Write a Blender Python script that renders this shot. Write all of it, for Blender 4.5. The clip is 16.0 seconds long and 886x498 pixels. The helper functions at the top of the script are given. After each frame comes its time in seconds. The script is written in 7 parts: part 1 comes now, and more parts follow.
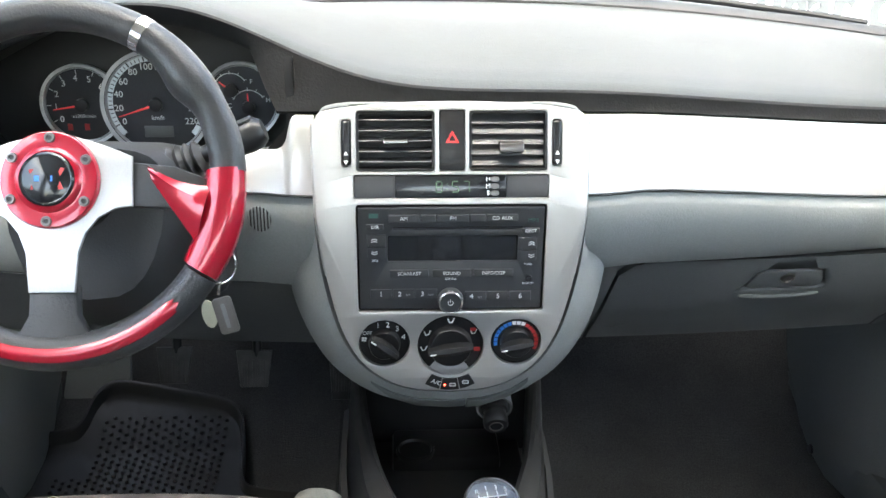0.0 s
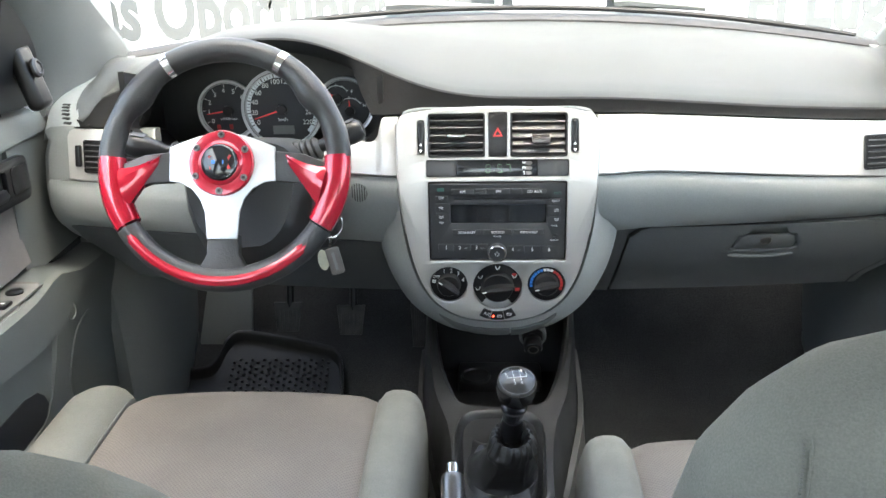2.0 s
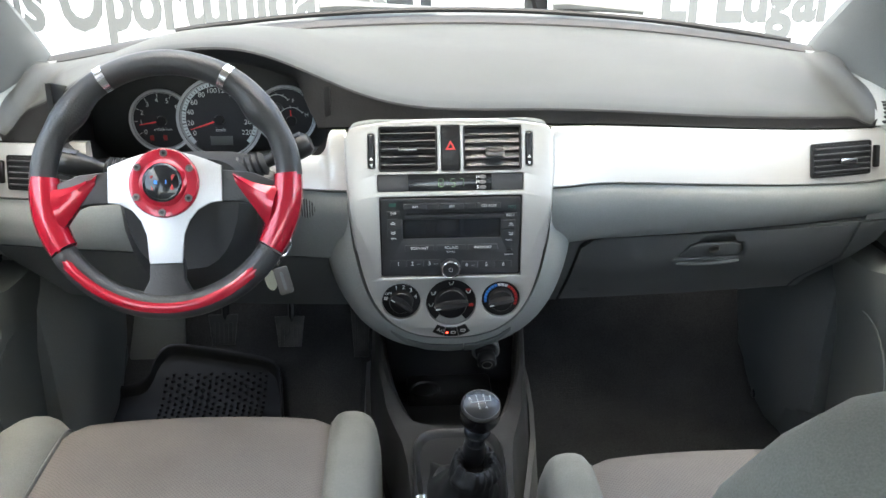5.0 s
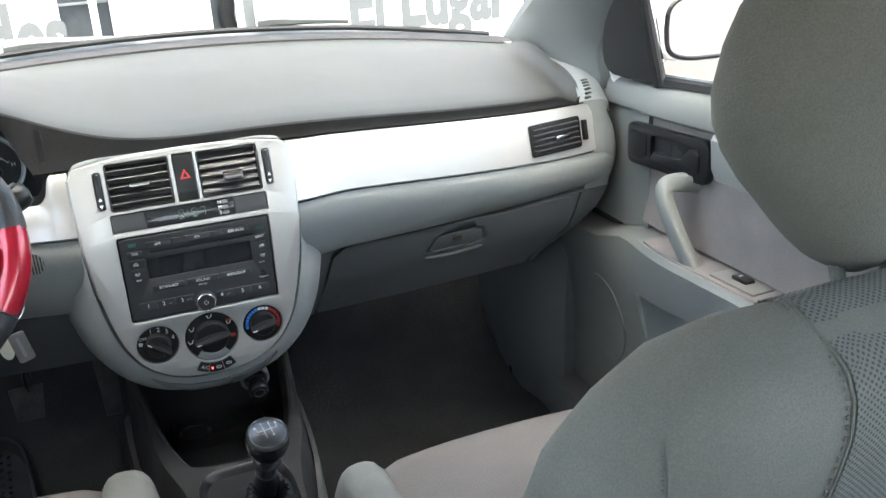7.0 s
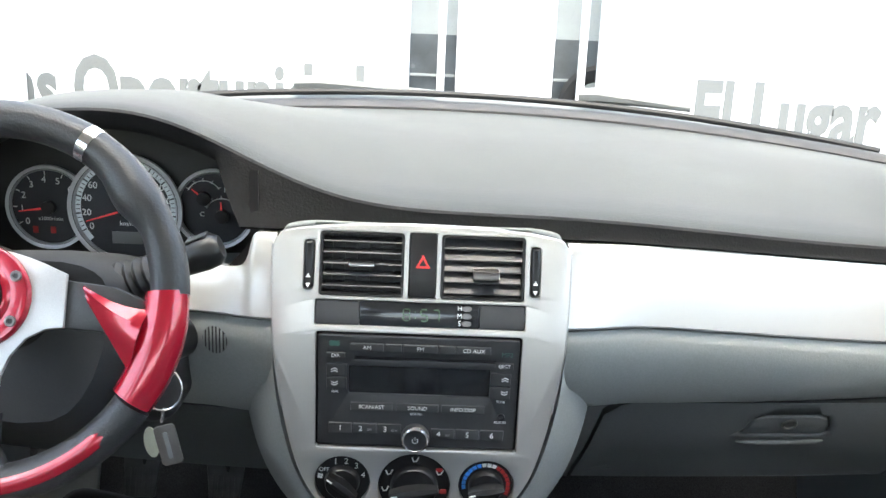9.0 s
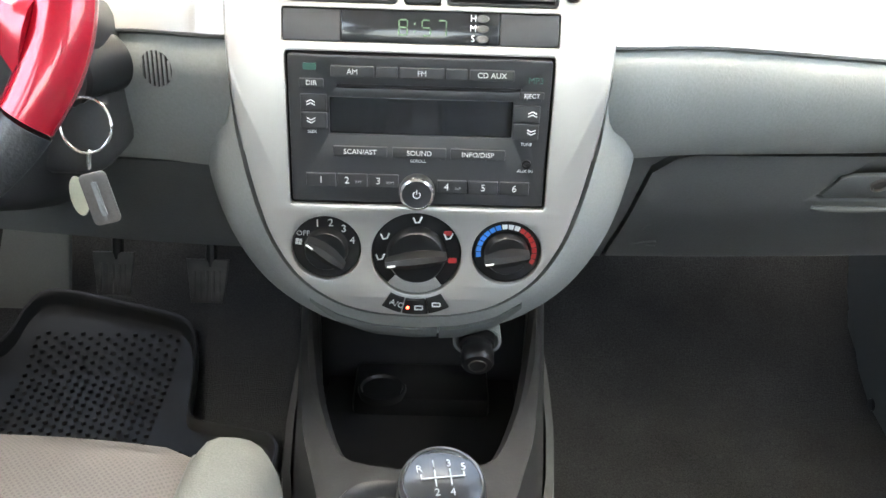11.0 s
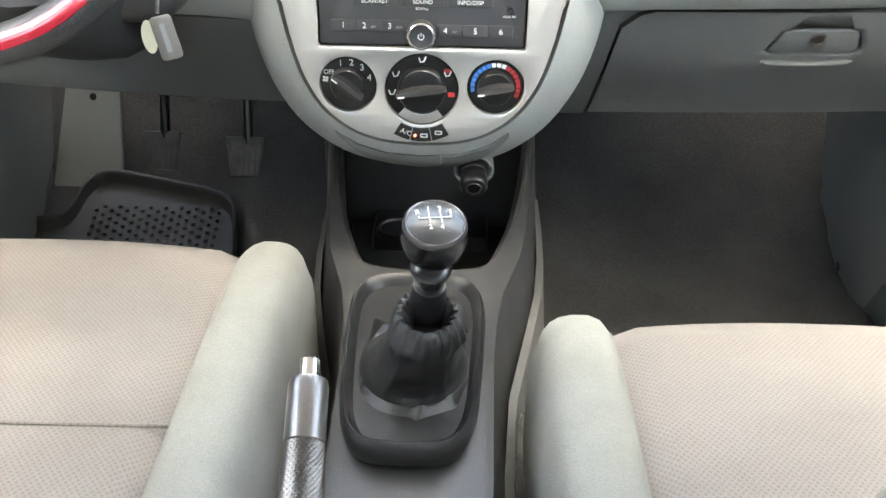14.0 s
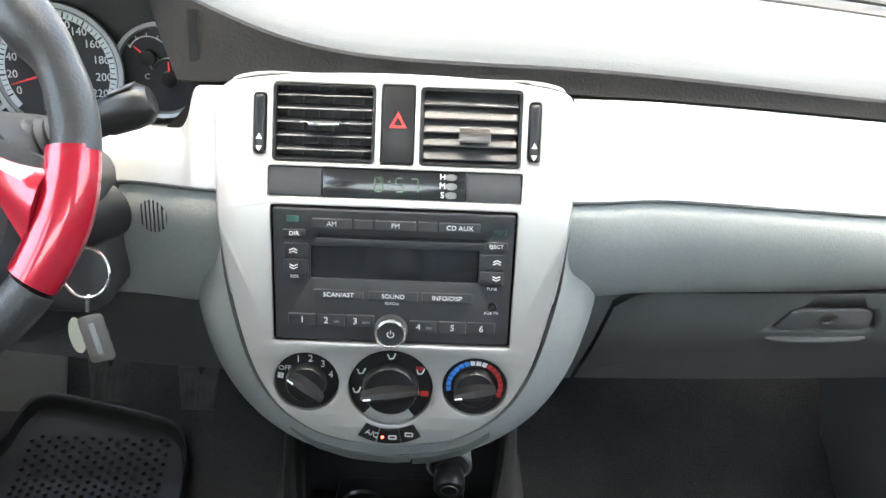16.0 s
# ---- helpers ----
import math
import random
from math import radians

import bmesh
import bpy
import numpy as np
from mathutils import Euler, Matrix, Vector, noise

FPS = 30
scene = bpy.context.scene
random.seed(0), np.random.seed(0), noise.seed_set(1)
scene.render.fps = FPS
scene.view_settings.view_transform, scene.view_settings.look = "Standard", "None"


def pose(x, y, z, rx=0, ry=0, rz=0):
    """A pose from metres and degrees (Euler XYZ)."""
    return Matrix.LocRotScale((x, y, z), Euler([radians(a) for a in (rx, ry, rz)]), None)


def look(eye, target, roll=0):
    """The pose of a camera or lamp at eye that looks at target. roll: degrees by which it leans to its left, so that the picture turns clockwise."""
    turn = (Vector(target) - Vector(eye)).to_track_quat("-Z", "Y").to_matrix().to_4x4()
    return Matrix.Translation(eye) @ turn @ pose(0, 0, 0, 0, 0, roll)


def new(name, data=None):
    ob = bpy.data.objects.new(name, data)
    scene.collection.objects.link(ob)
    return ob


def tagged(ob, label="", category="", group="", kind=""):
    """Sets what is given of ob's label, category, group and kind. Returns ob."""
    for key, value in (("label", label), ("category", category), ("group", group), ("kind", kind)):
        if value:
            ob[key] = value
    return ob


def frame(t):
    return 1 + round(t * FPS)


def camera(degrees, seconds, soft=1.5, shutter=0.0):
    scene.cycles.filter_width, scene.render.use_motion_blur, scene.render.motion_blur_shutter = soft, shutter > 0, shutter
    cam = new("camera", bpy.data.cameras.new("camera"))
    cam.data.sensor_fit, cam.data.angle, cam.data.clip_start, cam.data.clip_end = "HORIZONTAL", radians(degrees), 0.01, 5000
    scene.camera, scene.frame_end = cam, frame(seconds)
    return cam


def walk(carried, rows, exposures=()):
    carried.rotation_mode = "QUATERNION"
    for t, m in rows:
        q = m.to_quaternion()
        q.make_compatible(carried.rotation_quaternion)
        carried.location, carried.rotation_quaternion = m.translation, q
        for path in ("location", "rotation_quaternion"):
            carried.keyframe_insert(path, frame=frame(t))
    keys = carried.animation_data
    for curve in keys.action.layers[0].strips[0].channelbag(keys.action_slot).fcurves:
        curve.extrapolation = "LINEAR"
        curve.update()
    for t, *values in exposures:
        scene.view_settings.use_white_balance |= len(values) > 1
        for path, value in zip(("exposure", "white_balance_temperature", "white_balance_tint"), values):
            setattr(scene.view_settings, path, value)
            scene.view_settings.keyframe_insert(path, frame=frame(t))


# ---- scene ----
cam = camera(50.81, 16.0)
PATH = [
    (0, (-0.0487, -0.8740, 0.9034), (-0.0056, 0.0576, 0.5430), 0.45),
    (0.5, (-0.0420, -0.9850, 0.9370), (-0.0142, -0.0560, 0.5690), -0.15),
    (1, (-0.0214, -1.1196, 0.9698), (-0.0096, -0.1887, 0.6050), -0.87),
    (1.5, (-0.0080, -1.2245, 1.0000), (-0.0060, -0.2930, 0.6355), -1.15),
    (2, (-0.0100, -1.2120, 0.9880), (-0.0606, -0.2818, 0.6246), -1.39),
    (2.5, (0.0040, -1.1940, 0.9930), (-0.1616, -0.2810, 0.6250), -0.50),
    (3, (0.0156, -1.2013, 0.9910), (-0.2609, -0.3036, 0.6481), 0.39),
    (3.5, (0.0187, -1.2039, 0.9865), (-0.3048, -0.3221, 0.6432), 1.75),
    (4, (0.0023, -1.1968, 0.9947), (-0.2439, -0.2910, 0.6498), 0.95),
    (4.5, (-0.0320, -1.1818, 1.0002), (-0.1297, -0.2535, 0.6414), 1.32),
    (5, (-0.0599, -1.1653, 1.0108), (-0.0207, -0.2397, 0.6344), -0.34),
    (5.2, (-0.0751, -1.1578, 1.0144), (0.0172, -0.2387, 0.6314), -1.27),
    (5.7, (-0.0860, -1.1520, 1.0110), (0.1093, -0.2433, 0.6349), -2.15),
    (6.2, (-0.0960, -1.1515, 1.0060), (0.2067, -0.2724, 0.6379), -2.80),
    (6.7, (-0.0990, -1.1520, 1.0030), (0.2464, -0.2884, 0.6358), -3.15),
    (7.3, (-0.0830, -1.1462, 1.0012), (0.1876, -0.2531, 0.6420), -2.86),
    (7.5, (-0.0674, -1.1300, 0.9965), (0.1499, -0.2122, 0.6640), -1.74),
    (8, (-0.0116, -1.0472, 0.9995), (0.0278, -0.0902, 0.7120), 2.19),
    (8.2, (-0.0027, -0.9848, 0.9875), (0.0211, -0.0201, 0.7252), 2.67),
    (8.7, (0.0000, -0.8700, 0.9450), (0.0194, 0.0975, 0.6928), 2.58),
    (9.3, (0.0080, -0.7350, 0.8850), (0.0252, 0.2202, 0.5895), 2.29),
    (9.9, (0.0160, -0.6300, 0.8250), (0.0310, 0.3075, 0.4774), 2.01),
    (10.3, (0.0175, -0.5914, 0.7970), (0.0325, 0.3324, 0.4144), 1.87),
    (10.5, (0.0152, -0.5982, 0.7891), (0.0274, 0.3181, 0.3888), 2.02),
    (11, (0.0107, -0.6443, 0.7707), (0.0240, 0.2575, 0.3389), 1.94),
    (11.5, (0.0211, -0.7072, 0.7711), (0.0332, 0.1845, 0.3187), 1.74),
    (12, (0.0250, -0.7673, 0.7683), (0.0357, 0.1198, 0.3068), 2.57),
    (12.5, (0.0302, -0.8203, 0.7630), (0.0343, 0.0615, 0.2914), 2.12),
    (13, (0.0324, -0.8571, 0.7543), (0.0539, 0.0220, 0.2781), 3.49),
    (13.5, (0.0375, -0.8793, 0.7358), (0.0470, -0.0096, 0.2423), 2.64),
    (14, (0.0337, -0.8350, 0.7519), (0.0221, 0.0388, 0.2658), 1.09),
    (14.5, (0.0304, -0.7273, 0.7591), (0.0264, 0.1470, 0.2738), 1.68),
    (15, (0.0200, -0.6213, 0.7789), (0.0212, 0.2705, 0.3264), 2.18),
    (15.5, (0.0233, -0.5870, 0.8146), (0.0301, 0.3314, 0.4190), 1.87),
    (16, (0.0289, -0.6755, 0.8380), (0.0419, 0.2588, 0.4817), 2.33),
]
walk(cam, [(t, look(eye, target, roll)) for t, eye, target, roll in PATH], exposures=[(0.0, 3.58, 6900, 4), (2.0, 3.58, 7000, 4), (3.5, 3.28, 6900, 4), (5.2, 3.18, 6900, 4), (7.3, 3.18, 6800, 4), (8.2, 3.18, 6800, 4), (10.3, 3.18, 6900, 4), (10.5, 3.28, 7300, 4), (11.5, 4.76, 7500, 4), (12.0, 4.86, 7700, 4), (12.5, 4.82, 7750, 4), (14.3, 4.6, 7900, 4), (15.0, 4.91, 7350, 4), (15.5, 4.5, 7000, 4), (16.0, 3.93, 7100, 4)])

# ---- world and light: a bright overcast day, sun behind thin cloud ----
world = bpy.data.worlds.new("sky")
scene.world = world
world.use_nodes = True
wn = world.node_tree.nodes
sky = wn.new("ShaderNodeTexSky")
sky.sky_type = "NISHITA"
sky.sun_disc = False
sky.sun_elevation, sky.sun_rotation = radians(70), radians(180)
sky.dust_density = 4.0
world.node_tree.links.new(sky.outputs[0], wn["Background"].inputs[0])
wn["Background"].inputs[1].default_value = 0.15
sun_data = bpy.data.lights.new("sun", "SUN")
sun_data.energy, sun_data.angle, sun_data.color = 0.6, radians(80), (1.0, 0.97, 0.93)
sun = new("sun", sun_data)
sun.matrix_world = look((0.0, -3.0, 8.3), (0, 0, 0))


# ---- materials ----
def mat(name, col, rough=0.5, metal=0.0, var=0.1, vscale=6.0, grain=0.06, gscale=700.0, bump=0.15, bdist=0.0004, spec=0.5, coat=0.0, dots=0.0, dark=0.8, emit=0.0, along=False):
    m = bpy.data.materials.new(name)
    m.use_nodes = True
    n, l = m.node_tree.nodes, m.node_tree.links
    b = n["Principled BSDF"]
    tc = n.new("ShaderNodeTexCoord")
    big, fine = n.new("ShaderNodeTexNoise"), n.new("ShaderNodeTexNoise")
    big.inputs["Scale"].default_value, big.inputs["Detail"].default_value = vscale, 5
    fine.inputs["Scale"].default_value, fine.inputs["Detail"].default_value = gscale, 2
    for t in (big, fine):
        l.new(tc.outputs["Object"], t.inputs["Vector"])
    r1, r2 = n.new("ShaderNodeMapRange"), n.new("ShaderNodeMapRange")
    for r, a, src in ((r1, var, big), (r2, grain, fine)):
        r.inputs["From Min"].default_value, r.inputs["From Max"].default_value = 0.3, 0.7
        r.inputs["To Min"].default_value, r.inputs["To Max"].default_value = 1 - a, 1 + a
        l.new(src.outputs["Fac"], r.inputs["Value"])
    mul = n.new("ShaderNodeMath")
    mul.operation = "MULTIPLY"
    l.new(r1.outputs[0], mul.inputs[0]), l.new(r2.outputs[0], mul.inputs[1])
    last, height = mul, fine.outputs["Fac"]
    if dots:
        vo = n.new("ShaderNodeTexVoronoi")
        vo.voronoi_dimensions = "2D"
        vo.inputs["Scale"].default_value, vo.inputs["Randomness"].default_value = dots, 0.06
        tilt = n.new("ShaderNodeMapping")
        tilt.inputs["Rotation"].default_value = (0, 0, radians(45)) if along else (radians(25), 0, radians(45))
        l.new(tc.outputs["UV" if along else "Object"], tilt.inputs["Vector"])
        l.new(tilt.outputs[0], vo.inputs["Vector"])
        rd = n.new("ShaderNodeMapRange")
        rd.inputs["From Min"].default_value, rd.inputs["From Max"].default_value = 0.15, 0.4
        rd.inputs["To Min"].default_value, rd.inputs["To Max"].default_value = dark, 1.0
        l.new(vo.outputs["Distance"], rd.inputs["Value"])
        m2 = n.new("ShaderNodeMath")
        m2.operation = "MULTIPLY"
        l.new(last.outputs[0], m2.inputs[0]), l.new(rd.outputs[0], m2.inputs[1])
        last, height = m2, m2.outputs[0]
    tint = n.new("ShaderNodeVectorMath")
    tint.operation = "SCALE"
    tint.inputs[0].default_value = col
    l.new(last.outputs[0], tint.inputs["Scale"])
    l.new(tint.outputs["Vector"], b.inputs["Base Color"])
    rr = n.new("ShaderNodeMapRange")
    rr.inputs["To Min"].default_value, rr.inputs["To Max"].default_value = max(rough - 0.07, 0.02), min(rough + 0.07, 1)
    l.new(big.outputs["Fac"], rr.inputs["Value"])
    l.new(rr.outputs[0], b.inputs["Roughness"])
    b.inputs["Metallic"].default_value = metal
    b.inputs["Specular IOR Level"].default_value = spec
    b.inputs["Coat Weight"].default_value = coat
    b.inputs["Coat Roughness"].default_value = 0.06
    if bump:
        bp = n.new("ShaderNodeBump")
        bp.inputs["Strength"].default_value, bp.inputs["Distance"].default_value = bump, bdist
        l.new(height, bp.inputs["Height"])
        l.new(bp.outputs[0], b.inputs["Normal"])
    if emit:
        b.inputs["Emission Color"].default_value = (*col, 1)
        b.inputs["Emission Strength"].default_value = emit
    return m


def glass(name, tint=(0.97, 0.99, 0.98)):
    m = bpy.data.materials.new(name)
    m.use_nodes = True
    b = m.node_tree.nodes["Principled BSDF"]
    b.inputs["Base Color"].default_value = (*tint, 1)
    b.inputs["Transmission Weight"].default_value = 1.0
    b.inputs["Roughness"].default_value = 0.0
    b.inputs["IOR"].default_value = 1.03
    return m


M_PAD = mat("dash_vinyl", (0.03, 0.0315, 0.0297), 0.54, spec=0.32, var=0.06, bump=0.5, gscale=420, bdist=0.0006)
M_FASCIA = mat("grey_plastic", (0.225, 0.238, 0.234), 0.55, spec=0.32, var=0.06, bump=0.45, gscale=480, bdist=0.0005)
# Lower dash: darker grey plastic, with some of its shade in the colour.
M_LOWER = mat("shaded_dark_grey_plastic", (0.1, 0.106, 0.107), 0.58, spec=0.24, var=0.07, bump=0.45, gscale=480, bdist=0.0005)
M_KICK = mat("shaded_grey_plastic", (0.14, 0.148, 0.147), 0.58, spec=0.25, var=0.08, bump=0.4, gscale=480)
M_TRIM = mat("grey_trim", (0.11, 0.118, 0.116), 0.55, spec=0.3, var=0.06, bump=0.3, gscale=500)
M_SILVER = mat("silver_paint", (0.45, 0.449, 0.432), 0.33, metal=0.6, var=0.03, grain=0.03, gscale=1500, bump=0.03)
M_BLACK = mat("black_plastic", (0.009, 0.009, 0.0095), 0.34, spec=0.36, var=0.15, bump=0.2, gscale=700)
M_LIP = mat("shaded_black_vinyl", (0.011, 0.011, 0.0115), 0.7, spec=0.14, var=0.15, bump=0.6, gscale=420, bdist=0.0007)
M_BLACK_MATT = mat("matt_black", (0.014, 0.014, 0.015), 0.6, var=0.2, bump=0.2)
M_CONSOLE = mat("console_plastic", (0.025, 0.025, 0.0253), 0.4, spec=0.36, var=0.15, bump=0.45, gscale=520, bdist=0.0005)
M_SHROUD = mat("column_plastic", (0.03, 0.0305, 0.0315), 0.5, spec=0.4, var=0.1, bump=0.4, gscale=500, bdist=0.0005)
M_RADIO = mat("radio_plastic", (0.028, 0.029, 0.031), 0.38, var=0.1, bump=0.1)
M_KEYS = mat("radio_button", (0.03, 0.031, 0.033), 0.45, var=0.1, bump=0.1)
M_SCREEN = mat("dark_screen", (0.012, 0.013, 0.015), 0.14, var=0.1, bump=0, coat=0.3)
M_WHITE_INK = mat("white_ink", (0.68, 0.69, 0.68), 0.6, var=0.05, bump=0)
M_GREY_INK = mat("grey_ink", (0.22, 0.23, 0.23), 0.6, var=0.05, bump=0)
M_RED_INK = mat("red_ink", (0.4, 0.022, 0.022), 0.5, var=0.05, bump=0)
M_BLUE_INK = mat("blue_ink", (0.03, 0.2, 0.62), 0.5, var=0.05, bump=0)
M_GREEN_INK = mat("green_ink", (0.03, 0.1, 0.08), 0.5, var=0.05, bump=0)
M_CAP = mat("satin_knob_cap", (0.06, 0.06, 0.0605), 0.27, metal=0.6, var=0.1, bump=0.02)
M_LED = mat("red_lamp", (1.0, 0.05, 0.03), 0.4, bump=0, emit=1.6)
M_CLOCK = mat("clock_segment", (0.06, 0.11, 0.06), 0.4, bump=0, emit=0.012)
M_CHROME = mat("chrome", (0.8, 0.8, 0.8), 0.16, metal=1.0, var=0.04, bump=0)
M_ALU = mat("brushed_aluminium", (0.63, 0.63, 0.635), 0.42, metal=0.7, var=0.03, bump=0.05, gscale=1200)
M_GUN = mat("gunmetal", (0.17, 0.158, 0.15), 0.3, metal=0.85, var=0.06, bump=0.05)
M_CAP_INK = mat("cap_marking", (0.42, 0.43, 0.41), 0.5, metal=0.0, var=0.05, bump=0)
M_KNOB = mat("knob_black", (0.006, 0.006, 0.0063), 0.22, spec=0.35, var=0.1, bump=0.1)
M_DARKMETAL = mat("dark_metal", (0.1, 0.1, 0.102), 0.2, metal=0.85, var=0.06, bump=0.03)
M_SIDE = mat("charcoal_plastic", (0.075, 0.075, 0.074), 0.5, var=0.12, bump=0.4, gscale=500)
M_RED = mat("red_metal_flake", (0.4, 0.007, 0.024), 0.24, metal=0.3, var=0.05, grain=0.1, gscale=2500, bump=0.02, coat=1.0)
M_LEATHER = mat("wheel_leather", (0.025, 0.025, 0.0255), 0.42, var=0.15, bump=0.6, gscale=420, bdist=0.0006)
M_MAT = mat("mat_rubber", (0.017, 0.017, 0.017), 0.5, spec=0.45, var=0.25, vscale=12, bump=0.3)
M_BOOT = mat("boot_leather", (0.0065, 0.0065, 0.0067), 0.44, spec=0.4, var=0.2, bump=0.35, gscale=420, bdist=0.0005)
M_PERF = mat("perforated_cloth", (0.16, 0.166, 0.156), 0.95, var=0.08, vscale=14, grain=0.08, gscale=700, bump=0.6, bdist=0.001, spec=0.2, dots=330, dark=0.45, along=True)
# Paler than the plastic itself: outdoor overexposure is put in the colour.
M_SCUTTLE = mat("glare_paled_plastic", (0.12, 0.125, 0.12), 0.6, var=0.15, vscale=20, bump=0.3)
M_CLOTH = mat("beige_cloth", (0.15, 0.134, 0.122), 0.92, var=0.09, vscale=9, grain=0.1, gscale=900, bump=0.9, bdist=0.0009, spec=0.2, dots=290, dark=0.8)
M_DOORCLOTH = mat("door_cloth", (0.205, 0.185, 0.17), 0.92, var=0.12, vscale=12, grain=0.08, gscale=600, bump=0.4, bdist=0.0006, spec=0.2)
M_BOLSTER = mat("grey_velour", (0.165, 0.166, 0.148), 0.95, var=0.1, vscale=14, grain=0.1, gscale=700, bump=0.8, bdist=0.0008, spec=0.2)
M_SEAM = mat("seam_thread", (0.14, 0.14, 0.13), 0.9, bump=0)
M_CARPET = mat("carpet", (0.05, 0.0495, 0.0485), 0.97, var=0.25, vscale=7, grain=0.35, gscale=500, bump=0.9, bdist=0.002, spec=0.1)
M_PEDAL = mat("worn_pedal", (0.075, 0.074, 0.072), 0.5, metal=0.2, var=0.3, vscale=40, bump=0.3)
M_RUBBER = mat("rubber", (0.014, 0.014, 0.0145), 0.6, spec=0.35, var=0.25, bump=0.2)
M_DOOR = mat("door_plastic", (0.15, 0.157, 0.146), 0.55, var=0.06, bump=0.4, gscale=480, bdist=0.0005)
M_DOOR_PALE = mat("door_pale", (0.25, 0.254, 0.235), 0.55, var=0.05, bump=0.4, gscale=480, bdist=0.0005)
M_PLATE = mat("taupe_plastic", (0.165, 0.158, 0.146), 0.55, var=0.06, bump=0.4, gscale=480, bdist=0.0005)
M_LINER = mat("headliner", (0.62, 0.62, 0.58), 0.95, var=0.05, grain=0.1, bump=0.3)
M_PAINT = mat("white_car_paint", (0.8, 0.8, 0.79), 0.25, var=0.02, bump=0, coat=0.6)
M_MIRROR = mat("mirror", (0.9, 0.92, 0.93), 0.02, metal=1.0, var=0.0, grain=0, bump=0)
M_GLASS = glass("clear_glass")
# Face lifted above black: the cover lens's cabin veil is put in the colour.
M_GAUGE = mat("veiled_gauge_face", (0.04, 0.041, 0.045), 0.5, var=0.1, bump=0, spec=0.2)
M_SCALE = mat("pale_scale", (0.66, 0.72, 0.74), 0.5, var=0.04, bump=0)
M_RING = mat("gauge_ring", (0.5, 0.52, 0.54), 0.35, metal=0.5, var=0.05, bump=0)
M_LCD = mat("grey_lcd", (0.12, 0.125, 0.12), 0.3, var=0.1, bump=0)
# Slight emission is added so the unlit needles still show red.
M_NEEDLE = mat("needle_red_glow", (0.75, 0.05, 0.05), 0.45, bump=0, emit=0.03)
M_WALL = mat("white_wall", (0.82, 0.82, 0.81), 0.8, var=0.04, vscale=1.0, bump=0.1, gscale=60)
M_SIGN = mat("grey_sign", (0.13, 0.136, 0.132), 0.7, var=0.03, bump=0)
M_DARKGLASS = mat("dark_opening", (0.09, 0.1, 0.105), 0.25, var=0.2, bump=0)
M_PALEGREY = mat("pale_grey_panel", (0.33, 0.35, 0.34), 0.6, var=0.06, bump=0)
M_GROUND = mat("concrete_paving", (0.1, 0.085, 0.077), 0.85, var=0.14, vscale=0.8, grain=0.15, gscale=60, bump=0.4, bdist=0.003)
M_TAG = mat("tag_metal", (0.19, 0.18, 0.17), 0.35, metal=0.8, var=0.1, bump=0.1)
M_PALE = mat("pale_token", (0.62, 0.63, 0.5), 0.5, var=0.1, bump=0)


# ---- building helpers ----
def thing(name, label, category, group="", at=(0, 0, 0), kind=""):
    ob = new(name)
    ob.location = at
    ob.empty_display_size = 0.05
    return tagged(ob, label, category, group, kind)


def part(name, bm, material, parent=None, label="", smooth=True, kind=""):
    me = bpy.data.meshes.new(name)
    if smooth:
        for f in bm.faces:
            f.smooth = True
        for e in bm.edges:
            if len(e.link_faces) == 2 and e.calc_face_angle(0.0) > 0.6:
                e.smooth = False
    bm.to_mesh(me)
    bm.free()
    me.materials.append(material)
    ob = new(name, me)
    if parent:
        ob.parent = parent
        top = parent
        m = Matrix.Identity(4)
        while top:
            m = Matrix.LocRotScale(top.location, top.rotation_euler, top.scale) @ m if top.type == "EMPTY" else m
            top = top.parent
        if parent.type == "EMPTY":
            ob.matrix_parent_inverse = m.inverted()
    return tagged(ob, label, kind=kind)


def recalc(bm):
    bmesh.ops.recalc_face_normals(bm, faces=bm.faces)
    return bm


def box(c, s, bev=0.002, seg=2, rot=None):
    bm = bmesh.new()
    bmesh.ops.create_cube(bm, size=1)
    bmesh.ops.scale(bm, vec=s, verts=bm.verts)
    if bev:
        bmesh.ops.bevel(bm, geom=bm.edges[:], offset=min(bev, min(s) * 0.45), segments=seg, affect="EDGES", profile=0.5)
    m = Matrix.Translation(c) @ (rot.to_4x4() if rot else Matrix.Identity(4))
    bmesh.ops.transform(bm, matrix=m, verts=bm.verts)
    return bm


def join(*bms):
    out = bmesh.new()
    for b in bms:
        me = bpy.data.meshes.new("tmp")
        b.to_mesh(me)
        b.free()
        out.from_mesh(me)
        bpy.data.meshes.remove(me)
    return out


def loft(rings, closed=True, cap=True):
    bm = bmesh.new()
    vs = [[bm.verts.new(p) for p in r] for r in rings]
    n = len(rings[0])
    for a, b in zip(vs, vs[1:]):
        for i in range(n if closed else n - 1):
            bm.faces.new((a[i], a[(i + 1) % n], b[(i + 1) % n], b[i]))
    if cap and closed:
        bm.faces.new(vs[0][::-1]), bm.faces.new(vs[-1])
    return recalc(bm)


def lathe(profile, m, seg=32):
    """profile of (radius, height); the axis is local z of m."""
    ring = profile[0][0] > 0 and profile[-1][0] > 0
    rings = [[m @ Vector((r * math.cos(2 * math.pi * i / seg), r * math.sin(2 * math.pi * i / seg), h)) for i in range(seg)] for r, h in profile + ([profile[0]] if ring else [])]
    bm = loft(rings, cap=not ring)
    bmesh.ops.remove_doubles(bm, verts=bm.verts, dist=1e-7)
    return recalc(bm)


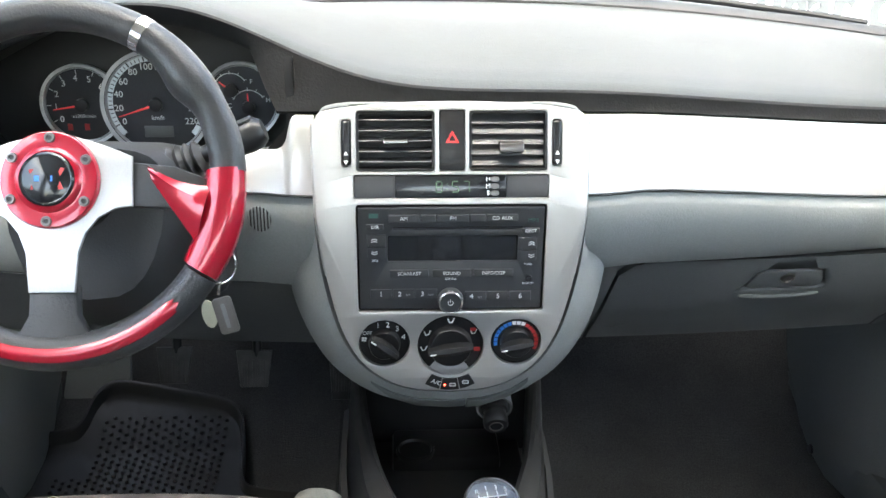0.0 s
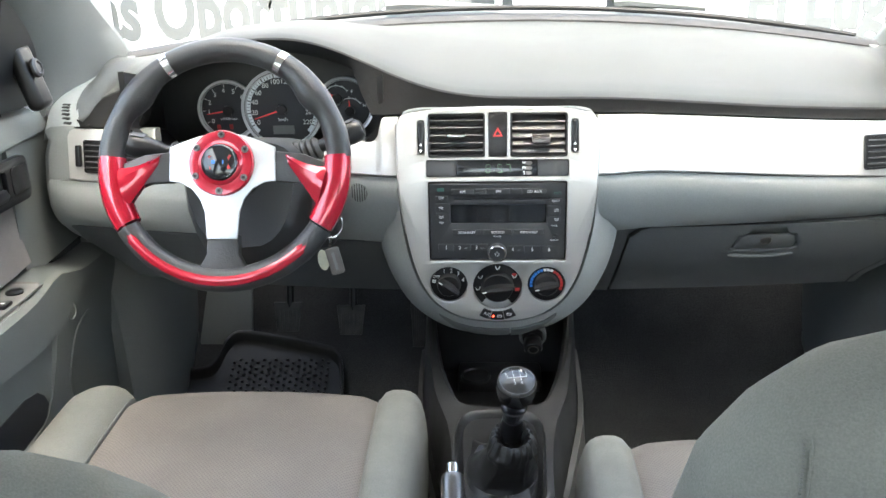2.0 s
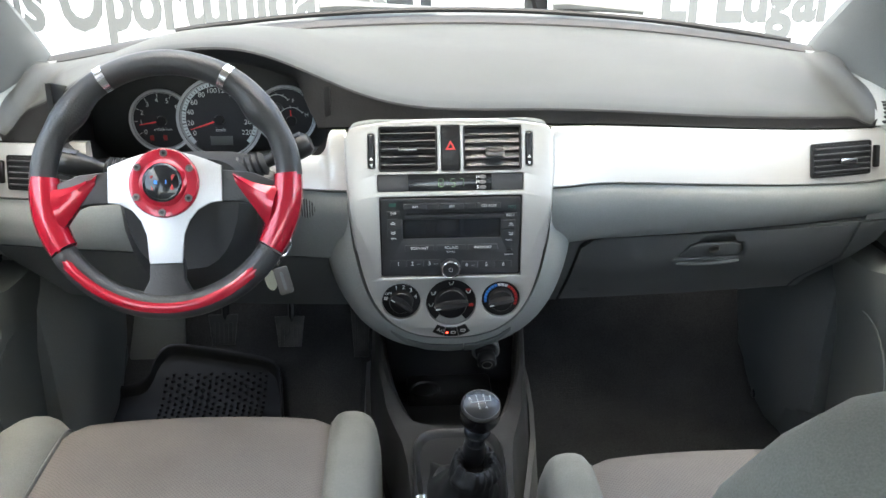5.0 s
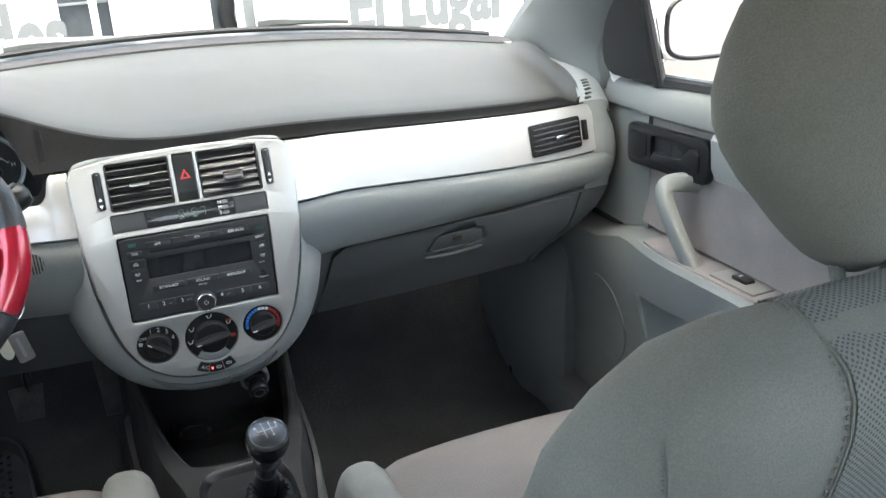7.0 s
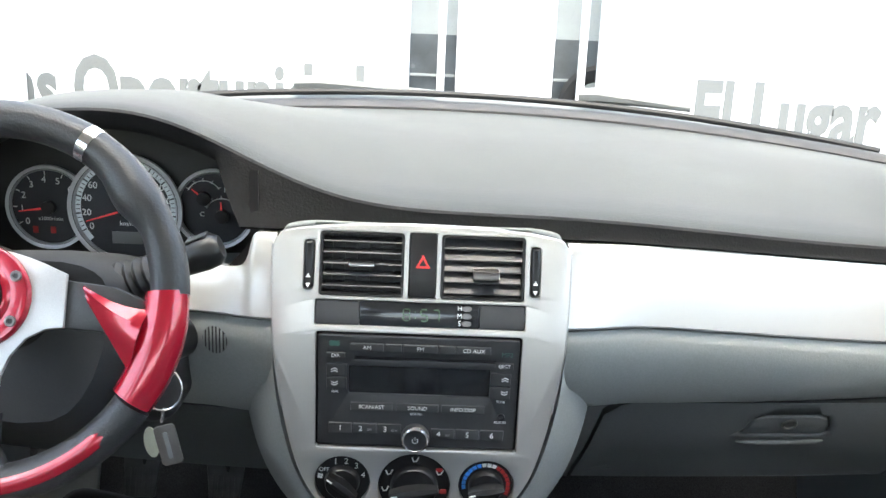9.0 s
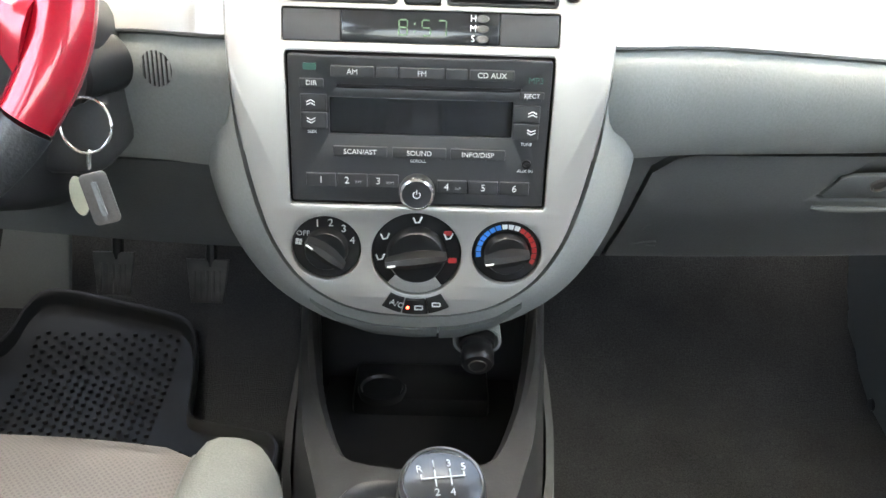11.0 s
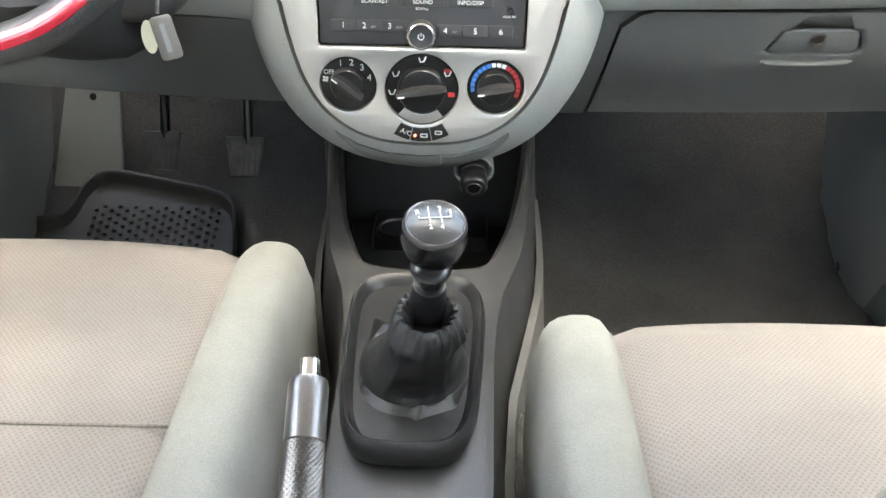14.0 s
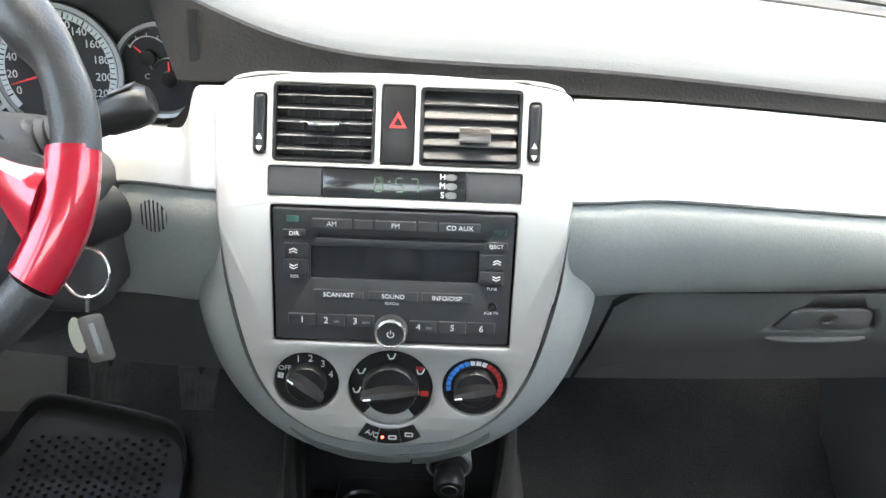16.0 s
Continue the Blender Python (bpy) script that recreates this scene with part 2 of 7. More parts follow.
def tube(path, radius, seg=12, closed=False):
    """a round bar along points; radius is a number or one number for each point."""
    pts = [Vector(p) for p in path]
    n = len(pts)
    rad = radius if isinstance(radius, (list, tuple)) else [radius] * n
    rings, up = [], Vector((0.13, 0.21, 0.97))
    for i, p in enumerate(pts):
        a, b = (pts[(i - 1) % n], pts[(i + 1) % n]) if closed else (pts[max(i - 1, 0)], pts[min(i + 1, n - 1)])
        d = (b - a).normalized()
        s = d.cross(up).normalized()
        w = s.cross(d)
        rings.append([p + rad[i] * (math.cos(t) * s + math.sin(t) * w) for t in (2 * math.pi * k / seg for k in range(seg))])
    if closed:
        rings.append(rings[0])
        bm = loft(rings, cap=False)
        bmesh.ops.remove_doubles(bm, verts=bm.verts, dist=1e-6)
        return recalc(bm)
    return loft(rings)


FACE = Matrix(((1, 0, 0, 0), (0, 0, -1, 0), (0, 1, 0, 0), (0, 0, 0, 1)))  # local x, y, z to world x, z, towards the rear


def from_curve(cu):
    ob = bpy.data.objects.new("tmp", cu)
    me = bpy.data.meshes.new_from_object(ob)
    bm = bmesh.new()
    bm.from_mesh(me)
    bpy.data.objects.remove(ob)
    bpy.data.meshes.remove(me)
    bpy.data.curves.remove(cu)
    return bm


def plate(outlines, thick, m, bev=0.0008):
    """a flat plate with holes: the first outline is its edge, the others its holes; local z is its front."""
    cu = bpy.data.curves.new("tmp", "CURVE")
    cu.dimensions, cu.fill_mode = "2D", "BOTH"
    cu.extrude, cu.bevel_depth, cu.bevel_resolution = max(thick / 2 - bev, 0.0), bev, 1
    cu.offset = -bev
    for pts in outlines:
        s = cu.splines.new("POLY")
        s.points.add(len(pts) - 1)
        for q, p in zip(s.points, pts):
            q.co = (p[0], p[1], 0, 1)
        s.use_cyclic_u = True
    bm = from_curve(cu)
    bmesh.ops.remove_doubles(bm, verts=bm.verts, dist=1e-6)
    bmesh.ops.transform(bm, matrix=m, verts=bm.verts)
    return recalc(bm)


def letters(text, size, m, thick=0.0004, width=0.0, bold=0.0):
    cu = bpy.data.curves.new("tmp", "FONT")
    cu.body, cu.size, cu.align_x, cu.align_y, cu.extrude = text, size, "CENTER", "CENTER", thick / 2
    cu.resolution_u, cu.offset = 3, bold
    bm = from_curve(cu)
    if width:
        xs = [v.co.x for v in bm.verts]
        bmesh.ops.scale(bm, vec=(width / (max(xs) - min(xs)), 1, 1), verts=bm.verts)
    bmesh.ops.transform(bm, matrix=m, verts=bm.verts)
    return bm


def carve(ob, cutter):
    """cuts a solid out of a part."""
    me = bpy.data.meshes.new("tmp")
    cutter.to_mesh(me)
    cutter.free()
    tool = bpy.data.objects.new("tmp", me)
    scene.collection.objects.link(tool)
    mod = ob.modifiers.new("cut", "BOOLEAN")
    mod.operation, mod.object, mod.solver = "DIFFERENCE", tool, "EXACT"
    bpy.context.view_layer.update()
    res = bpy.data.meshes.new_from_object(ob.evaluated_get(bpy.context.evaluated_depsgraph_get()))
    ob.modifiers.clear()
    ob.data = res
    bpy.data.objects.remove(tool)
    bpy.data.meshes.remove(me)
    return ob


def at_face(x, y, z, turn=0.0):
    return Matrix.Translation((x, y, z)) @ FACE @ Matrix.Rotation(radians(turn), 4, "Z")


def rrect(x0, z0, x1, z1, r, n=5):
    out = []
    for cx, cz, a0 in ((x1 - r, z1 - r, 0), (x0 + r, z1 - r, 90), (x0 + r, z0 + r, 180), (x1 - r, z0 + r, 270)):
        out += [(cx + r * math.cos(radians(a0 + 90 * i / n)), cz + r * math.sin(radians(a0 + 90 * i / n))) for i in range(n + 1)]
    return out


def circle(x, z, r, n=40):
    return [(x + r * math.cos(2 * math.pi * i / n), z + r * math.sin(2 * math.pi * i / n)) for i in range(n)]


def spline(keys, n):
    """n points smoothly through the keys (Catmull-Rom), open."""
    k = [Vector(p) for p in keys]
    k = [2 * k[0] - k[1]] + k + [2 * k[-1] - k[-2]]
    out, m = [], len(k) - 3
    for i in range(n):
        u = i / (n - 1) * m
        j = min(int(u), m - 1)
        t = u - j
        a, b, c, d = k[j:j + 4]
        out.append(0.5 * ((2 * b) + (c - a) * t + (2 * a - 5 * b + 4 * c - d) * t * t + (3 * b - a - 3 * c + d) * t ** 3))
    return out


def lerp(a, b, t):
    return a + (b - a) * t


def smooth(t):
    t = min(max(t, 0.0), 1.0)
    return t * t * (3 - 2 * t)


def curve_at(keys, x):
    """piecewise linear through (x, value) keys."""
    for (a, va), (b, vb) in zip(keys, keys[1:]):
        if x <= b:
            return lerp(va, vb, min(max((x - a) / (b - a), 0), 1))
    return keys[-1][1]


# ---- the shape of the dashboard ----
def fascia_y(x):
    return 0.038 + 0.185 * x * x


def forward(x, z):
    """how far strips and fascias come forward to meet the centre panel."""
    return (1 - smooth((abs(x) - 0.135) / 0.09)) * curve_at([(0.5, 0.01), (0.53, 0.015), (0.57, 0.02), (0.615, 0.02), (0.693, 0.009)], z)


def pad_end(y):
    """half width of the vinyl top at its rounded ends."""
    k = 1 - min(max((y - 0.119) / 0.17, 0.0), 1.0)
    return 0.615 + 0.04 * math.sqrt(1 - k * k)


def pad_edge(x):
    """front edge of the vinyl top: y and z."""
    u = min(max((abs(x) - 0.615) / 0.04, 0.0), 1.0)
    y = brow_y(x) + 0.17 * (1 - math.sqrt(1 - u * u))
    return y, lerp(brow_z(x), cap_z(y) + 0.004, smooth((abs(x) - 0.575) / 0.055))


def lid_right(z):
    return min(0.622, end_x(z) - 0.03)


def strip_top(x):
    return 0.693 - 0.03 * smooth((abs(x) - 0.1) / 0.55)


def strip_bottom(x):
    return 0.615 - 0.03 * smooth((abs(x) - 0.1) / 0.55)


def end_x(z):
    """half width of the dashboard's rounded end."""
    return curve_at([(0.37, 0.6), (0.4, 0.618), (0.425, 0.64), (0.45, 0.663), (0.48, 0.683), (0.51, 0.691), (0.57, 0.693), (0.62, 0.687), (0.66, 0.672), (0.7, 0.655)], z)


def lid_y(x, z):
    return fascia_y(x) * 0.55 + curve_at([(0.36, 0.175), (0.385, 0.158), (0.44, 0.107), (0.475, 0.083), (0.515, 0.062), (0.53, 0.056)], z)


def lid_left(z):
    return curve_at([(0.36, 0.184), (0.40, 0.189), (0.45, 0.192), (0.485, 0.196), (0.505, 0.2), (0.52, 0.206)], z)


def cap_z(y):
    """top of the dashboard's end caps."""
    return curve_at([(0.115, 0.658), (0.125, 0.667), (0.145, 0.679), (0.165, 0.687), (0.2, 0.694), (0.25, 0.7), (0.4, 0.71), (0.47, 0.714)], y)


def hump(x):
    return math.exp(-((abs(x + 0.345) / 0.2) ** 2.6))


def brow_z(x):
    return strip_top(x) + 0.0205 + 0.006 * smooth((0.4 - x) / 0.4) + 0.09 * hump(x)


def brow_y(x):
    return fascia_y(x) + 0.012 + 0.02 * hump(x)


def screen_y(x):
    return 0.69 - 0.35 * x * x - 0.42 * x ** 4


def stack_y(z):
    return 0.3 * max(z - 0.6, 0.0)


def bend(bm):
    for v in bm.verts:
        v.co.y += stack_y(v.co.z)
    return bm


# ---- the car's shell ----
def shell():
    # floor with toe board and tunnel hump
    ys = [-2.2, -1.2, -0.4, 0.2, 0.45, 0.62, 0.78, 0.86]
    zs = [0.0, 0.0, 0.0, 0.0, 0.02, 0.1, 0.28, 0.5]
    rings = []
    for i in range(29):
        x = -0.74 + 1.48 * i / 28
        lift = 0.16 * smooth((0.17 - abs(x)) / 0.07)
        side = 0.06 * smooth((abs(x) - 0.665) / 0.04)
        rings.append([(x, y, max(z, lift if y < 0.5 else z) + side) for y, z in zip(ys, zs)] + [(x, y + 0.02, z - 0.05) for y, z in reversed(list(zip(ys, zs)))])
    tagged(part("floor", loft(rings), M_CARPET), "dark grey carpeted car floor with raised tunnel", "floor", kind="structure")
    # bulkhead behind the dashboard
    tagged(part("wall_bulkhead", box((0, 0.86, 0.52), (1.38, 0.05, 0.26), 0.01), M_CARPET), "dark felt bulkhead behind the dashboard", "bulkhead", kind="structure")
    # ceiling: the headliner, curved
    rings = []
    for i in range(17):
        y = -2.0 + 1.86 * i / 16
        sag = 0.05 * ((y + 0.95) / 1.0) ** 2
        up = [(x, y, 1.205 - sag - 0.09 * (abs(x) / 0.62) ** 3) for x in (-0.62, -0.5, -0.35, -0.15, 0, 0.15, 0.35, 0.5, 0.62)]
        rings.append(up + [(x, yy, z + 0.03) for x, yy, z in reversed(up)])
    tagged(part("ceiling", loft(rings), M_LINER), "pale fabric headliner", "ceiling", kind="structure")
    # rear: bench back, shelf and body sides behind the front doors
    # Bench back and side panels are unseen; their heights cut light from behind.
    tagged(part("wall_rear", box((0, -2.15, 0.42), (1.5, 0.12, 0.84), 0.03), M_BOLSTER), "grey cloth rear bench back", "rear bench", kind="structure")
    for s, side in ((-1, "left"), (1, "right")):
        tagged(part("wall_rear_" + side, box((s * 0.74, -1.5, 0.35), (0.06, 1.25, 0.7), 0.02), M_DOOR), "grey plastic rear door panel", "rear door", kind="structure")
        tagged(part("wall_cowl_" + side, box((s * 0.725, 0.44, 0.53), (0.03, 0.6, 0.28), 0.004), M_CARPET), "dark felt body side behind the dashboard end", "body side", kind="structure")
        # sill and rear pillar
        tagged(part("trim_sill_" + side, box((s * 0.69, -0.1, 0.05), (0.1, 1.5, 0.1), 0.02), M_TRIM), "grey plastic door sill trim", "sill trim", kind="structure")
        tagged(part("trim_pillar_b_" + side, loft([[(s * (0.72 - k * 0.14), -0.83 + dy, 0.3 + 0.86 * k) for dy in (-0.07, 0.07)] + [(s * (0.78 - k * 0.14), -0.83 + dy, 0.3 + 0.86 * k) for dy in (0.07, -0.07)] for k in (0, 0.5, 1)]), M_TRIM), "grey plastic centre pillar trim", "pillar trim", kind="structure")
        # windscreen pillar: a rounded triangular bar from the dashboard's end to the roof
        inner = spline([(0.676, 0.52, 0.70), (0.666, 0.42, 0.765), (0.655, 0.306, 0.83), (0.62, 0.06, 0.97), (0.575, -0.19, 1.10), (0.55, -0.36, 1.17)], 16)
        outer = spline([(0.692, 0.17, 0.67), (0.688, 0.178, 0.735), (0.672, 0.07, 0.85), (0.64, -0.06, 0.95), (0.60, -0.24, 1.08), (0.575, -0.4, 1.15)], 16)
        rings = []
        for i, (p, q) in enumerate(zip(inner, outer)):
            bulge = Vector((-0.02, 0.0, -0.004))
            sec = [p, p.lerp(q, 0.08) + bulge * 0.6, p.lerp(q, 0.35) + bulge, p.lerp(q, 0.7) + bulge * 0.9, p.lerp(q, 0.94) + bulge * 0.4, q, q + Vector((0.05, 0, 0.0)), p + Vector((0.06, 0.03, 0.02)), p + Vector((0.01, 0.015, 0.012))]
            rings.append([(s * v.x, v.y, v.z) for v in sec])
        tagged(part("trim_pillar_a_" + side, loft(rings), M_TRIM), "grey plastic windscreen pillar trim", "pillar trim", kind="structure")
    # windscreen glass, a curved sheet with a black border strip at its foot
    rings = []
    for i in range(21):
        x = -0.72 + 1.44 * i / 20
        foot = Vector((x, screen_y(x) + 0.02, 0.735 - 0.03 * (x / 0.7) ** 2))
        head = Vector((x * 0.8, -0.16 - 0.12 * (x / 0.7) ** 2, 1.195 - 0.05 * (x / 0.7) ** 2))
        a = [foot.lerp(head, k) + Vector((0, 0.02, 0.03)) * math.sin(math.pi * k) for k in (0, 0.25, 0.5, 0.75, 1)]
        rings.append(a + [p + Vector((0, 0.002, 0.004)) for p in reversed(a)])
    g = part("window_1", loft(rings), M_GLASS)
    g.visible_shadow = False
    tagged(g, "clear raked windscreen glass", "windscreen", kind="structure")
    rings = []
    for i in range(25):
        x = -0.7 + 1.4 * i / 24
        y, z = screen_y(x), 0.737 - 0.03 * (x / 0.7) ** 2
        rings.append([(x, y - 0.012, z - 0.02), (x, y - 0.012, z), (x, y - 0.004, z + 0.006), (x, y + 0.012, z + 0.01), (x, y + 0.03, z + 0.008), (x, y + 0.03, z - 0.02)])
    tagged(part("trim_screen_foot", loft(rings), M_BLACK_MATT), "black rubber strip at the windscreen foot", "screen seal", kind="structure")


# ---- dashboard ----
def dashboard():
    d = thing("dashboard", "grey and silver moulded car dashboard with a dark vinyl top", "dashboard", at=(0, 0.2, 0.4))
    # top pad
    rings = []
    ends = [0.6, 0.608, 0.615, 0.622, 0.629, 0.635, 0.64, 0.6445, 0.648, 0.651, 0.653, 0.6543, 0.655]
    for x in [-q for q in reversed(ends)] + [-0.58 + 1.16 * i / 60 for i in range(61)] + ends:
        (ye, ze), yw = pad_edge(x), screen_y(x)
        zw = 0.733 - 0.028 * (x / 0.7) ** 2
        top = []
        for k in (0.0, 0.012, 0.035, 0.1, 0.22, 0.4, 0.6, 0.8, 1.0):
            y = lerp(ye, yw - 0.01, k)
            crown = 0.018 * math.sin(math.pi * k)
            z = lerp(ze, zw, smooth(k) if hump(x) > 0.05 else k) + crown
            z -= {0.0: 0.006, 0.012: 0.0022}.get(k, 0.0)
            if k < 0.35:
                z -= 0.006 * smooth((abs(x) - 0.4) / 0.2) * math.sin(math.pi * k / 0.35)
            top.append((x, y, z))
        under = [(x, yw - 0.01, zw - 0.05), (x, ye + 0.16, ze - 0.03), (x, ye + 0.03, ze - 0.012), (x, ye + 0.005, ze - 0.0095)]
        rings.append(top + under)
    part("top_pad", loft(rings), M_PAD, d, "dark grained vinyl dashboard top")
    # black lip under the pad's edge, brow shade in its colour; binnacle opening left free
    rings = []
    for i in range(95):
        x = -0.628 + 1.256 * i / 94
        (ye, ze), yf = pad_edge(x), fascia_y(x)
        op = smooth((-0.172 - x) / 0.03) * smooth((x + 0.525) / 0.03)
        zb = lerp(strip_top(x) - 0.001, ze - 0.024, op)
        yb = lerp(yf + 0.009, ye + 0.006, op)
        rings.append([(x, ye + 0.02, ze - 0.012), (x, ye + 0.001, ze - 0.0028), (x, ye - 0.0015, ze - 0.0052), (x, lerp(ye, yb, 0.5), lerp(ze - 0.0115, zb + 0.003, 0.5)), (x, yb, zb + 0.003), (x, yb + 0.004, zb), (x, ye + 0.03, zb)])
    part("brow_lip", loft(rings), M_LIP, d, "black grained lip under the dashboard top")
    # silver strips, grey fascias
    def section(x, t, bt, e=0.0):
        y = fascia_y(x)
        sec = [(y + 0.03, t - 0.003 - e), (y + 0.0105, t - 0.0005 - e), (y + 0.0085, t - 0.003 - e), (y + 0.0035, lerp(t, bt, 0.25)), (y - 0.0032, lerp(t, bt, 0.6)), (y - 0.0095, bt + 0.004 + e), (y - 0.006, bt + 0.001 + e), (y + 0.03, bt + e)]
        return [(x, p - forward(x, q), q) for p, q in sec]

    for s, a, b in ((-1, 0.1365, 0.64), (1, 0.1365, 0.642)):
        rings = []
        n = 23
        for i in range(n):
            x = s * lerp(a, b, i / (n - 1))
            y, t, bt = fascia_y(x), strip_top(x), strip_bottom(x)
            if s < 0 and -0.52 < x < -0.16:
                continue
            e = 0.002 * smooth((abs(x) - 0.632) / 0.01)
            rings.append(section(x, t, bt, e))
        if s < 0:
            far = [r for r in rings if r[0][0] < -0.5]
            # the piece beside the cluster, low under its right-hand dial
            near = []
            for x in (0.1365, 0.142, 0.149, 0.155, 0.158, 0.16, 0.162, 0.164, 0.1665, 0.17, 0.176, 0.19, 0.21, 0.235, 0.262):
                near.append(section(-x, curve_at([(0.155, strip_top(x)), (0.158, 0.6905), (0.16, 0.687), (0.162, 0.68), (0.164, 0.671), (0.1665, 0.664), (0.17, 0.659), (0.176, 0.6565), (0.262, 0.652)], x), strip_bottom(x)))
            part("silver_strip", loft(near), M_SILVER, d, "short silver painted strip under and beside the cluster")
            far = [[(-0.497, p[1] - 0.002, p[2]) for p in far[0]]] + far
            part("silver_strip", loft(far), M_SILVER, d, "silver painted surround of the side vent")
        else:
            part("silver_strip", loft(rings), M_SILVER, d, "wide silver painted strip")
    # passenger fascia above the glovebox
    rings = []
    for i in range(29):
        x = 0.10 + 0.582 * i / 28
        y, b = fascia_y(x), strip_bottom(x)
        w = smooth((x - 0.1) / 0.14)
        low = 0.5165
        sec = [(y + 0.012, b + 0.002), (y - 0.005, b - 0.0012), (y - 0.0085, b - 0.005)]
        sec += [(lerp(y - 0.0095, lerp(0.066, y + 0.024, w), (k / 7) ** 2.2), lerp(b - 0.012, low + 0.004, k / 7)) for k in range(8)]
        sec += [(lerp(0.07, y + 0.028, w), low + 0.0012), (lerp(0.08, y + 0.034, w), low), (0.2, low), (0.2, b)]
        rings.append([(min(x, end_x(q) - 0.012), p - (forward(x, q) if p < 0.19 else 0), q) for p, q in sec])
    part("passenger_fascia", loft(rings), M_FASCIA, d, "grey grained fascia")
    # glovebox lid
    g = glovebox(d)
    # surround below and beside the lid: flush with it towards the stack, a groove all round
    rings = []
    for t in (-0.1, -0.07, -0.045, -0.02, -0.008, -0.0045, -0.0035, 0.0):
        rings.append([(lid_left(q) + t, lid_y(lid_left(q) + t, q) + (0.0002 if t < -0.004 else 0.014), q) for q in (0.516, 0.5, 0.475, 0.44, 0.41, 0.385, 0.365)])
    levels = (0.516, 0.5, 0.475, 0.44, 0.41, 0.385, 0.365)
    for i in range(1, 17):
        rings.append([(lerp(lid_left(q), lid_right(q) + 0.0035, i / 16), lid_y(lerp(lid_left(q), lid_right(q) + 0.0035, i / 16), q) + (0.014 if i < 14 else 0.004), q) for q in levels])
    for i in range(5):
        row = [(lerp(lid_right(q) + 0.0045, end_x(q) - 0.012, i / 4), q) for q in levels]
        rings.append([(x, lid_y(x, q) + 0.0002, q) for x, q in row])
    rings = [r + [(r[-1][0], r[-1][1] + 0.012, 0.36), (r[-1][0], r[-1][1] + 0.04, 0.359), (r[-1][0], 0.5, 0.4), (r[0][0], 0.5, 0.5)] for r in rings]
    part("knee_panel", loft(rings), M_LOWER, d, "dark grey lower dashboard panel, partly darkened for shade")
    # driver fascia: upper part from the cluster down, then knee panel
    rings, low = [], []
    for i in range(31):
        x = -0.682 + 0.582 * i / 30
        y, b = fascia_y(x), strip_bottom(x)
        w = smooth((-0.1 - x) / 0.12)
        sec = [(y + 0.03, b + 0.004), (y - 0.004, b - 0.001), (y - 0.0085, b - 0.008), (y - 0.0085, b - 0.03), (y - 0.003, b - 0.055), (y + 0.012, 0.51), (y + 0.018, 0.505), (0.5, 0.505), (0.5, b)]
        rings.append([(max(x, 0.012 - end_x(q)), p - (forward(x, q) if p < 0.4 else 0), q) for p, q in sec])
        sec = [(y + 0.026, 0.5055), (y + 0.018, 0.503), (y + 0.021, 0.499), (y + 0.03, 0.49), (y + 0.053, 0.465), (y + 0.075, 0.435), (y + 0.094, 0.402), (y + 0.105, 0.388), (y + 0.125, 0.385), (0.5, 0.43), (0.5, 0.504)]
        low.append([(max(x, 0.012 - end_x(q)), p, q) for p, q in sec])
    part("driver_fascia", loft(rings), M_FASCIA, d, "grey grained fascia under the cluster")
    part("knee_panel", loft(low), M_LOWER, d, "dark grey knee panel under the wheel, partly darkened for shade")
    # small round slotted sensor grille beside the column
    turn = math.atan((forward(0.1845, 0.588) - forward(0.2045, 0.588)) / 0.02 + 0.072)
    m = at_face(-0.1945, fascia_y(-0.1945) - 0.0093 - forward(0.1945, 0.588), 0.588) @ Matrix.Rotation(-turn, 4, "Y")
    gr = part("sensor_grille", lathe([(0.0, -0.004), (0.0135, -0.004), (0.0135, 0.0), (0.0, 0.0)], m, 36), M_BLACK_MATT, d, "small round slotted grille")
    for k in range(-3, 4):
        x = k * 0.0039
        hgt = math.sqrt(max(0.0138 ** 2 - x * x, 1e-6))
        bm = box((x, 0, 0.0004), (0.0017, 2 * hgt, 0.0014), 0.0003)
        bmesh.ops.transform(bm, matrix=m, verts=bm.verts)
        part("grille_rib", bm, M_FASCIA, gr)
    # ends of the dashboard, with the side window vents
    for s in (-1, 1):
        rings = []
        for k in range(25):
            z = lerp(0.366, 0.645, k / 24)
            xo = end_x(z)
            xi = min(0.638, xo - 0.0135)
            if s > 0:
                yy = curve_at([(0.36, lid_y(0.66, 0.36) + 0.003), (0.385, lid_y(0.66, 0.385) + 0.003), (0.44, lid_y(0.66, 0.44) + 0.003), (0.5, lid_y(0.66, 0.5) + 0.003), (0.525, fascia_y(0.66) + 0.015), (0.55, fascia_y(0.66) + 0.001), (0.575, fascia_y(0.66) - 0.0075), (0.592, fascia_y(0.66) - 0.0095), (0.62, fascia_y(0.66) - 0.005), (0.66, fascia_y(0.66) + 0.004)], z)
            else:
                yy = fascia_y(0.66) + curve_at([(0.385, 0.106), (0.402, 0.095), (0.435, 0.076), (0.465, 0.054), (0.49, 0.031), (0.51, 0.013), (0.535, -0.001), (0.69, 0.001)], z)
            if z < 0.392 and s < 0:
                continue
            rings.append([(s * xi, yy - 0.0005, z), (s * lerp(xi, xo - 0.012, 0.5), yy, z), (s * (xo - 0.012), yy + 0.0015, z), (s * (xo - 0.004), yy + 0.008, z), (s * xo, yy + 0.025, z), (s * xo, 0.45, z), (s * xi, 0.45, z)])
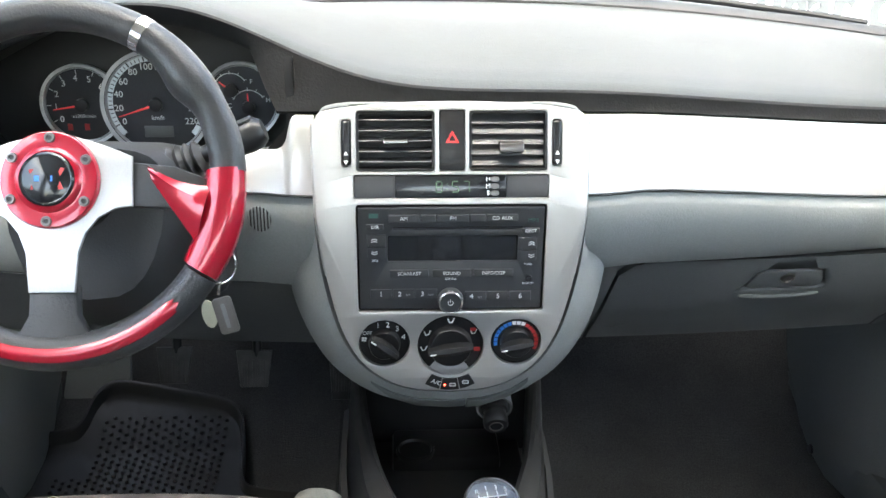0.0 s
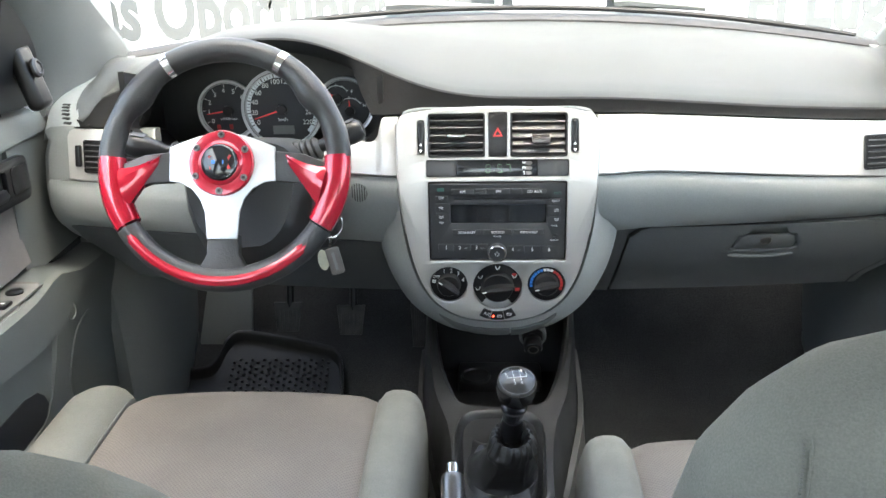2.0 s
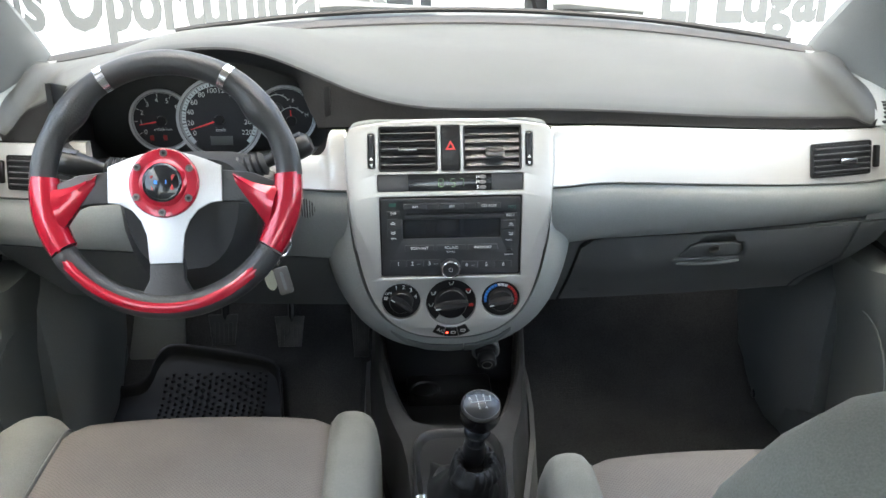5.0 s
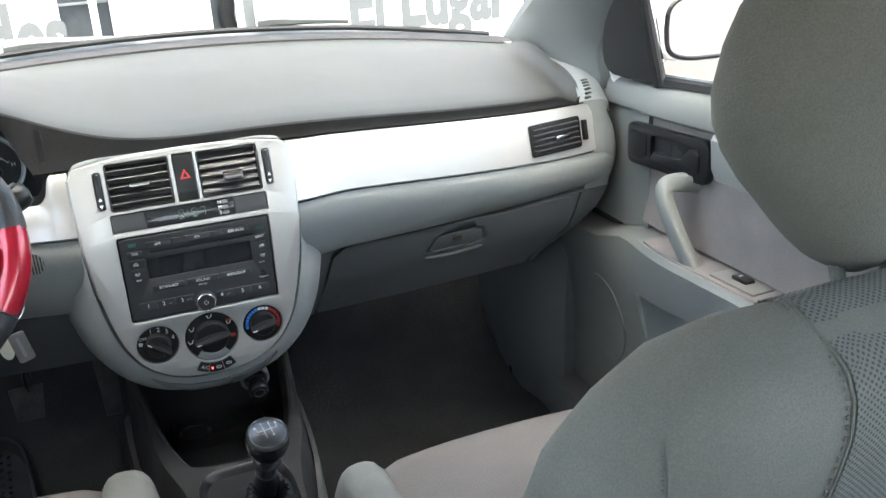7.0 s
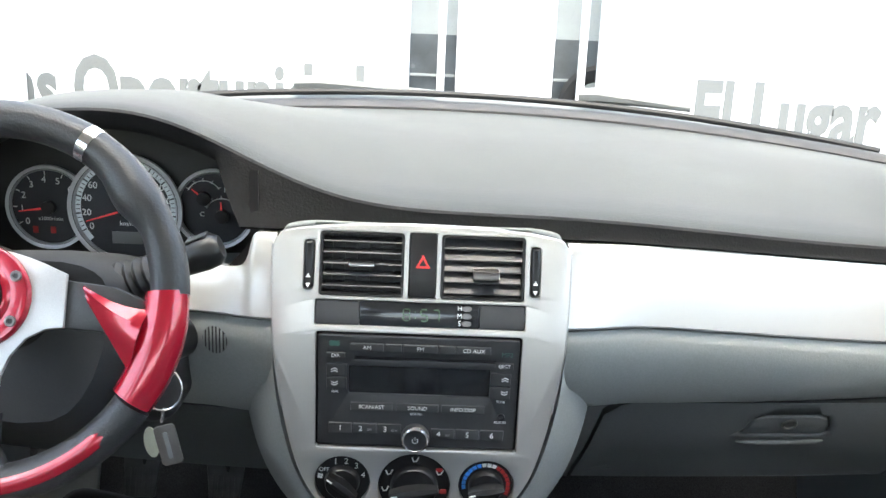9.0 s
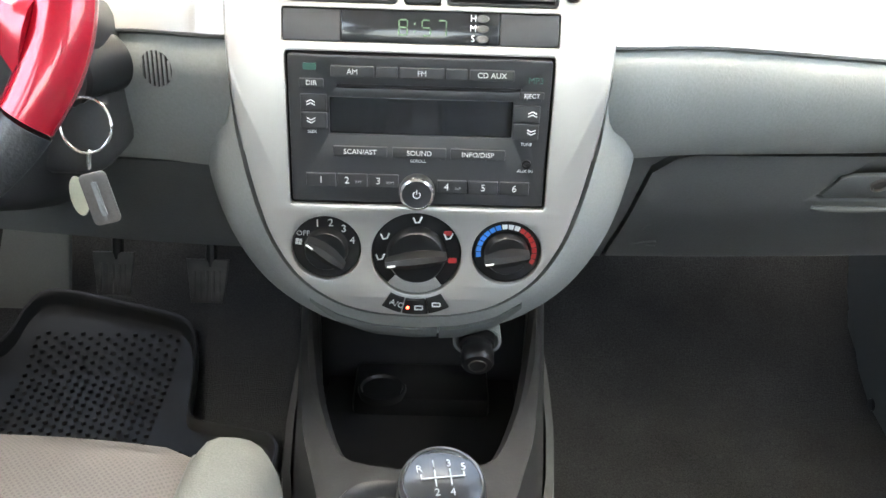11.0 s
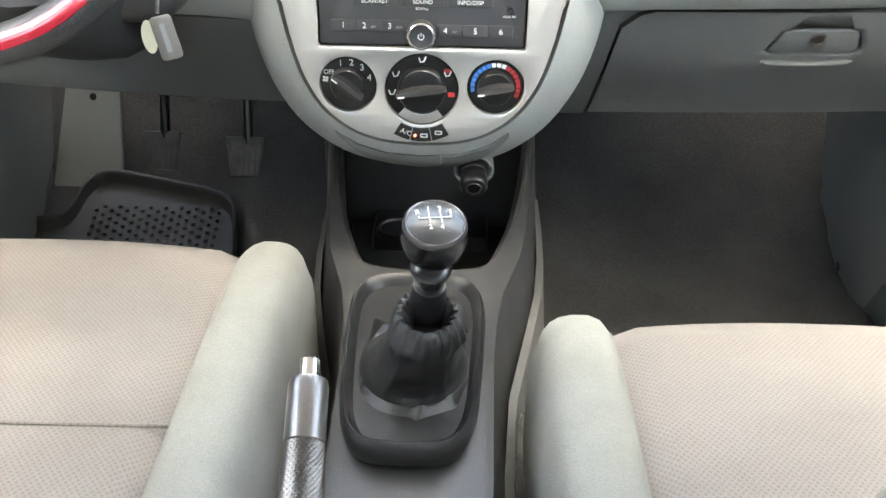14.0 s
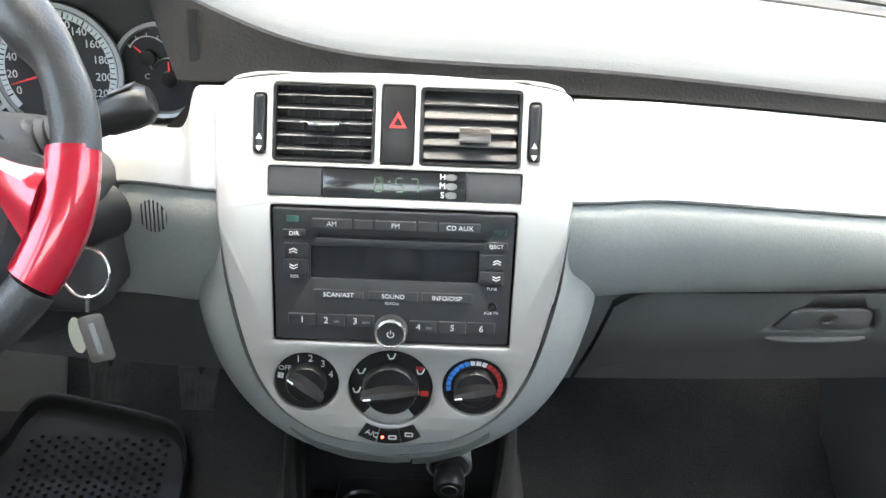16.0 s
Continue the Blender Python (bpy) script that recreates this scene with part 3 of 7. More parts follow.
        for y in (0.123, 0.129, 0.138, 0.15, 0.17, 0.2, 0.25, 0.32, 0.4, 0.47):
            zt, xi = cap_z(y), pad_end(y) - 0.006
            xo = lerp(0.68, 0.692, smooth((y - 0.12) / 0.08))
            rings.append([(s * xi, y, zt), (s * lerp(xi, xo - 0.014, 0.5), y, zt + 0.001), (s * (xo - 0.014), y + 0.001, zt - 0.0005), (s * (xo - 0.004), y + 0.002, zt - 0.007), (s * xo, y + 0.004, zt - 0.022), (s * xo, 0.47, 0.63), (s * xi, 0.47, 0.63)])
        e = part("end_cap", loft(rings), M_FASCIA, d, "grey rounded dashboard end cap with window vent")
        for k in range(6):
            y = 0.128 + 0.0082 * k
            a = math.atan2(cap_z(y + 0.003) - cap_z(y - 0.003), 0.006)
            part("slot", box((s * (pad_end(y) + 0.0125), y, cap_z(y) + 0.0002), (0.013, 0.0048, 0.003), 0.001, rot=Euler((a, 0, s * 0.25)).to_matrix()), M_BLACK_MATT, e)
    side_vent(d, 1)
    side_vent(d, -1)
    cluster(d)


def glovebox(d):
    rings = []
    n = 33
    for i in range(n):
        u = i / (n - 1)
        top = 0.512 - 0.02 * max(0, 1 - u / 0.06) ** 2 - 0.022 * max(0, (u - 0.95) / 0.05) ** 2
        bot = 0.3665
        row = []
        for k in range(9):
            z = lerp(top, bot, k / 8)
            x = lerp(lid_left(z), lid_right(z), u)
            row.append((x, lid_y(x, z), z))
        row += [(p[0], p[1] + 0.014, p[2]) for p in reversed(row)]
        rings.append(row)
    g = part("glovebox_lid", loft(rings), M_LOWER, d, "dark grey grained glovebox lid with scuffs, partly darkened for shade")
    y = lid_y(0.403, 0.475)
    tilt = Matrix.Translation((0.403, y - 0.001, 0.474)) @ Matrix.Rotation(radians(4.7), 4, "Z") @ Matrix.Rotation(radians(33), 4, "X") @ FACE
    out = [(-0.048, -0.012), (-0.04, 0.014), (-0.03, 0.019), (0.03, 0.019), (0.042, 0.014), (0.05, -0.01), (0.044, -0.016), (-0.042, -0.016)]
    carve(g, plate([[(-0.053, -0.013), (-0.041, 0.016), (-0.03, 0.022), (0.03, 0.022), (0.043, 0.016), (0.054, -0.011), (0.047, -0.0185), (-0.044, -0.0185)]], 0.016, tilt, 0))
    part("latch_well", plate([rrect(-0.056, -0.021, 0.056, 0.024, 0.006)], 0.002, tilt @ Matrix.Translation((0, 0, -0.012)), 0), M_BLACK_MATT, g)
    part("latch", plate([[(a * 0.97, b * 0.97) for a, b in out]], 0.006, tilt @ Matrix.Translation((0, 0, -0.005)), 0.0018), M_LOWER, g, "dark grey glovebox latch, partly darkened for shade")
    for x, z, a, w in ((0.214, 0.388, 20, 0.011), (0.222, 0.391, 8, 0.008), (0.212, 0.417, 75, 0.006), (0.226, 0.384, -12, 0.006)):
        part("scuff", plate([[(-w, -0.0004), (w, -0.0008), (w * 0.8, 0.0006), (-w * 0.7, 0.0009)]], 0.0006, Matrix.Translation((x, lid_y(x, z) - 0.0004, z)) @ Matrix.Rotation(radians(42), 4, "X") @ FACE @ Matrix.Rotation(radians(a), 4, "Z"), 0), M_TRIM, g, "pale scuff mark", smooth=False)
    part("key_cylinder", lathe([(0.0, 0), (0.0085, 0), (0.0085, 0.0045), (0.0065, 0.005), (0.006, 0.003), (0.0, 0.003)], tilt @ Matrix.Translation((0, 0.006, -0.004)), 20), M_GUN, g, "dark lock cylinder")
    lip = [(x, -0.027 - 0.004 * (1 - (x / 0.05) ** 2), 0.0) for x in [-0.05 + 0.01 * k for k in range(11)]]
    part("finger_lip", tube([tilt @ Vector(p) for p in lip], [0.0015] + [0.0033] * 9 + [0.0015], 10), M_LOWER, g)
    return g


def side_vent(d, s):
    x0, x1 = 0.515, 0.612
    xm = s * (x0 + x1) / 2
    ang = -s * math.degrees(math.atan(0.37 * 0.56))
    y = fascia_y(xm)
    zc = (strip_top(xm) + strip_bottom(xm)) / 2 - 0.001
    m = Matrix.Translation((xm, y - 0.004, zc)) @ Matrix.Rotation(radians(-ang), 4, "Z") @ Matrix.Rotation(radians(-11), 4, "X") @ FACE
    w, h = (x1 - x0) / 2, 0.0245
    v = part("side_vent", plate([rrect(-w, -h, w, h, 0.004), rrect(-w + 0.003, -h + 0.003, w - 0.003, h - 0.003, 0.003)], 0.006, m), M_BLACK, d, "black slatted side vent")
    part("duct", plate([rrect(-w + 0.002, -h + 0.002, w - 0.002, h - 0.002, 0.002)], 0.003, m @ Matrix.Translation((0, 0, -0.0)), 0.0003), M_BLACK_MATT, v)
    for k in range(5):
        bm = box((0, -h + 0.008 + 0.0082 * k, 0.003), (2 * w - 0.006, 0.0022, 0.009), 0.0008, 1)
        bmesh.ops.transform(bm, matrix=m, verts=bm.verts)
        part("slat", bm, M_KEYS, v)
    bm = box((0.006, -0.002, 0.008), (0.026, 0.007, 0.008), 0.0015)
    bmesh.ops.transform(bm, matrix=m, verts=bm.verts)
    part("tab", bm, M_CHROME, v, "chrome vent tab")
    bm = box((s * (w + 0.0095), 0, 0.001), (0.008, 0.032, 0.008), 0.002)
    bmesh.ops.transform(bm, matrix=m, verts=bm.verts)
    part("thumb_wheel", bm, M_BLACK, v, "black thumb wheel")


def cluster(d):
    """Instrument binnacle: dark hooded recess with three round dials."""
    edge = [(-0.55 + 0.4 * i / 24, brow_z(-0.55 + 0.4 * i / 24) - 0.028) for i in range(25)]
    part("binnacle_back", plate([[(-0.15, 0.585), *edge[::-1], (-0.55, 0.585)][::-1]], 0.01, at_face(0, 0.245, 0)), M_SHROUD, d, "dark instrument binnacle")
    # side walls and floor of the recess
    rings = []
    for k in range(6):
        u = k / 5
        y = lerp(0.055, 0.24, u)
        a, b = lerp(-0.515, -0.53, u), lerp(-0.168, -0.17, u)
        z0 = lerp(0.648, 0.60, u)
        out = [(a, z0 + 0.11), (a - 0.002, z0 + 0.03), (a + 0.02, z0 + 0.004), (-0.42, z0 - 0.004), (-0.34, z0 - 0.006), (-0.26, z0 - 0.004), (b - 0.02, z0 + 0.004), (b + 0.004, z0 + 0.03), (b + 0.004, z0 + 0.1)]
        rings.append([(p, y, q) for p, q in out] + [(p + (0.008 if p > -0.2 else -0.008 if p < -0.5 else 0), y, q - (0.006 if -0.51 < p < -0.18 else 0)) for p, q in reversed(out)])
    part("binnacle_surround", loft(rings), M_BLACK, d, "black binnacle surround")
    def dial(x, z, r, ring, label):
        f = part("dial", lathe([(r, 0), (r, 0.006), (r * 0.94, 0.009), (r * 0.9, 0.006), (r * 0.9, 0.0045), (0, 0.0045)], at_face(x, 0.238 - near, z), 56), M_GAUGE, d, label)
        part("dial_ring", lathe([(r * 0.9, 0.006), (r * 0.93, 0.0085), (r * ring, 0.0095), (r * ring, 0.004), (r * 0.9, 0.004)], at_face(x, 0.238 - near, z), 56), M_RING, f, "silver dial ring")
        return f

    def ticks(f, x, z, r, a0, a1, n, length, width, material=M_WHITE_INK):
        for k in range(n):
            a = radians(lerp(a0, a1, k / (n - 1)))
            bm = box((0, 0, 0), (length, width, 0.0006), 0)
            bmesh.ops.transform(bm, matrix=at_face(x + r * math.cos(a), 0.2328 - near, z + r * math.sin(a)) @ Matrix.Rotation(a, 4, "Z"), verts=bm.verts)
            part("tick", bm, material, f, smooth=False)

    def numbers(f, x, z, r, a0, a1, texts, size):
        for k, s in enumerate(texts):
            a = radians(lerp(a0, a1, k / (len(texts) - 1)))
            part("numeral", letters(s, size, at_face(x + r * math.cos(a), 0.2332 - near, z + r * math.sin(a))), M_WHITE_INK, f, smooth=False)

    def needle(f, x, z, length, a):
        a = radians(a)
        m = at_face(x, 0.229 - near, z) @ Matrix.Rotation(a, 4, "Z")
        bm = loft([[(-0.004, 0.0014, 0), (-0.004, -0.0014, 0), (-0.004, -0.0014, 0.001), (-0.004, 0.0014, 0.001)], [(length, 0.0005, 0), (length, -0.0005, 0), (length, -0.0005, 0.001), (length, 0.0005, 0.001)]])
        bmesh.ops.transform(bm, matrix=m, verts=bm.verts)
        part("needle", bm, M_NEEDLE, f, "red needle")
        part("needle_hub", lathe([(0.0, 0), (0.008, 0), (0.0075, 0.006), (0.0, 0.007)], at_face(x, 0.232 - near, z), 20), M_BLACK, f)

    near = 0.0
    tx, tz = -0.425, 0.662
    f = dial(tx, tz, 0.047, 1.03, "black rev counter dial with white numerals")
    ticks(f, tx, tz, 0.039, 210, -20, 9, 0.005, 0.0009)
    numbers(f, tx, tz, 0.0315, 214, -16, "0 1 2 3 4 5 6 7 8".split(), 0.0105)
    needle(f, tx, tz, 0.034, 189)
    part("lettering", letters("x1000r/min", 0.006, at_face(tx, 0.2332 - near, tz - 0.014)), M_WHITE_INK, f, smooth=False)
    for dx in (-0.018, 0.002):
        part("warning_lamp", box((tx + dx, 0.2334 - near, tz - 0.027), (0.006, 0.001, 0.008), 0.001), M_RED_INK, f, "dim red warning lamp")
    near = 0.007
    sx, sz = -0.337, 0.664
    f = dial(sx, sz, 0.063, 1.02, "black speedometer dial with pale segmented ring")
    band = [(sx + 0.0592 * math.cos(radians(a)), sz + 0.0592 * math.sin(radians(a))) for a in range(222, -43, -6)] + [(sx + 0.0505 * math.cos(radians(a)), sz + 0.0505 * math.sin(radians(a))) for a in range(-42, 223, 6)]
    part("scale_band", plate([band], 0.0008, at_face(0, 0.2334 - near, 0), 0), M_SCALE, f, "pale scale band", smooth=False)
    ticks(f, sx, sz, 0.0535, 208, -28, 45, 0.004, 0.0008, M_GAUGE)
    ticks(f, sx, sz, 0.0545, 208, -28, 12, 0.0068, 0.0015, M_GAUGE)
    numbers(f, sx, sz, 0.0445, 208, -28, "0 20 40 60 80 100 120 140 160 180 200 220".split(), 0.0108)
    needle(f, sx, sz, 0.046, 198)
    part("lettering", letters("km/h", 0.0075, at_face(sx, 0.2332 - near, sz - 0.0165)), M_WHITE_INK, f, smooth=False)
    part("trip_display", box((sx, 0.2332 - near, sz - 0.033), (0.034, 0.0012, 0.014), 0.001), M_LCD, f, "grey trip display")
    near = 0.0
    fx, fz = -0.238, 0.667
    f = dial(fx, fz, 0.045, 1.03, "black fuel and temperature dial")
    for cx, cz in ((fx - 0.012, fz + 0.012), (fx + 0.008, fz - 0.008)):
        arc = [(cx + 0.02 * math.cos(radians(a)), 0.2332 - near, cz + 0.02 * math.sin(radians(a))) for a in range(35, 156, 10)]
        part("scale_arc", tube(arc, 0.0006, 6), M_WHITE_INK, f)
        ticks(f, cx, cz, 0.021, 150, 35, 5, 0.004, 0.0008)
        needle(f, cx, cz, 0.017, 92 if cx > fx else 140)
    part("lettering", letters("H", 0.008, at_face(fx + 0.031, 0.2332 - near, fz - 0.0)), M_WHITE_INK, f, smooth=False)
    part("lettering", letters("C", 0.008, at_face(fx - 0.015, 0.2332 - near, fz - 0.007)), M_WHITE_INK, f, smooth=False)
    part("lettering", letters("F", 0.008, at_face(fx + 0.012, 0.2332 - near, fz + 0.022)), M_WHITE_INK, f, smooth=False)


# ---- centre stack: silver panel with vents, clock, heater dials ----
def bezel_outline(off=0.0):
    half = [(0.0, 0.4045), (0.035, 0.4075), (0.064, 0.417), (0.09, 0.437), (0.108, 0.466), (0.119, 0.5), (0.127, 0.54), (0.1325, 0.58), (0.136, 0.625), (0.1375, 0.68), (0.134, 0.694), (0.122, 0.7015), (0.07, 0.7075)]
    pts = [Vector((a, b, 0)) for a, b in half] + [Vector((0, 0.7095, 0))] + [Vector((-a, b, 0)) for a, b in reversed(half[1:])]
    k = spline(pts + [pts[0]], 110)[:-1]
    out = []
    n = len(k)
    for i, p in enumerate(k):
        t = (k[(i + 1) % n] - k[i - 1]).normalized()
        out.append((p.x + off * t.y, p.y - off * t.x))
    return out


def centre_stack():
    c = thing("centre_panel", "silver U-shaped centre panel with vents and heater dials", "centre panel", at=(0, 0.05, 0.4))
    # grey bowl-shaped body behind the silver panel
    bowl = ((0.012, 0.0005), (0.001, 0.004), (0.003, 0.01), (0.009, 0.018), (0.018, 0.027), (0.03, 0.036), (0.046, 0.045), (0.07, 0.052), (0.2, 0.057))
    wing = ((0.012, 0.0005), (0.001, 0.004), (0.0025, 0.01), (0.008, 0.018), (0.018, 0.028), (0.03, 0.037), (0.042, 0.045), (0.06, 0.053), (0.12, 0.058))
    edge = bezel_outline(0.0)
    rings = []
    for (y0, off0), (y1, off1) in zip(bowl, wing):
        low, high = bezel_outline(off0), bezel_outline(off1)
        row = []
        for p, q, e in zip(low, high, edge):
            w, up = smooth((e[1] - 0.54) / 0.04), smooth((e[1] - 0.6) / 0.014)
            q = (lerp(q[0], e[0], 0.5 * smooth((e[1] - 0.52) / 0.07)), q[1])
            a, b = lerp(lerp(p[0], q[0], w), e[0] * 0.98, up), lerp(lerp(p[1], q[1], w), min(e[1], 0.704), up)
            back = 0.03 * smooth((e[1] - 0.49) / 0.11) * smooth((off0 - 0.003) / 0.014)
            row.append((a, lerp(y0, y1, w) + back + stack_y(b), b))
        rings.append(row)
    part("stack_body", loft(rings), M_FASCIA, c, "grey grained body round the silver panel")
    holes = [rrect(-0.0935, 0.6445, -0.0165, 0.7005, 0.003), rrect(-0.012, 0.644, 0.0135, 0.7015, 0.002), rrect(0.0175, 0.6445, 0.0945, 0.7005, 0.003),
             rrect(-0.108, 0.649, -0.0985, 0.6925, 0.003), rrect(0.0995, 0.649, 0.109, 0.6925, 0.003), rrect(-0.0965, 0.6185, 0.0965, 0.6405, 0.002),
             rrect(-0.0945, 0.4985, 0.0945, 0.6125, 0.003), circle(-0.0685, 0.4625, 0.0265), circle(0.0, 0.459, 0.0345), circle(0.0685, 0.4625, 0.0265)]
    bm = plate([bezel_outline(-0.001)] + holes, 0.008, at_face(0, -0.002, 0), 0.0015)
    bmesh.ops.triangulate(bm, faces=[f for f in bm.faces if len(f.verts) > 4])
    panel = part("silver_panel", bend(bm), M_SILVER, c, "satin silver painted panel")
    # its upper sides roll back to the strips
    roll = ((-0.0012, -0.0045), (0.0002, -0.003), (0.001, 0.0), (0.0014, 0.006), (0.0014, 0.04), (-0.003, 0.04), (-0.003, -0.002))
    lines = [bezel_outline(o) for o, y in roll]
    for k in (-1, 1):
        ids = [i for i, e in enumerate(edge) if 0.53 < e[1] < 0.688 and k * e[0] > 0.1]
        part("rolled_edge", bend(loft([[(ln[i][0], y, ln[i][1]) for ln, (o, y) in zip(lines, roll)] for i in ids])), M_SILVER, panel)
    # well behind the openings
    part("panel_well", bend(plate([[(a, b) for a, b in bezel_outline(-0.004)]], 0.003, at_face(0, 0.0085, 0), 0.0004)), M_BLACK_MATT, c)
    # two vents
    for x0, x1, open_ in ((-0.0935, -0.0165, True), (0.0175, 0.0945, False)):
        z0, z1 = 0.6445, 0.7005
        v = part("vent", bend(plate([rrect(x0, z0, x1, z1, 0.003), rrect(x0 + 0.0022, z0 + 0.0022, x1 - 0.0022, z1 - 0.0022, 0.002)], 0.01, at_face(0, -0.001, 0), 0.0005)), M_BLACK, c, "black slatted air vent")
        tilt = radians(8 if open_ else 52)
        for k in range(5):
            z = z0 + 0.0085 + k * 0.0098
            bm = box((0, 0, 0), (x1 - x0 - 0.005, 0.0016 if open_ else 0.0018, 0.0105 if open_ else 0.0118), 0.0006, 1)
            m = at_face((x0 + x1) / 2, 0.0015, z) @ Matrix.Rotation(tilt, 4, "X")
            bmesh.ops.transform(bm, matrix=m, verts=bm.verts)
            part("slat", bend(bm), M_KEYS, v)
        if open_:
            for k in range(6):
                part("vane", bend(box((x0 + 0.01 + k * 0.0115, 0.006, (z0 + z1) / 2), (0.0012, 0.006, z1 - z0 - 0.006), 0)), M_BLACK_MATT, v, smooth=False)
        xm = (x0 + x1) / 2 + (0.0 if open_ else 0.003)
        part("tab", bend(box((xm, -0.0065, 0.6735 - (0.0 if open_ else 0.006)), (0.024, 0.011, 0.0042 if open_ else 0.0085), 0.0015)), M_GUN if not open_ else M_CHROME, v, "metallic vent tab")
    for x in (-0.10325, 0.10425):
        w = part("thumb_wheel", bend(box((x, -0.003, 0.671), (0.0085, 0.012, 0.042), 0.003, 3)), M_BLACK, c, "black vent thumb wheel")
        for k in range(2):
            tri = [(-0.0022, 0), (0.0022, 0), (0, 0.004 if k else -0.004)]
            part("arrow", bend(plate([tri], 0.0004, at_face(x, -0.0093, 0.6565 + 0.005 * k - 0.001), 0)), M_WHITE_INK, w, smooth=False)
    # hazard switch
    h = part("hazard_switch", bend(box((0.00075, -0.0005, 0.673), (0.0245, 0.011, 0.0565), 0.0015)), M_BLACK, c, "black hazard switch with red triangle")
    part("triangle", bend(plate([[(-0.0068, -0.005), (0.0068, -0.005), (0, 0.0068)], [(-0.0036, -0.0032), (0.0036, -0.0032), (0, 0.003)]], 0.0005, at_face(0.00075, -0.0064, 0.676), 0)), M_RED_INK, h, "red warning triangle", smooth=False)
    # clock strip
    for x0, x1 in ((-0.096, -0.0555), (0.0545, 0.096)):
        part("blank_cover", bend(box(((x0 + x1) / 2, -0.001, 0.6295), (x1 - x0 - 0.0006, 0.008, 0.0212), 0.0008)), M_KEYS, c, "dark grey blank cover")
    k = part("clock_display", bend(box((-0.0005, -0.001, 0.6295), (0.1095, 0.008, 0.0212), 0.0008)), M_SCREEN, c, "glossy black clock display")
    digits(k, 0.0, 0.6295)
    for i, s in enumerate("HMS"):
        part("lettering", bend(letters(s, 0.0062, at_face(0.036, -0.0054, 0.6365 - 0.0066 * i))), M_WHITE_INK, k, smooth=False)
        part("set_button", bend(lathe([(0, 0), (0.0032, 0), (0.0026, 0.0012), (0.0012, 0.0012), (0.001, 0.0004), (0, 0.0004)], at_face(0.0425, -0.005, 0.6365 - 0.0066 * i) @ Matrix.Diagonal((1.5, 0.8, 1, 1)), 16)), M_GUN, k)
    heater(c)


def digits(parent, x, z):
    seg = {"8": "abcdefg", "5": "afgcd", "7": "abc"}
    for ch, dx in (("8", -0.0125), ("5", 0.0035), ("7", 0.0145)):
        w, h = 0.0058, 0.005
        pos = {"a": (0, h, 1), "g": (0, 0, 1), "d": (0, -h, 1), "f": (-w / 2, h / 2, 0), "b": (w / 2, h / 2, 0), "e": (-w / 2, -h / 2, 0), "c": (w / 2, -h / 2, 0)}
        bms = []
        for q in seg[ch]:
            px, pz, flat = pos[q]
            bms.append(box((x + dx + px, -0.0052, z + pz), (w * 0.8 if flat else 0.001, 0.0004, 0.001 if flat else h * 0.8), 0))
        part("clock_digit", bend(join(*bms)), M_CLOCK, parent, "dim green digit " + ch, smooth=False)
    part("clock_colon", bend(join(box((x - 0.0045, -0.0052, z + 0.0025), (0.001, 0.0004, 0.0012), 0), box((x - 0.0045, -0.0052, z - 0.0025), (0.001, 0.0004, 0.0012), 0))), M_CLOCK, parent, smooth=False)


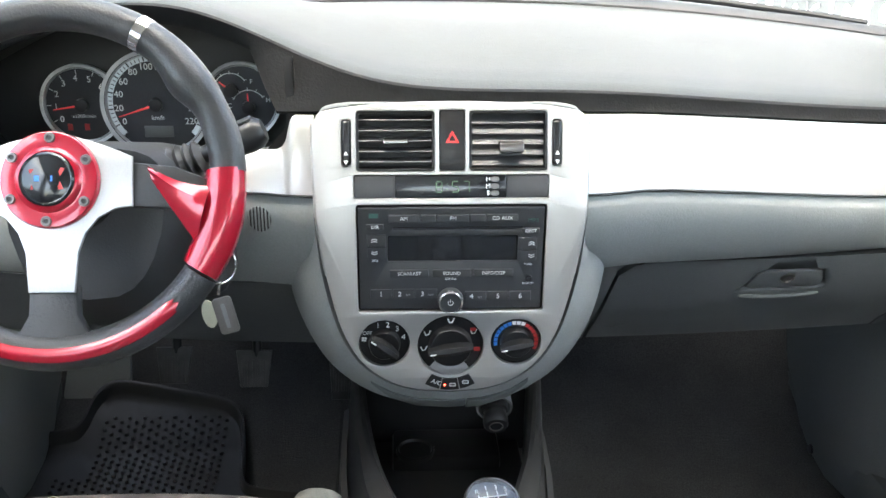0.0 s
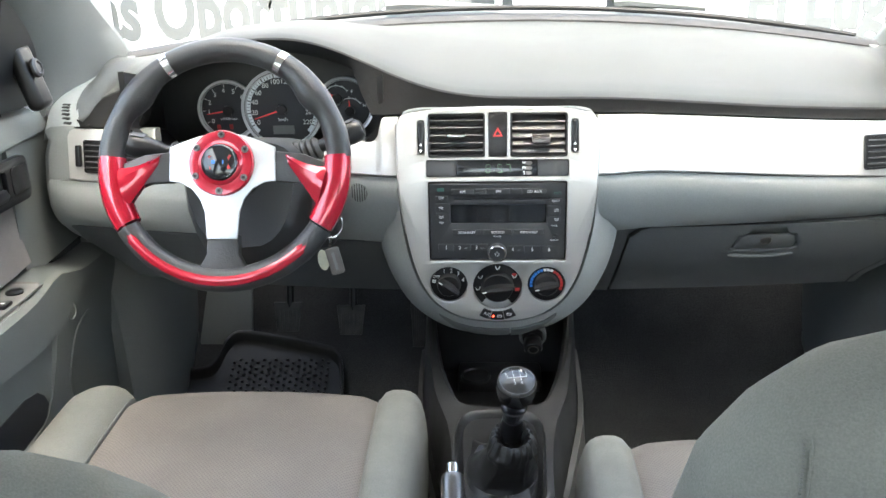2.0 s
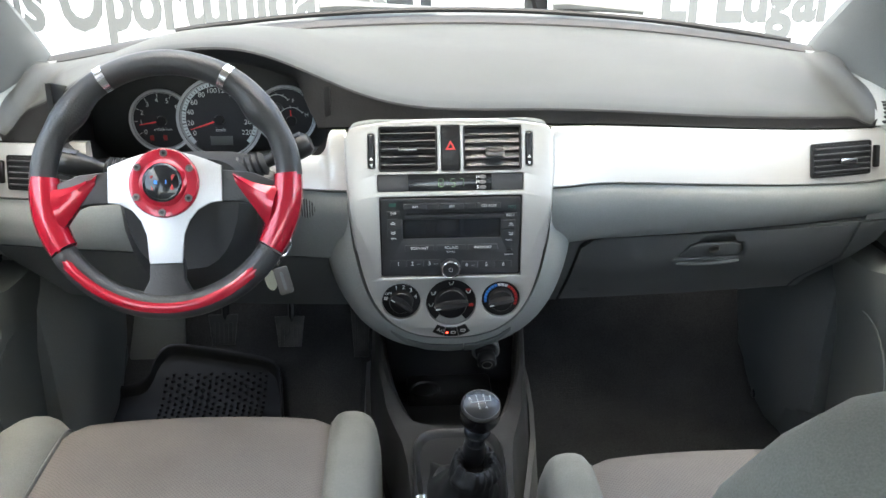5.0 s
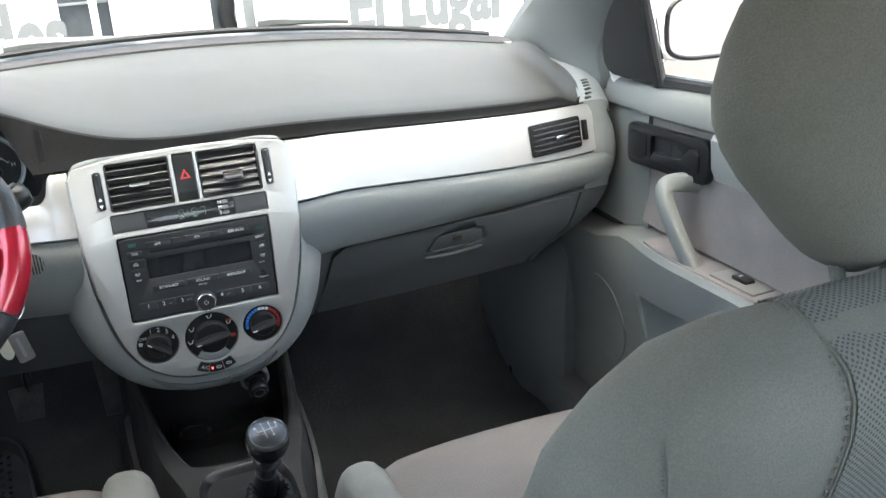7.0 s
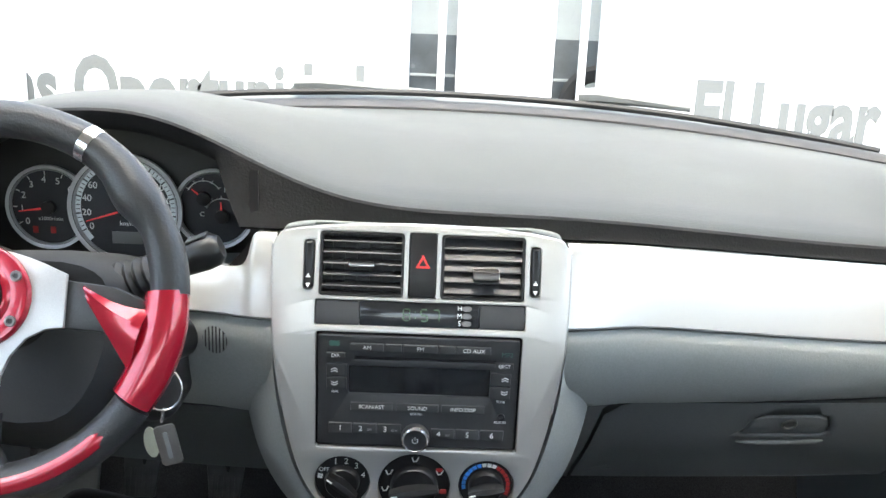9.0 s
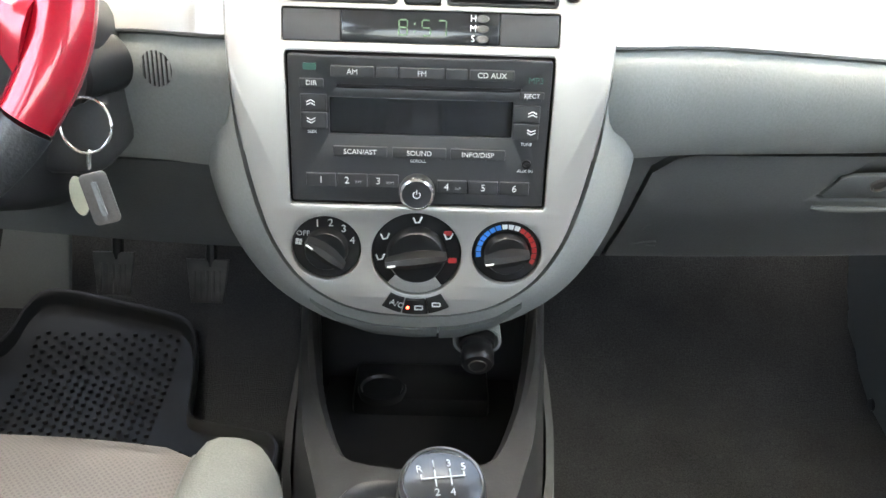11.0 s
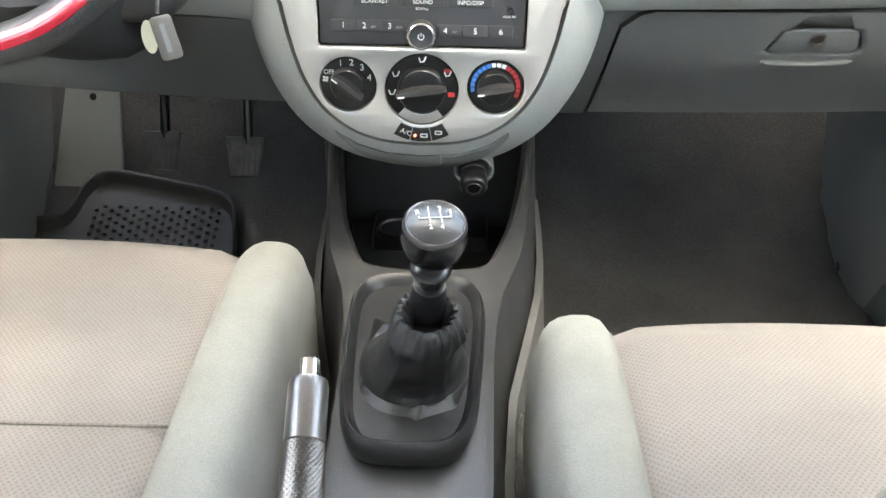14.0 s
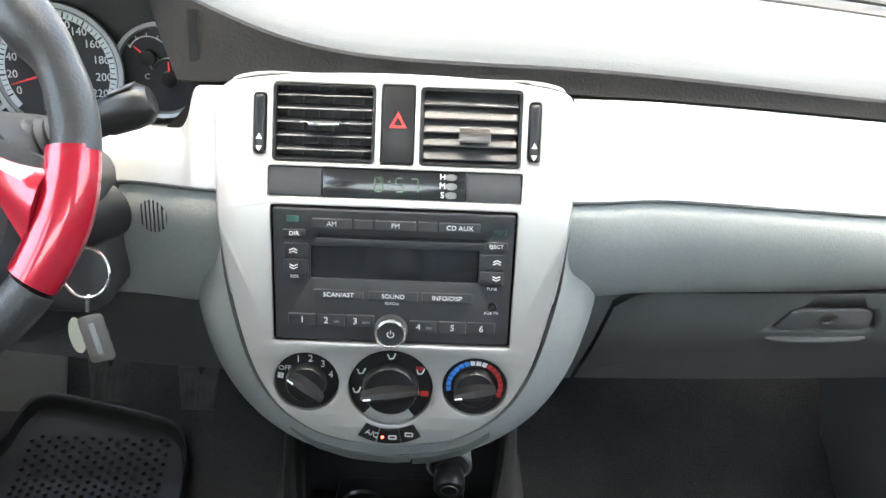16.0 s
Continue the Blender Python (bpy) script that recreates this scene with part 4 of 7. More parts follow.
def heater(c):
    def knob(x, z, r, kr, angle, name, label):
        k = part(name, lathe([(r, 0.0), (r, 0.003), (r * 0.98, 0.0042), (kr * 1.03, 0.0042), (kr, 0.0055), (kr * 0.96, 0.011), (kr * 0.9, 0.0125), (0, 0.0125)], at_face(x, 0.001, z), 56), M_BLACK, c, label)
        m = at_face(x, -0.0115, z) @ Matrix.Rotation(radians(angle), 4, "Z")
        rows = []
        for u in (-1, -0.8, -0.3, 0.3, 0.8, 1):
            w = 0.0045 * (1 - 0.55 * abs(u) ** 2)
            hh = 0.011 * (1 - 0.25 * u * u)
            rows.append([(u * kr * 1.04, -w * 1.5, 0), (u * kr * 1.04, -w, hh * 0.8), (u * kr * 1.04, 0, hh), (u * kr * 1.04, w, hh * 0.8), (u * kr * 1.04, w * 1.5, 0)])
        bm = loft(rows)
        bmesh.ops.transform(bm, matrix=m, verts=bm.verts)
        part("grip", bm, M_BLACK, k, "black grip bar")
        bm = box((-kr * 0.82, 0.0, 0.0098), (0.006, 0.0012, 0.001), 0)
        bmesh.ops.transform(bm, matrix=m, verts=bm.verts)
        part("pointer_mark", bm, M_WHITE_INK, k, smooth=False)
        return k

    def mark(k, text, x, z, r, a, size, material=M_WHITE_INK):
        part("lettering", letters(text, size, at_face(x + r * math.cos(radians(a)), -0.0035, z + r * math.sin(radians(a)))), material, k, smooth=False)

    k = knob(-0.0685, 0.4625, 0.0258, 0.0165, -38, "fan_dial", "black fan speed dial")
    for s, a, size in (("OFF", 147, 0.0058), ("1", 108, 0.0085), ("2", 80, 0.0085), ("3", 50, 0.0085), ("4", 18, 0.0085)):
        mark(k, s, -0.0685, 0.4625, 0.0208, a, size)
    fan = [box((-0.0685 + 0.0215 * math.cos(radians(168)) + 0.0018 * math.cos(a), -0.0034, 0.4625 + 0.0215 * math.sin(radians(168)) + 0.0018 * math.sin(a)), (0.0022, 0.0004, 0.0022), 0) for a in (0.6, 2.2, 3.8, 5.3)]
    part("fan_symbol", join(*fan), M_WHITE_INK, k, smooth=False)
    k = knob(0.0, 0.459, 0.0338, 0.0225, 8, "airflow_dial", "black airflow direction dial")
    sec_ = [(0.0332 * math.cos(radians(a)), 0.459 + 0.0332 * math.sin(radians(a))) for a in range(-131, -48, 6)] + [(0.0245 * math.cos(radians(a)), 0.459 + 0.0245 * math.sin(radians(a))) for a in range(-53, -132, -6)]
    part("dial_skirt", plate([sec_], 0.002, at_face(0, -0.0036, 0), 0.0005), M_SILVER, k, "silver sector below the grip")
    for a, red in ((187, 0), (150, 0), (90, 0), (33, 1), (-10, 2)):
        cx, cz = 0.0282 * math.cos(radians(a)), 0.459 + 0.0282 * math.sin(radians(a))
        seat = tube([(cx - 0.0028, -0.0035, cz + 0.002), (cx - 0.0012, -0.0035, cz - 0.0022), (cx + 0.0018, -0.0035, cz - 0.0016), (cx + 0.0036, -0.0035, cz + 0.0028)], 0.0007, 6)
        if red < 2:
            part("airflow_symbol", seat, M_WHITE_INK, k)
        else:
            seat.free()
        if red:
            part("airflow_symbol", plate([rrect(cx - 0.0032, cz - 0.002 + (0.003 if red == 1 else 0), cx + 0.0032, cz + 0.0026 + (0.002 if red == 1 else 0), 0.001)], 0.0005, at_face(0, -0.0036, 0), 0), M_RED_INK, k, smooth=False)
    k = knob(0.0685, 0.4625, 0.0258, 0.0165, 10, "temperature_dial", "black temperature dial with blue and red arc")
    n = 17
    for i in range(n):
        a0 = lerp(192, -28, i / n)
        a1 = a0 - 10.5
        r0, r1 = 0.0195, 0.0232
        q = [(0.0685 + r * math.cos(radians(a)), 0.4625 + r * math.sin(radians(a))) for r, a in ((r0, a0), (r1, a0), (r1, a1), (r0, a1))]
        part("arc_segment", plate([q], 0.0005, at_face(0, -0.0035, 0), 0), M_BLUE_INK if i < 7 else M_WHITE_INK if i < 10 else M_RED_INK, k, smooth=False)
    # arc of three push buttons
    for a0, a1, s in ((-121, -103, "A/C"), (-102, -79, ""), (-78, -59, "")):
        r0, r1 = 0.0375, 0.0505
        pts = [(r0 * math.cos(radians(lerp(a0, a1, i / 6))), 0.459 + r0 * math.sin(radians(lerp(a0, a1, i / 6)))) for i in range(7)]
        pts += [(r1 * math.cos(radians(lerp(a1, a0, i / 6))), 0.459 + r1 * math.sin(radians(lerp(a1, a0, i / 6)))) for i in range(7)]
        b = part("push_button", plate([pts], 0.006, at_face(0, -0.0055, 0), 0.0008), M_BLACK, c, "small black push button")
        am = radians((a0 + a1) / 2)
        cx, cz = 0.0442 * math.cos(am), 0.459 + 0.0442 * math.sin(am)
        if s:
            part("lettering", letters(s, 0.0068, at_face(cx + 0.002, -0.0088, cz, -22)), M_WHITE_INK, b, smooth=False)
        else:
            part("symbol", plate([rrect(cx - 0.0035 + (0.003 if a0 < -90 else 0), cz - 0.0018, cx + 0.0035 + (0.003 if a0 < -90 else 0), cz + 0.0022, 0.0012), rrect(cx - 0.0024 + (0.003 if a0 < -90 else 0), cz - 0.0008, cx + 0.0024 + (0.003 if a0 < -90 else 0), cz + 0.0012, 0.0005)], 0.0004, at_face(0, -0.0088, 0), 0), M_WHITE_INK, b, smooth=False)
        if a0 < -90 and not s:
            part("indicator", lathe([(0, 0), (0.0013, 0), (0.001, 0.0008), (0, 0.001)], at_face(cx - 0.0055, -0.0085, cz), 12), M_LED, b, "lit red indicator")


# ---- radio ----
def radio():
    r = thing("car_radio", "dark grey double-height car radio with power knob", "car radio", at=(0, 0.0, 0.5))
    x0, x1, z0, z1 = -0.0925, 0.0925, 0.5005, 0.6105
    sx, sz = (x1 - x0) / 475.0, (z1 - z0) / 275.0

    def X(px):
        return x0 + (px - 483) * sx

    def Z(py):
        return z1 - (py - 258) * sz

    f = part("faceplate", plate([rrect(x0, z0, x1, z1, 0.002), rrect(X(556), Z(401), X(892), Z(333), 0.001), rrect(X(570), Z(316), X(905), Z(309), 0.0006)], 0.006, at_face(0, 0.0, 0), 0.0008), M_RADIO, r)
    part("screen", plate([rrect(X(556), Z(401), X(892), Z(333), 0.001)], 0.002, at_face(0, -0.0003, 0), 0.0004), M_SCREEN, r, "unlit glossy display")
    part("disc_slot", box(((X(570) + X(905)) / 2, 0.002, Z(312)), (X(905) - X(570), 0.003, 0.003), 0), M_BLACK_MATT, r, smooth=False)

    def key(px0, py0, px1, py1, text="", size=0.0052, small="", tag="button"):
        k = part(tag, plate([rrect(X(px0), Z(py1), X(px1), Z(py0), 0.0008)], 0.0035, at_face(0, -0.003, 0), 0.0007), M_KEYS, r)
        cx, cz = (X(px0) + X(px1)) / 2, (Z(py0) + Z(py1)) / 2
        if text:
            part("lettering", letters(text, size, at_face(cx - (0.004 if small else 0), -0.0049, cz)), M_WHITE_INK, k, smooth=False)
        if small:
            part("lettering", letters(small, 0.0028, at_face(cx + 0.0045, -0.0049, cz - 0.001)), M_GREY_INK, k, smooth=False)

    for a, b, s in ((560, 638, "AM"), (642, 680, ""), (684, 764, "FM"), (768, 806, ""), (810, 890, "CD AUX")):
        key(a, 276, b, 296, s, 0.0054)
    key(503, 300, 547, 315, "DIR", 0.005)
    key(902, 313, 946, 328, "EJECT", 0.0044)
    for a, b, s in ((562, 662, "SCAN/AST"), (672, 772, "SOUND"), (780, 882, "INFO/DISP")):
        key(a, 423, b, 443, s, 0.0052)
    for i, (s, t) in enumerate((("1", ""), ("2", "RPT"), ("3", "RDM"))):
        key(510 + 59 * i, 476, 566 + 59 * i, 502, s, 0.0075, t)
    for i, (s, t) in enumerate((("4", "INT"), ("5", ""), ("6", ""))):
        key(757 + 59 * i, 484, 813 + 59 * i, 510, s, 0.0075, t)
    # rocker keys at both sides of the screen, with chevrons
    for a, b, c_, d_, s in ((504, 552, 328, 358, 1), (504, 552, 361, 391, -1), (893, 941, 338, 369, 1), (893, 941, 372, 402, -1)):
        key(a, c_, b, d_, tag="rocker_key")
        cx, cz = (X(a) + X(b)) / 2 + (-0.002 if a < 600 else 0.004), (Z(c_) + Z(d_)) / 2
        for e in (0, 0.0022):
            part("chevron", tube([(cx - 0.003, -0.005, cz - s * 0.0008 + e - 0.001), (cx, -0.005, cz + s * 0.0008 + e - 0.001), (cx + 0.003, -0.005, cz - s * 0.0008 + e - 0.001)], 0.0004, 5), M_WHITE_INK, r)
    for s, px, py, size, m in (("SEEK", 524, 398, 0.0032, M_WHITE_INK), ("TUNE", 920, 411, 0.0032, M_WHITE_INK), ("SCROLL", 720, 449, 0.0032, M_WHITE_INK), ("AUX IN", 921, 463, 0.0034, M_WHITE_INK), ("MP3", 930, 294, 0.0062, M_GREEN_INK)):
        part("lettering", letters(s, size, at_face(X(px), -0.0034, Z(py))), m, r, smooth=False)
    part("disc_mark", plate([rrect(X(510), Z(285), X(534), Z(273), 0.0008)], 0.0005, at_face(0, -0.0032, 0), 0), M_GREEN_INK, r, "faint green disc mark", smooth=False)
    part("aux_socket", lathe([(0, 0.0), (0.0018, 0), (0.002, 0.0016), (0.0034, 0.0016), (0.0036, 0), ], at_face(X(923), -0.0028, Z(449)), 18), M_BLACK, r)
    kn = part("power_knob", lathe([(0.0132, 0), (0.0132, 0.006), (0.0128, 0.0085), (0.0108, 0.0098), (0.0104, 0.0092), (0, 0.009)], at_face(X(719), -0.0025, Z(506)), 40), M_RADIO, r, "black power knob with chrome ring")
    part("chrome_ring", lathe([(0.0128, 0.0086), (0.0124, 0.0096), (0.0108, 0.0104), (0.0104, 0.0098), (0.0104, 0.0085)], at_face(X(719), -0.0025, Z(506)), 40), M_CHROME, kn, "bright chrome ring")
    arc = [(X(719) + 0.0026 * math.cos(radians(a)), -0.0117, Z(507) + 0.0026 * math.sin(radians(a))) for a in range(125, 416, 15)]
    part("power_symbol", join(tube(arc, 0.0004, 6), box((X(719), -0.0117, Z(507) + 0.0022), (0.0007, 0.0006, 0.0032), 0)), M_WHITE_INK, kn)


# ---- steering wheel, column and key ----
WHEEL = Matrix(((1, 0, 0, -0.339), (0, 0.395, -0.919, -0.109), (0, 0.919, 0.395, 0.671), (0, 0, 0, 1)))


def steering_wheel():
    w = thing("steering_wheel", "black leather sports wheel with red metallic grips and brushed spokes", "steering wheel", at=(-0.339, -0.109, 0.671))

    def put(bm):
        bmesh.ops.transform(bm, matrix=WHEEL, verts=bm.verts)
        return bm

    R = 0.1435

    def ring_pt(a, r=R, h=0.0):
        return Vector((r * math.cos(radians(a)), r * math.sin(radians(a)), h))

    def rim(a0, a1, rad, n, name, material, label="", taper=False):
        path, rr = [], []
        for i in range(n):
            a = lerp(a0, a1, i / (n - 1))
            # thumb swellings at ten and two
            q = rad + 0.0036 * math.exp(-(((a % 360) - 38) / 10) ** 2) + 0.0036 * math.exp(-(((a % 360) - 142) / 10) ** 2) - 0.0015 * math.exp(-(((a % 360) - 26) / 6) ** 2) - 0.0015 * math.exp(-(((a % 360) - 154) / 6) ** 2)
            path.append(ring_pt(a, R - 0.004 * (math.exp(-(((a % 360) - 38) / 10) ** 2) + math.exp(-(((a % 360) - 142) / 10) ** 2))))
            rr.append(q)
        if taper:
            rr[0] *= 0.5
            rr[-1] *= 0.5
        rings = []
        for p, r_, i in zip(path, rr, range(n)):
            a = radians(lerp(a0, a1, i / (n - 1)))
            e = Vector((math.cos(a), math.sin(a), 0))
            rings.append([p + r_ * (1.0 * math.cos(t) * e + 1.05 * math.sin(t) * Vector((0, 0, 1))) for t in (2 * math.pi * k / 16 for k in range(16))])
        return part(name, put(loft(rings)), material, w, label)

    rim(62, 118, 0.0152, 24, "rim_top", M_LEATHER, "smooth black leather rim section")
    rim(3, 58.5, 0.0152, 26, "rim_side", M_LEATHER, "black leather rim with thumb swelling")
    rim(121.5, 177, 0.0152, 26, "rim_side", M_LEATHER, "black leather rim with thumb swelling")
    rim(213, 327, 0.0152, 44, "rim_bottom", M_LEATHER, "black leather lower rim")
    for a in (60.2, 119.8):
        rim(a - 1.9, a + 1.9, 0.0158, 5, "rim_band", M_CHROME, "bright metal band")
    # red lower inlay lying on the rim's front
    rings = []
    for i in range(41):
        a = radians(lerp(212, 321, i / 40))
        e = Vector((math.cos(a), math.sin(a), 0))
        k = 0.35 + 0.65 * min(1, min(i, 40 - i) / 2.5)
        rings.append([e * (R + 0.0005 + 0.0082 * k * math.cos(t)) + Vector((0, 0, 0.0105 + 0.0062 * k * math.sin(t))) for t in (2 * math.pi * j / 10 for j in range(10))])
    part("rim_inlay", put(loft(rings)), M_RED, w, "red metallic inlay along the lower rim")
    # red side grips: rim sleeve with a pointed fin towards the hub
    for s in (1, -1):
        rings = []
        for i in range(19):
            a = radians(lerp(4, -32, i / 18))
            e = Vector((s * math.cos(a), math.sin(a), 0))
            k = 1.06 + 0.1 * math.sin(math.pi * i / 18)
            rings.append([e * (R + 0.0158 * k * math.cos(t) - 0.002 * k) + Vector((0, 0, 0.0162 * k * math.sin(t))) for t in (2 * math.pi * j / 16 for j in range(16))])
        g = part("grip", put(loft(rings)), M_RED, w, "red metallic side grip")
        # fin: from the rim inwards and up to a tip near the spoke
        tip, root_top, root_low = Vector((s * 0.078, 0.012, 0.007)), Vector((s * 0.131, -0.006, 0.012)), Vector((s * 0.119, -0.054, 0.010))
        rings = []
        for i in range(9):
            u = i / 8
            a_, b_ = root_top.lerp(tip, u), root_low.lerp(tip + Vector((s * 0.003, -0.012, 0)), u)
            a_ += Vector((0, -0.004 * math.sin(math.pi * u), 0))
            mid = (a_ + b_) / 2 + Vector((0, 0, 0.008 * (1 - u) + 0.001))
            low = Vector((0, 0, -0.012 * (1 - u * 0.6)))
            rings.append([a_, a_.lerp(mid, 0.5) + Vector((0, 0, 0.0035)), mid, b_.lerp(mid, 0.5) + Vector((0, 0, 0.001)), b_, b_ + low, a_ + low])
        part("grip_fin", put(loft(rings)), M_RED, g, "pointed red fin")
    # black spoke arms between plate and rim
    for s in (1, -1):
        out = [(s * 0.062, 0.016), (s * 0.1, 0.012), (s * 0.136, -0.002), (s * 0.136, -0.045), (s * 0.118, -0.034), (s * 0.092, -0.0235), (s * 0.062, -0.022)]
        part("spoke_arm", put(plate([out if s > 0 else out[::-1]], 0.016, Matrix.Translation((0, 0, -0.002)), 0.003)), M_LEATHER, w, "black padded spoke arm")
    out = [(-0.0195, -0.088), (0.0195, -0.088), (0.0205, -0.112), (0.027, -0.124), (0.042, -0.136), (0.0, -0.1425), (-0.042, -0.136), (-0.027, -0.124), (-0.0205, -0.112)]
    part("spoke_arm", put(plate([out], 0.016, Matrix.Translation((0, 0, -0.001)), 0.003)), M_LEATHER, w, "black padded lower spoke")
    # brushed plate: wing shape with a lower leg
    arc = [(-0.0655 + 0.131 * i / 12, 0.02 + 0.018 * math.sin(math.pi * i / 12)) for i in range(13)]
    leg = [(0.066, -0.0215), (0.052, -0.0235), (0.038, -0.031), (0.0275, -0.044), (0.0215, -0.06), (0.019, -0.093), (-0.019, -0.093), (-0.0215, -0.06), (-0.0275, -0.044), (-0.038, -0.031), (-0.052, -0.0235), (-0.066, -0.0215)]
    part("spoke_plate", put(plate([(arc + leg)[::-1]], 0.005, Matrix.Translation((0, 0, 0.008)), 0.0012)), M_ALU, w, "brushed aluminium spoke plate")
    # hub: red dished ring, horn button, six bolts
    prof = [(0.0405, 0.0), (0.0405, 0.006), (0.039, 0.0085), (0.034, 0.009), (0.0275, 0.0085), (0.0245, 0.012), (0.0228, 0.0125), (0.0225, 0.006), (0.0, 0.006)]
    h = part("hub_ring", put(lathe(prof, Matrix.Translation((0, 0, 0.0095)), 56)), M_RED, w, "red anodised hub ring")
    b = part("horn_button", put(lathe([(0.0222, 0.006), (0.0222, 0.0125), (0.0205, 0.0138), (0.0195, 0.0135), (0.012, 0.016), (0, 0.017)], Matrix.Translation((0, 0, 0.0095)), 40)), M_SCREEN, w, "glossy black domed horn button")
    z = 0.0264
    for m_, pts in ((M_RED_INK, [[(0.004, 0.008), (0.0075, 0.009), (0.0145, -0.0085), (0.011, -0.009)], [(0.0125, 0.009), (0.0155, 0.0085), (0.0065, -0.009), (0.003, -0.0085)], [(-0.013, 0.007), (-0.004, 0.009), (-0.004, 0.007), (-0.012, 0.004)], [(-0.0105, 0.004), (-0.0085, 0.0045), (-0.0095, -0.009), (-0.0115, -0.009)]]), (M_BLUE_INK, [[(-0.0085, 0.0022), (0.006, 0.0022), (0.006, -0.0022), (-0.0085, -0.0022)]])):
        for q in pts:
            bm = plate([q], 0.0012, Matrix.Translation((0, 0, z - (0.0015 if m_ is M_RED_INK else 0.0009))), 0)
            part("badge_shape", put(bm), m_, b, smooth=False)
    for k in range(6):
        a = radians(90 + 60 * k - 2)
        m = Matrix.Translation((0.0345 * math.cos(a), 0.0345 * math.sin(a), 0.018))
        bolt = part("bolt", put(lathe([(0.0, 0.0005), (0.0022, 0.0005), (0.0024, 0.0028), (0.004, 0.0028), (0.0043, 0.002), (0.0043, 0), (0, 0)], m, 14)), M_GUN, w, "socket-head bolt")
        part("socket", put(lathe([(0, 0.0), (0.0022, 0.0), (0.0022, 0.0012), (0, 0.0012)], m @ Matrix.Translation((0, 0, 0.0008)), 6)), M_BLACK_MATT, bolt)
    # ribbed boss behind the hub
    part("boss", put(lathe([(0.03, -0.045), (0.04, -0.04), (0.036, -0.034), (0.04, -0.028), (0.036, -0.022), (0.04, -0.016), (0.036, -0.01), (0.042, 0.0), (0.03, 0.006)], Matrix.Identity(4), 36)), M_BLACK, w, "ribbed black rubber boss")


def steering_column():
    c = thing("steering_column", "black steering column shroud with two stalks", "steering column", at=(-0.34, 0.05, 0.6))
    rings = []
    for k, (w, h, low) in enumerate(((0.074, 0.036, 0.1), (0.094, 0.046, 0.13), (0.103, 0.05, 0.138), (0.104, 0.05, 0.138), (0.1, 0.04, 0.125))):
        o = Vector((-0.34, -0.045 + 0.052 * k, 0.645 - 0.018 * k))
        sec = []
        for i in range(24):
            a = 2 * math.pi * i / 24
            ca, sa = math.cos(a), math.sin(a)
            rx = w * abs(ca) ** 0.6 * (1 if ca > 0 else -1)
            rz = (h if sa > 0 else low) * abs(sa) ** 0.7 * (1 if sa > 0 else -1)
            sec.append(o + Vector((rx * (1 - 0.18 * max(0, -sa)), 0.25 * rz, rz)))
        rings.append(sec)
    part("shroud", loft(rings), M_SHROUD, c, "black grained column shroud")
    # bellows and stalk on the right, stalk on the left
    for s, base, tip in ((1, Vector((-0.265, 0.0, 0.652)), Vector((-0.179, 0.006, 0.688))), (-1, Vector((-0.415, 0.0, 0.652)), Vector((-0.505, -0.004, 0.672)))):
        d = (tip - base).normalized()
        m = Matrix.Translation(base) @ d.to_track_quat("Z", "Y").to_matrix().to_4x4()
        prof = [(0.02, -0.03)]
        for k in range(4):
            prof += [(0.0205 - 0.0012 * k, 0.008 * k), (0.016 - 0.0012 * k, 0.008 * k + 0.004)]
        prof += [(0.0, 0.033)]
        part("bellows", lathe(prof, m, 24), M_BLACK_MATT, c, "black rubber bellows")
        L = (tip - base).length
        st = part("stalk", lathe([(0.0, 0.02), (0.0085, 0.02), (0.009, L * 0.4), (0.0115, L * 0.46), (0.0125, L * 0.5), (0.0125, L * 0.56), (0.0145, L * 0.6), (0.0165, L * 0.8), (0.0155, L * 0.92), (0.0105, L * 0.985), (0.004, L), (0, L)], m, 20), M_BLACK, c, "black control stalk")
        bm = box((0, 0, 0), (0.017, 0.0016, 0.02), 0.0008)
        bmesh.ops.transform(bm, matrix=m @ Matrix.Translation((0.0, 0.0155, L * 0.8)), verts=bm.verts)
        part("stalk_face", bm, M_KEYS, st, "dark grey switch face")
        for k in range(2):
            part("symbol", box(Vector((0, 0, 0)) + base + d * (L * (0.6 + 0.14 * k)) + Vector((0, -0.0115, 0.004)), (0.006, 0.0008, 0.0016), 0), M_WHITE_INK, st, smooth=False)
    # ignition lock in its housing
    part("lock_housing", box((-0.264, 0.035, 0.575), (0.082, 0.09, 0.125), 0.022, 4), M_SHROUD, c, "black ignition lock housing")
    lock = Vector((-0.245, -0.005, 0.592))
    m = Matrix.Translation(lock) @ FACE @ Matrix.Rotation(radians(-25), 4, "Y")
    part("ignition_lock", lathe([(0.022, -0.04), (0.022, 0.0), (0.018, 0.004), (0.014, 0.004), (0.012, 0.001), (0, 0.001)], m, 28), M_BLACK, c, "black ignition lock")
    k = thing("car_key", "black-headed key in the ignition with ring and two fobs", "car key", at=lock)
    part("key_head", plate([[(0.016 * math.cos(a) * 0.85, 0.018 * math.sin(a)) for a in (2 * math.pi * i / 20 for i in range(20))]], 0.008, Matrix.Translation((-0.236, -0.03, 0.594)) @ FACE @ Matrix.Rotation(radians(62), 4, "Y"), 0.0025), M_BLACK, k, "black plastic key head")
    ring = [(-0.2265 + 0.0175 * math.cos(a), -0.035 + 0.004 * math.sin(a), 0.565 + 0.0185 * math.sin(a)) for a in (2 * math.pi * i / 28 for i in range(28))]
    part("split_ring", tube(ring, 0.0012, 8, closed=True), M_CHROME, k, "steel split ring")
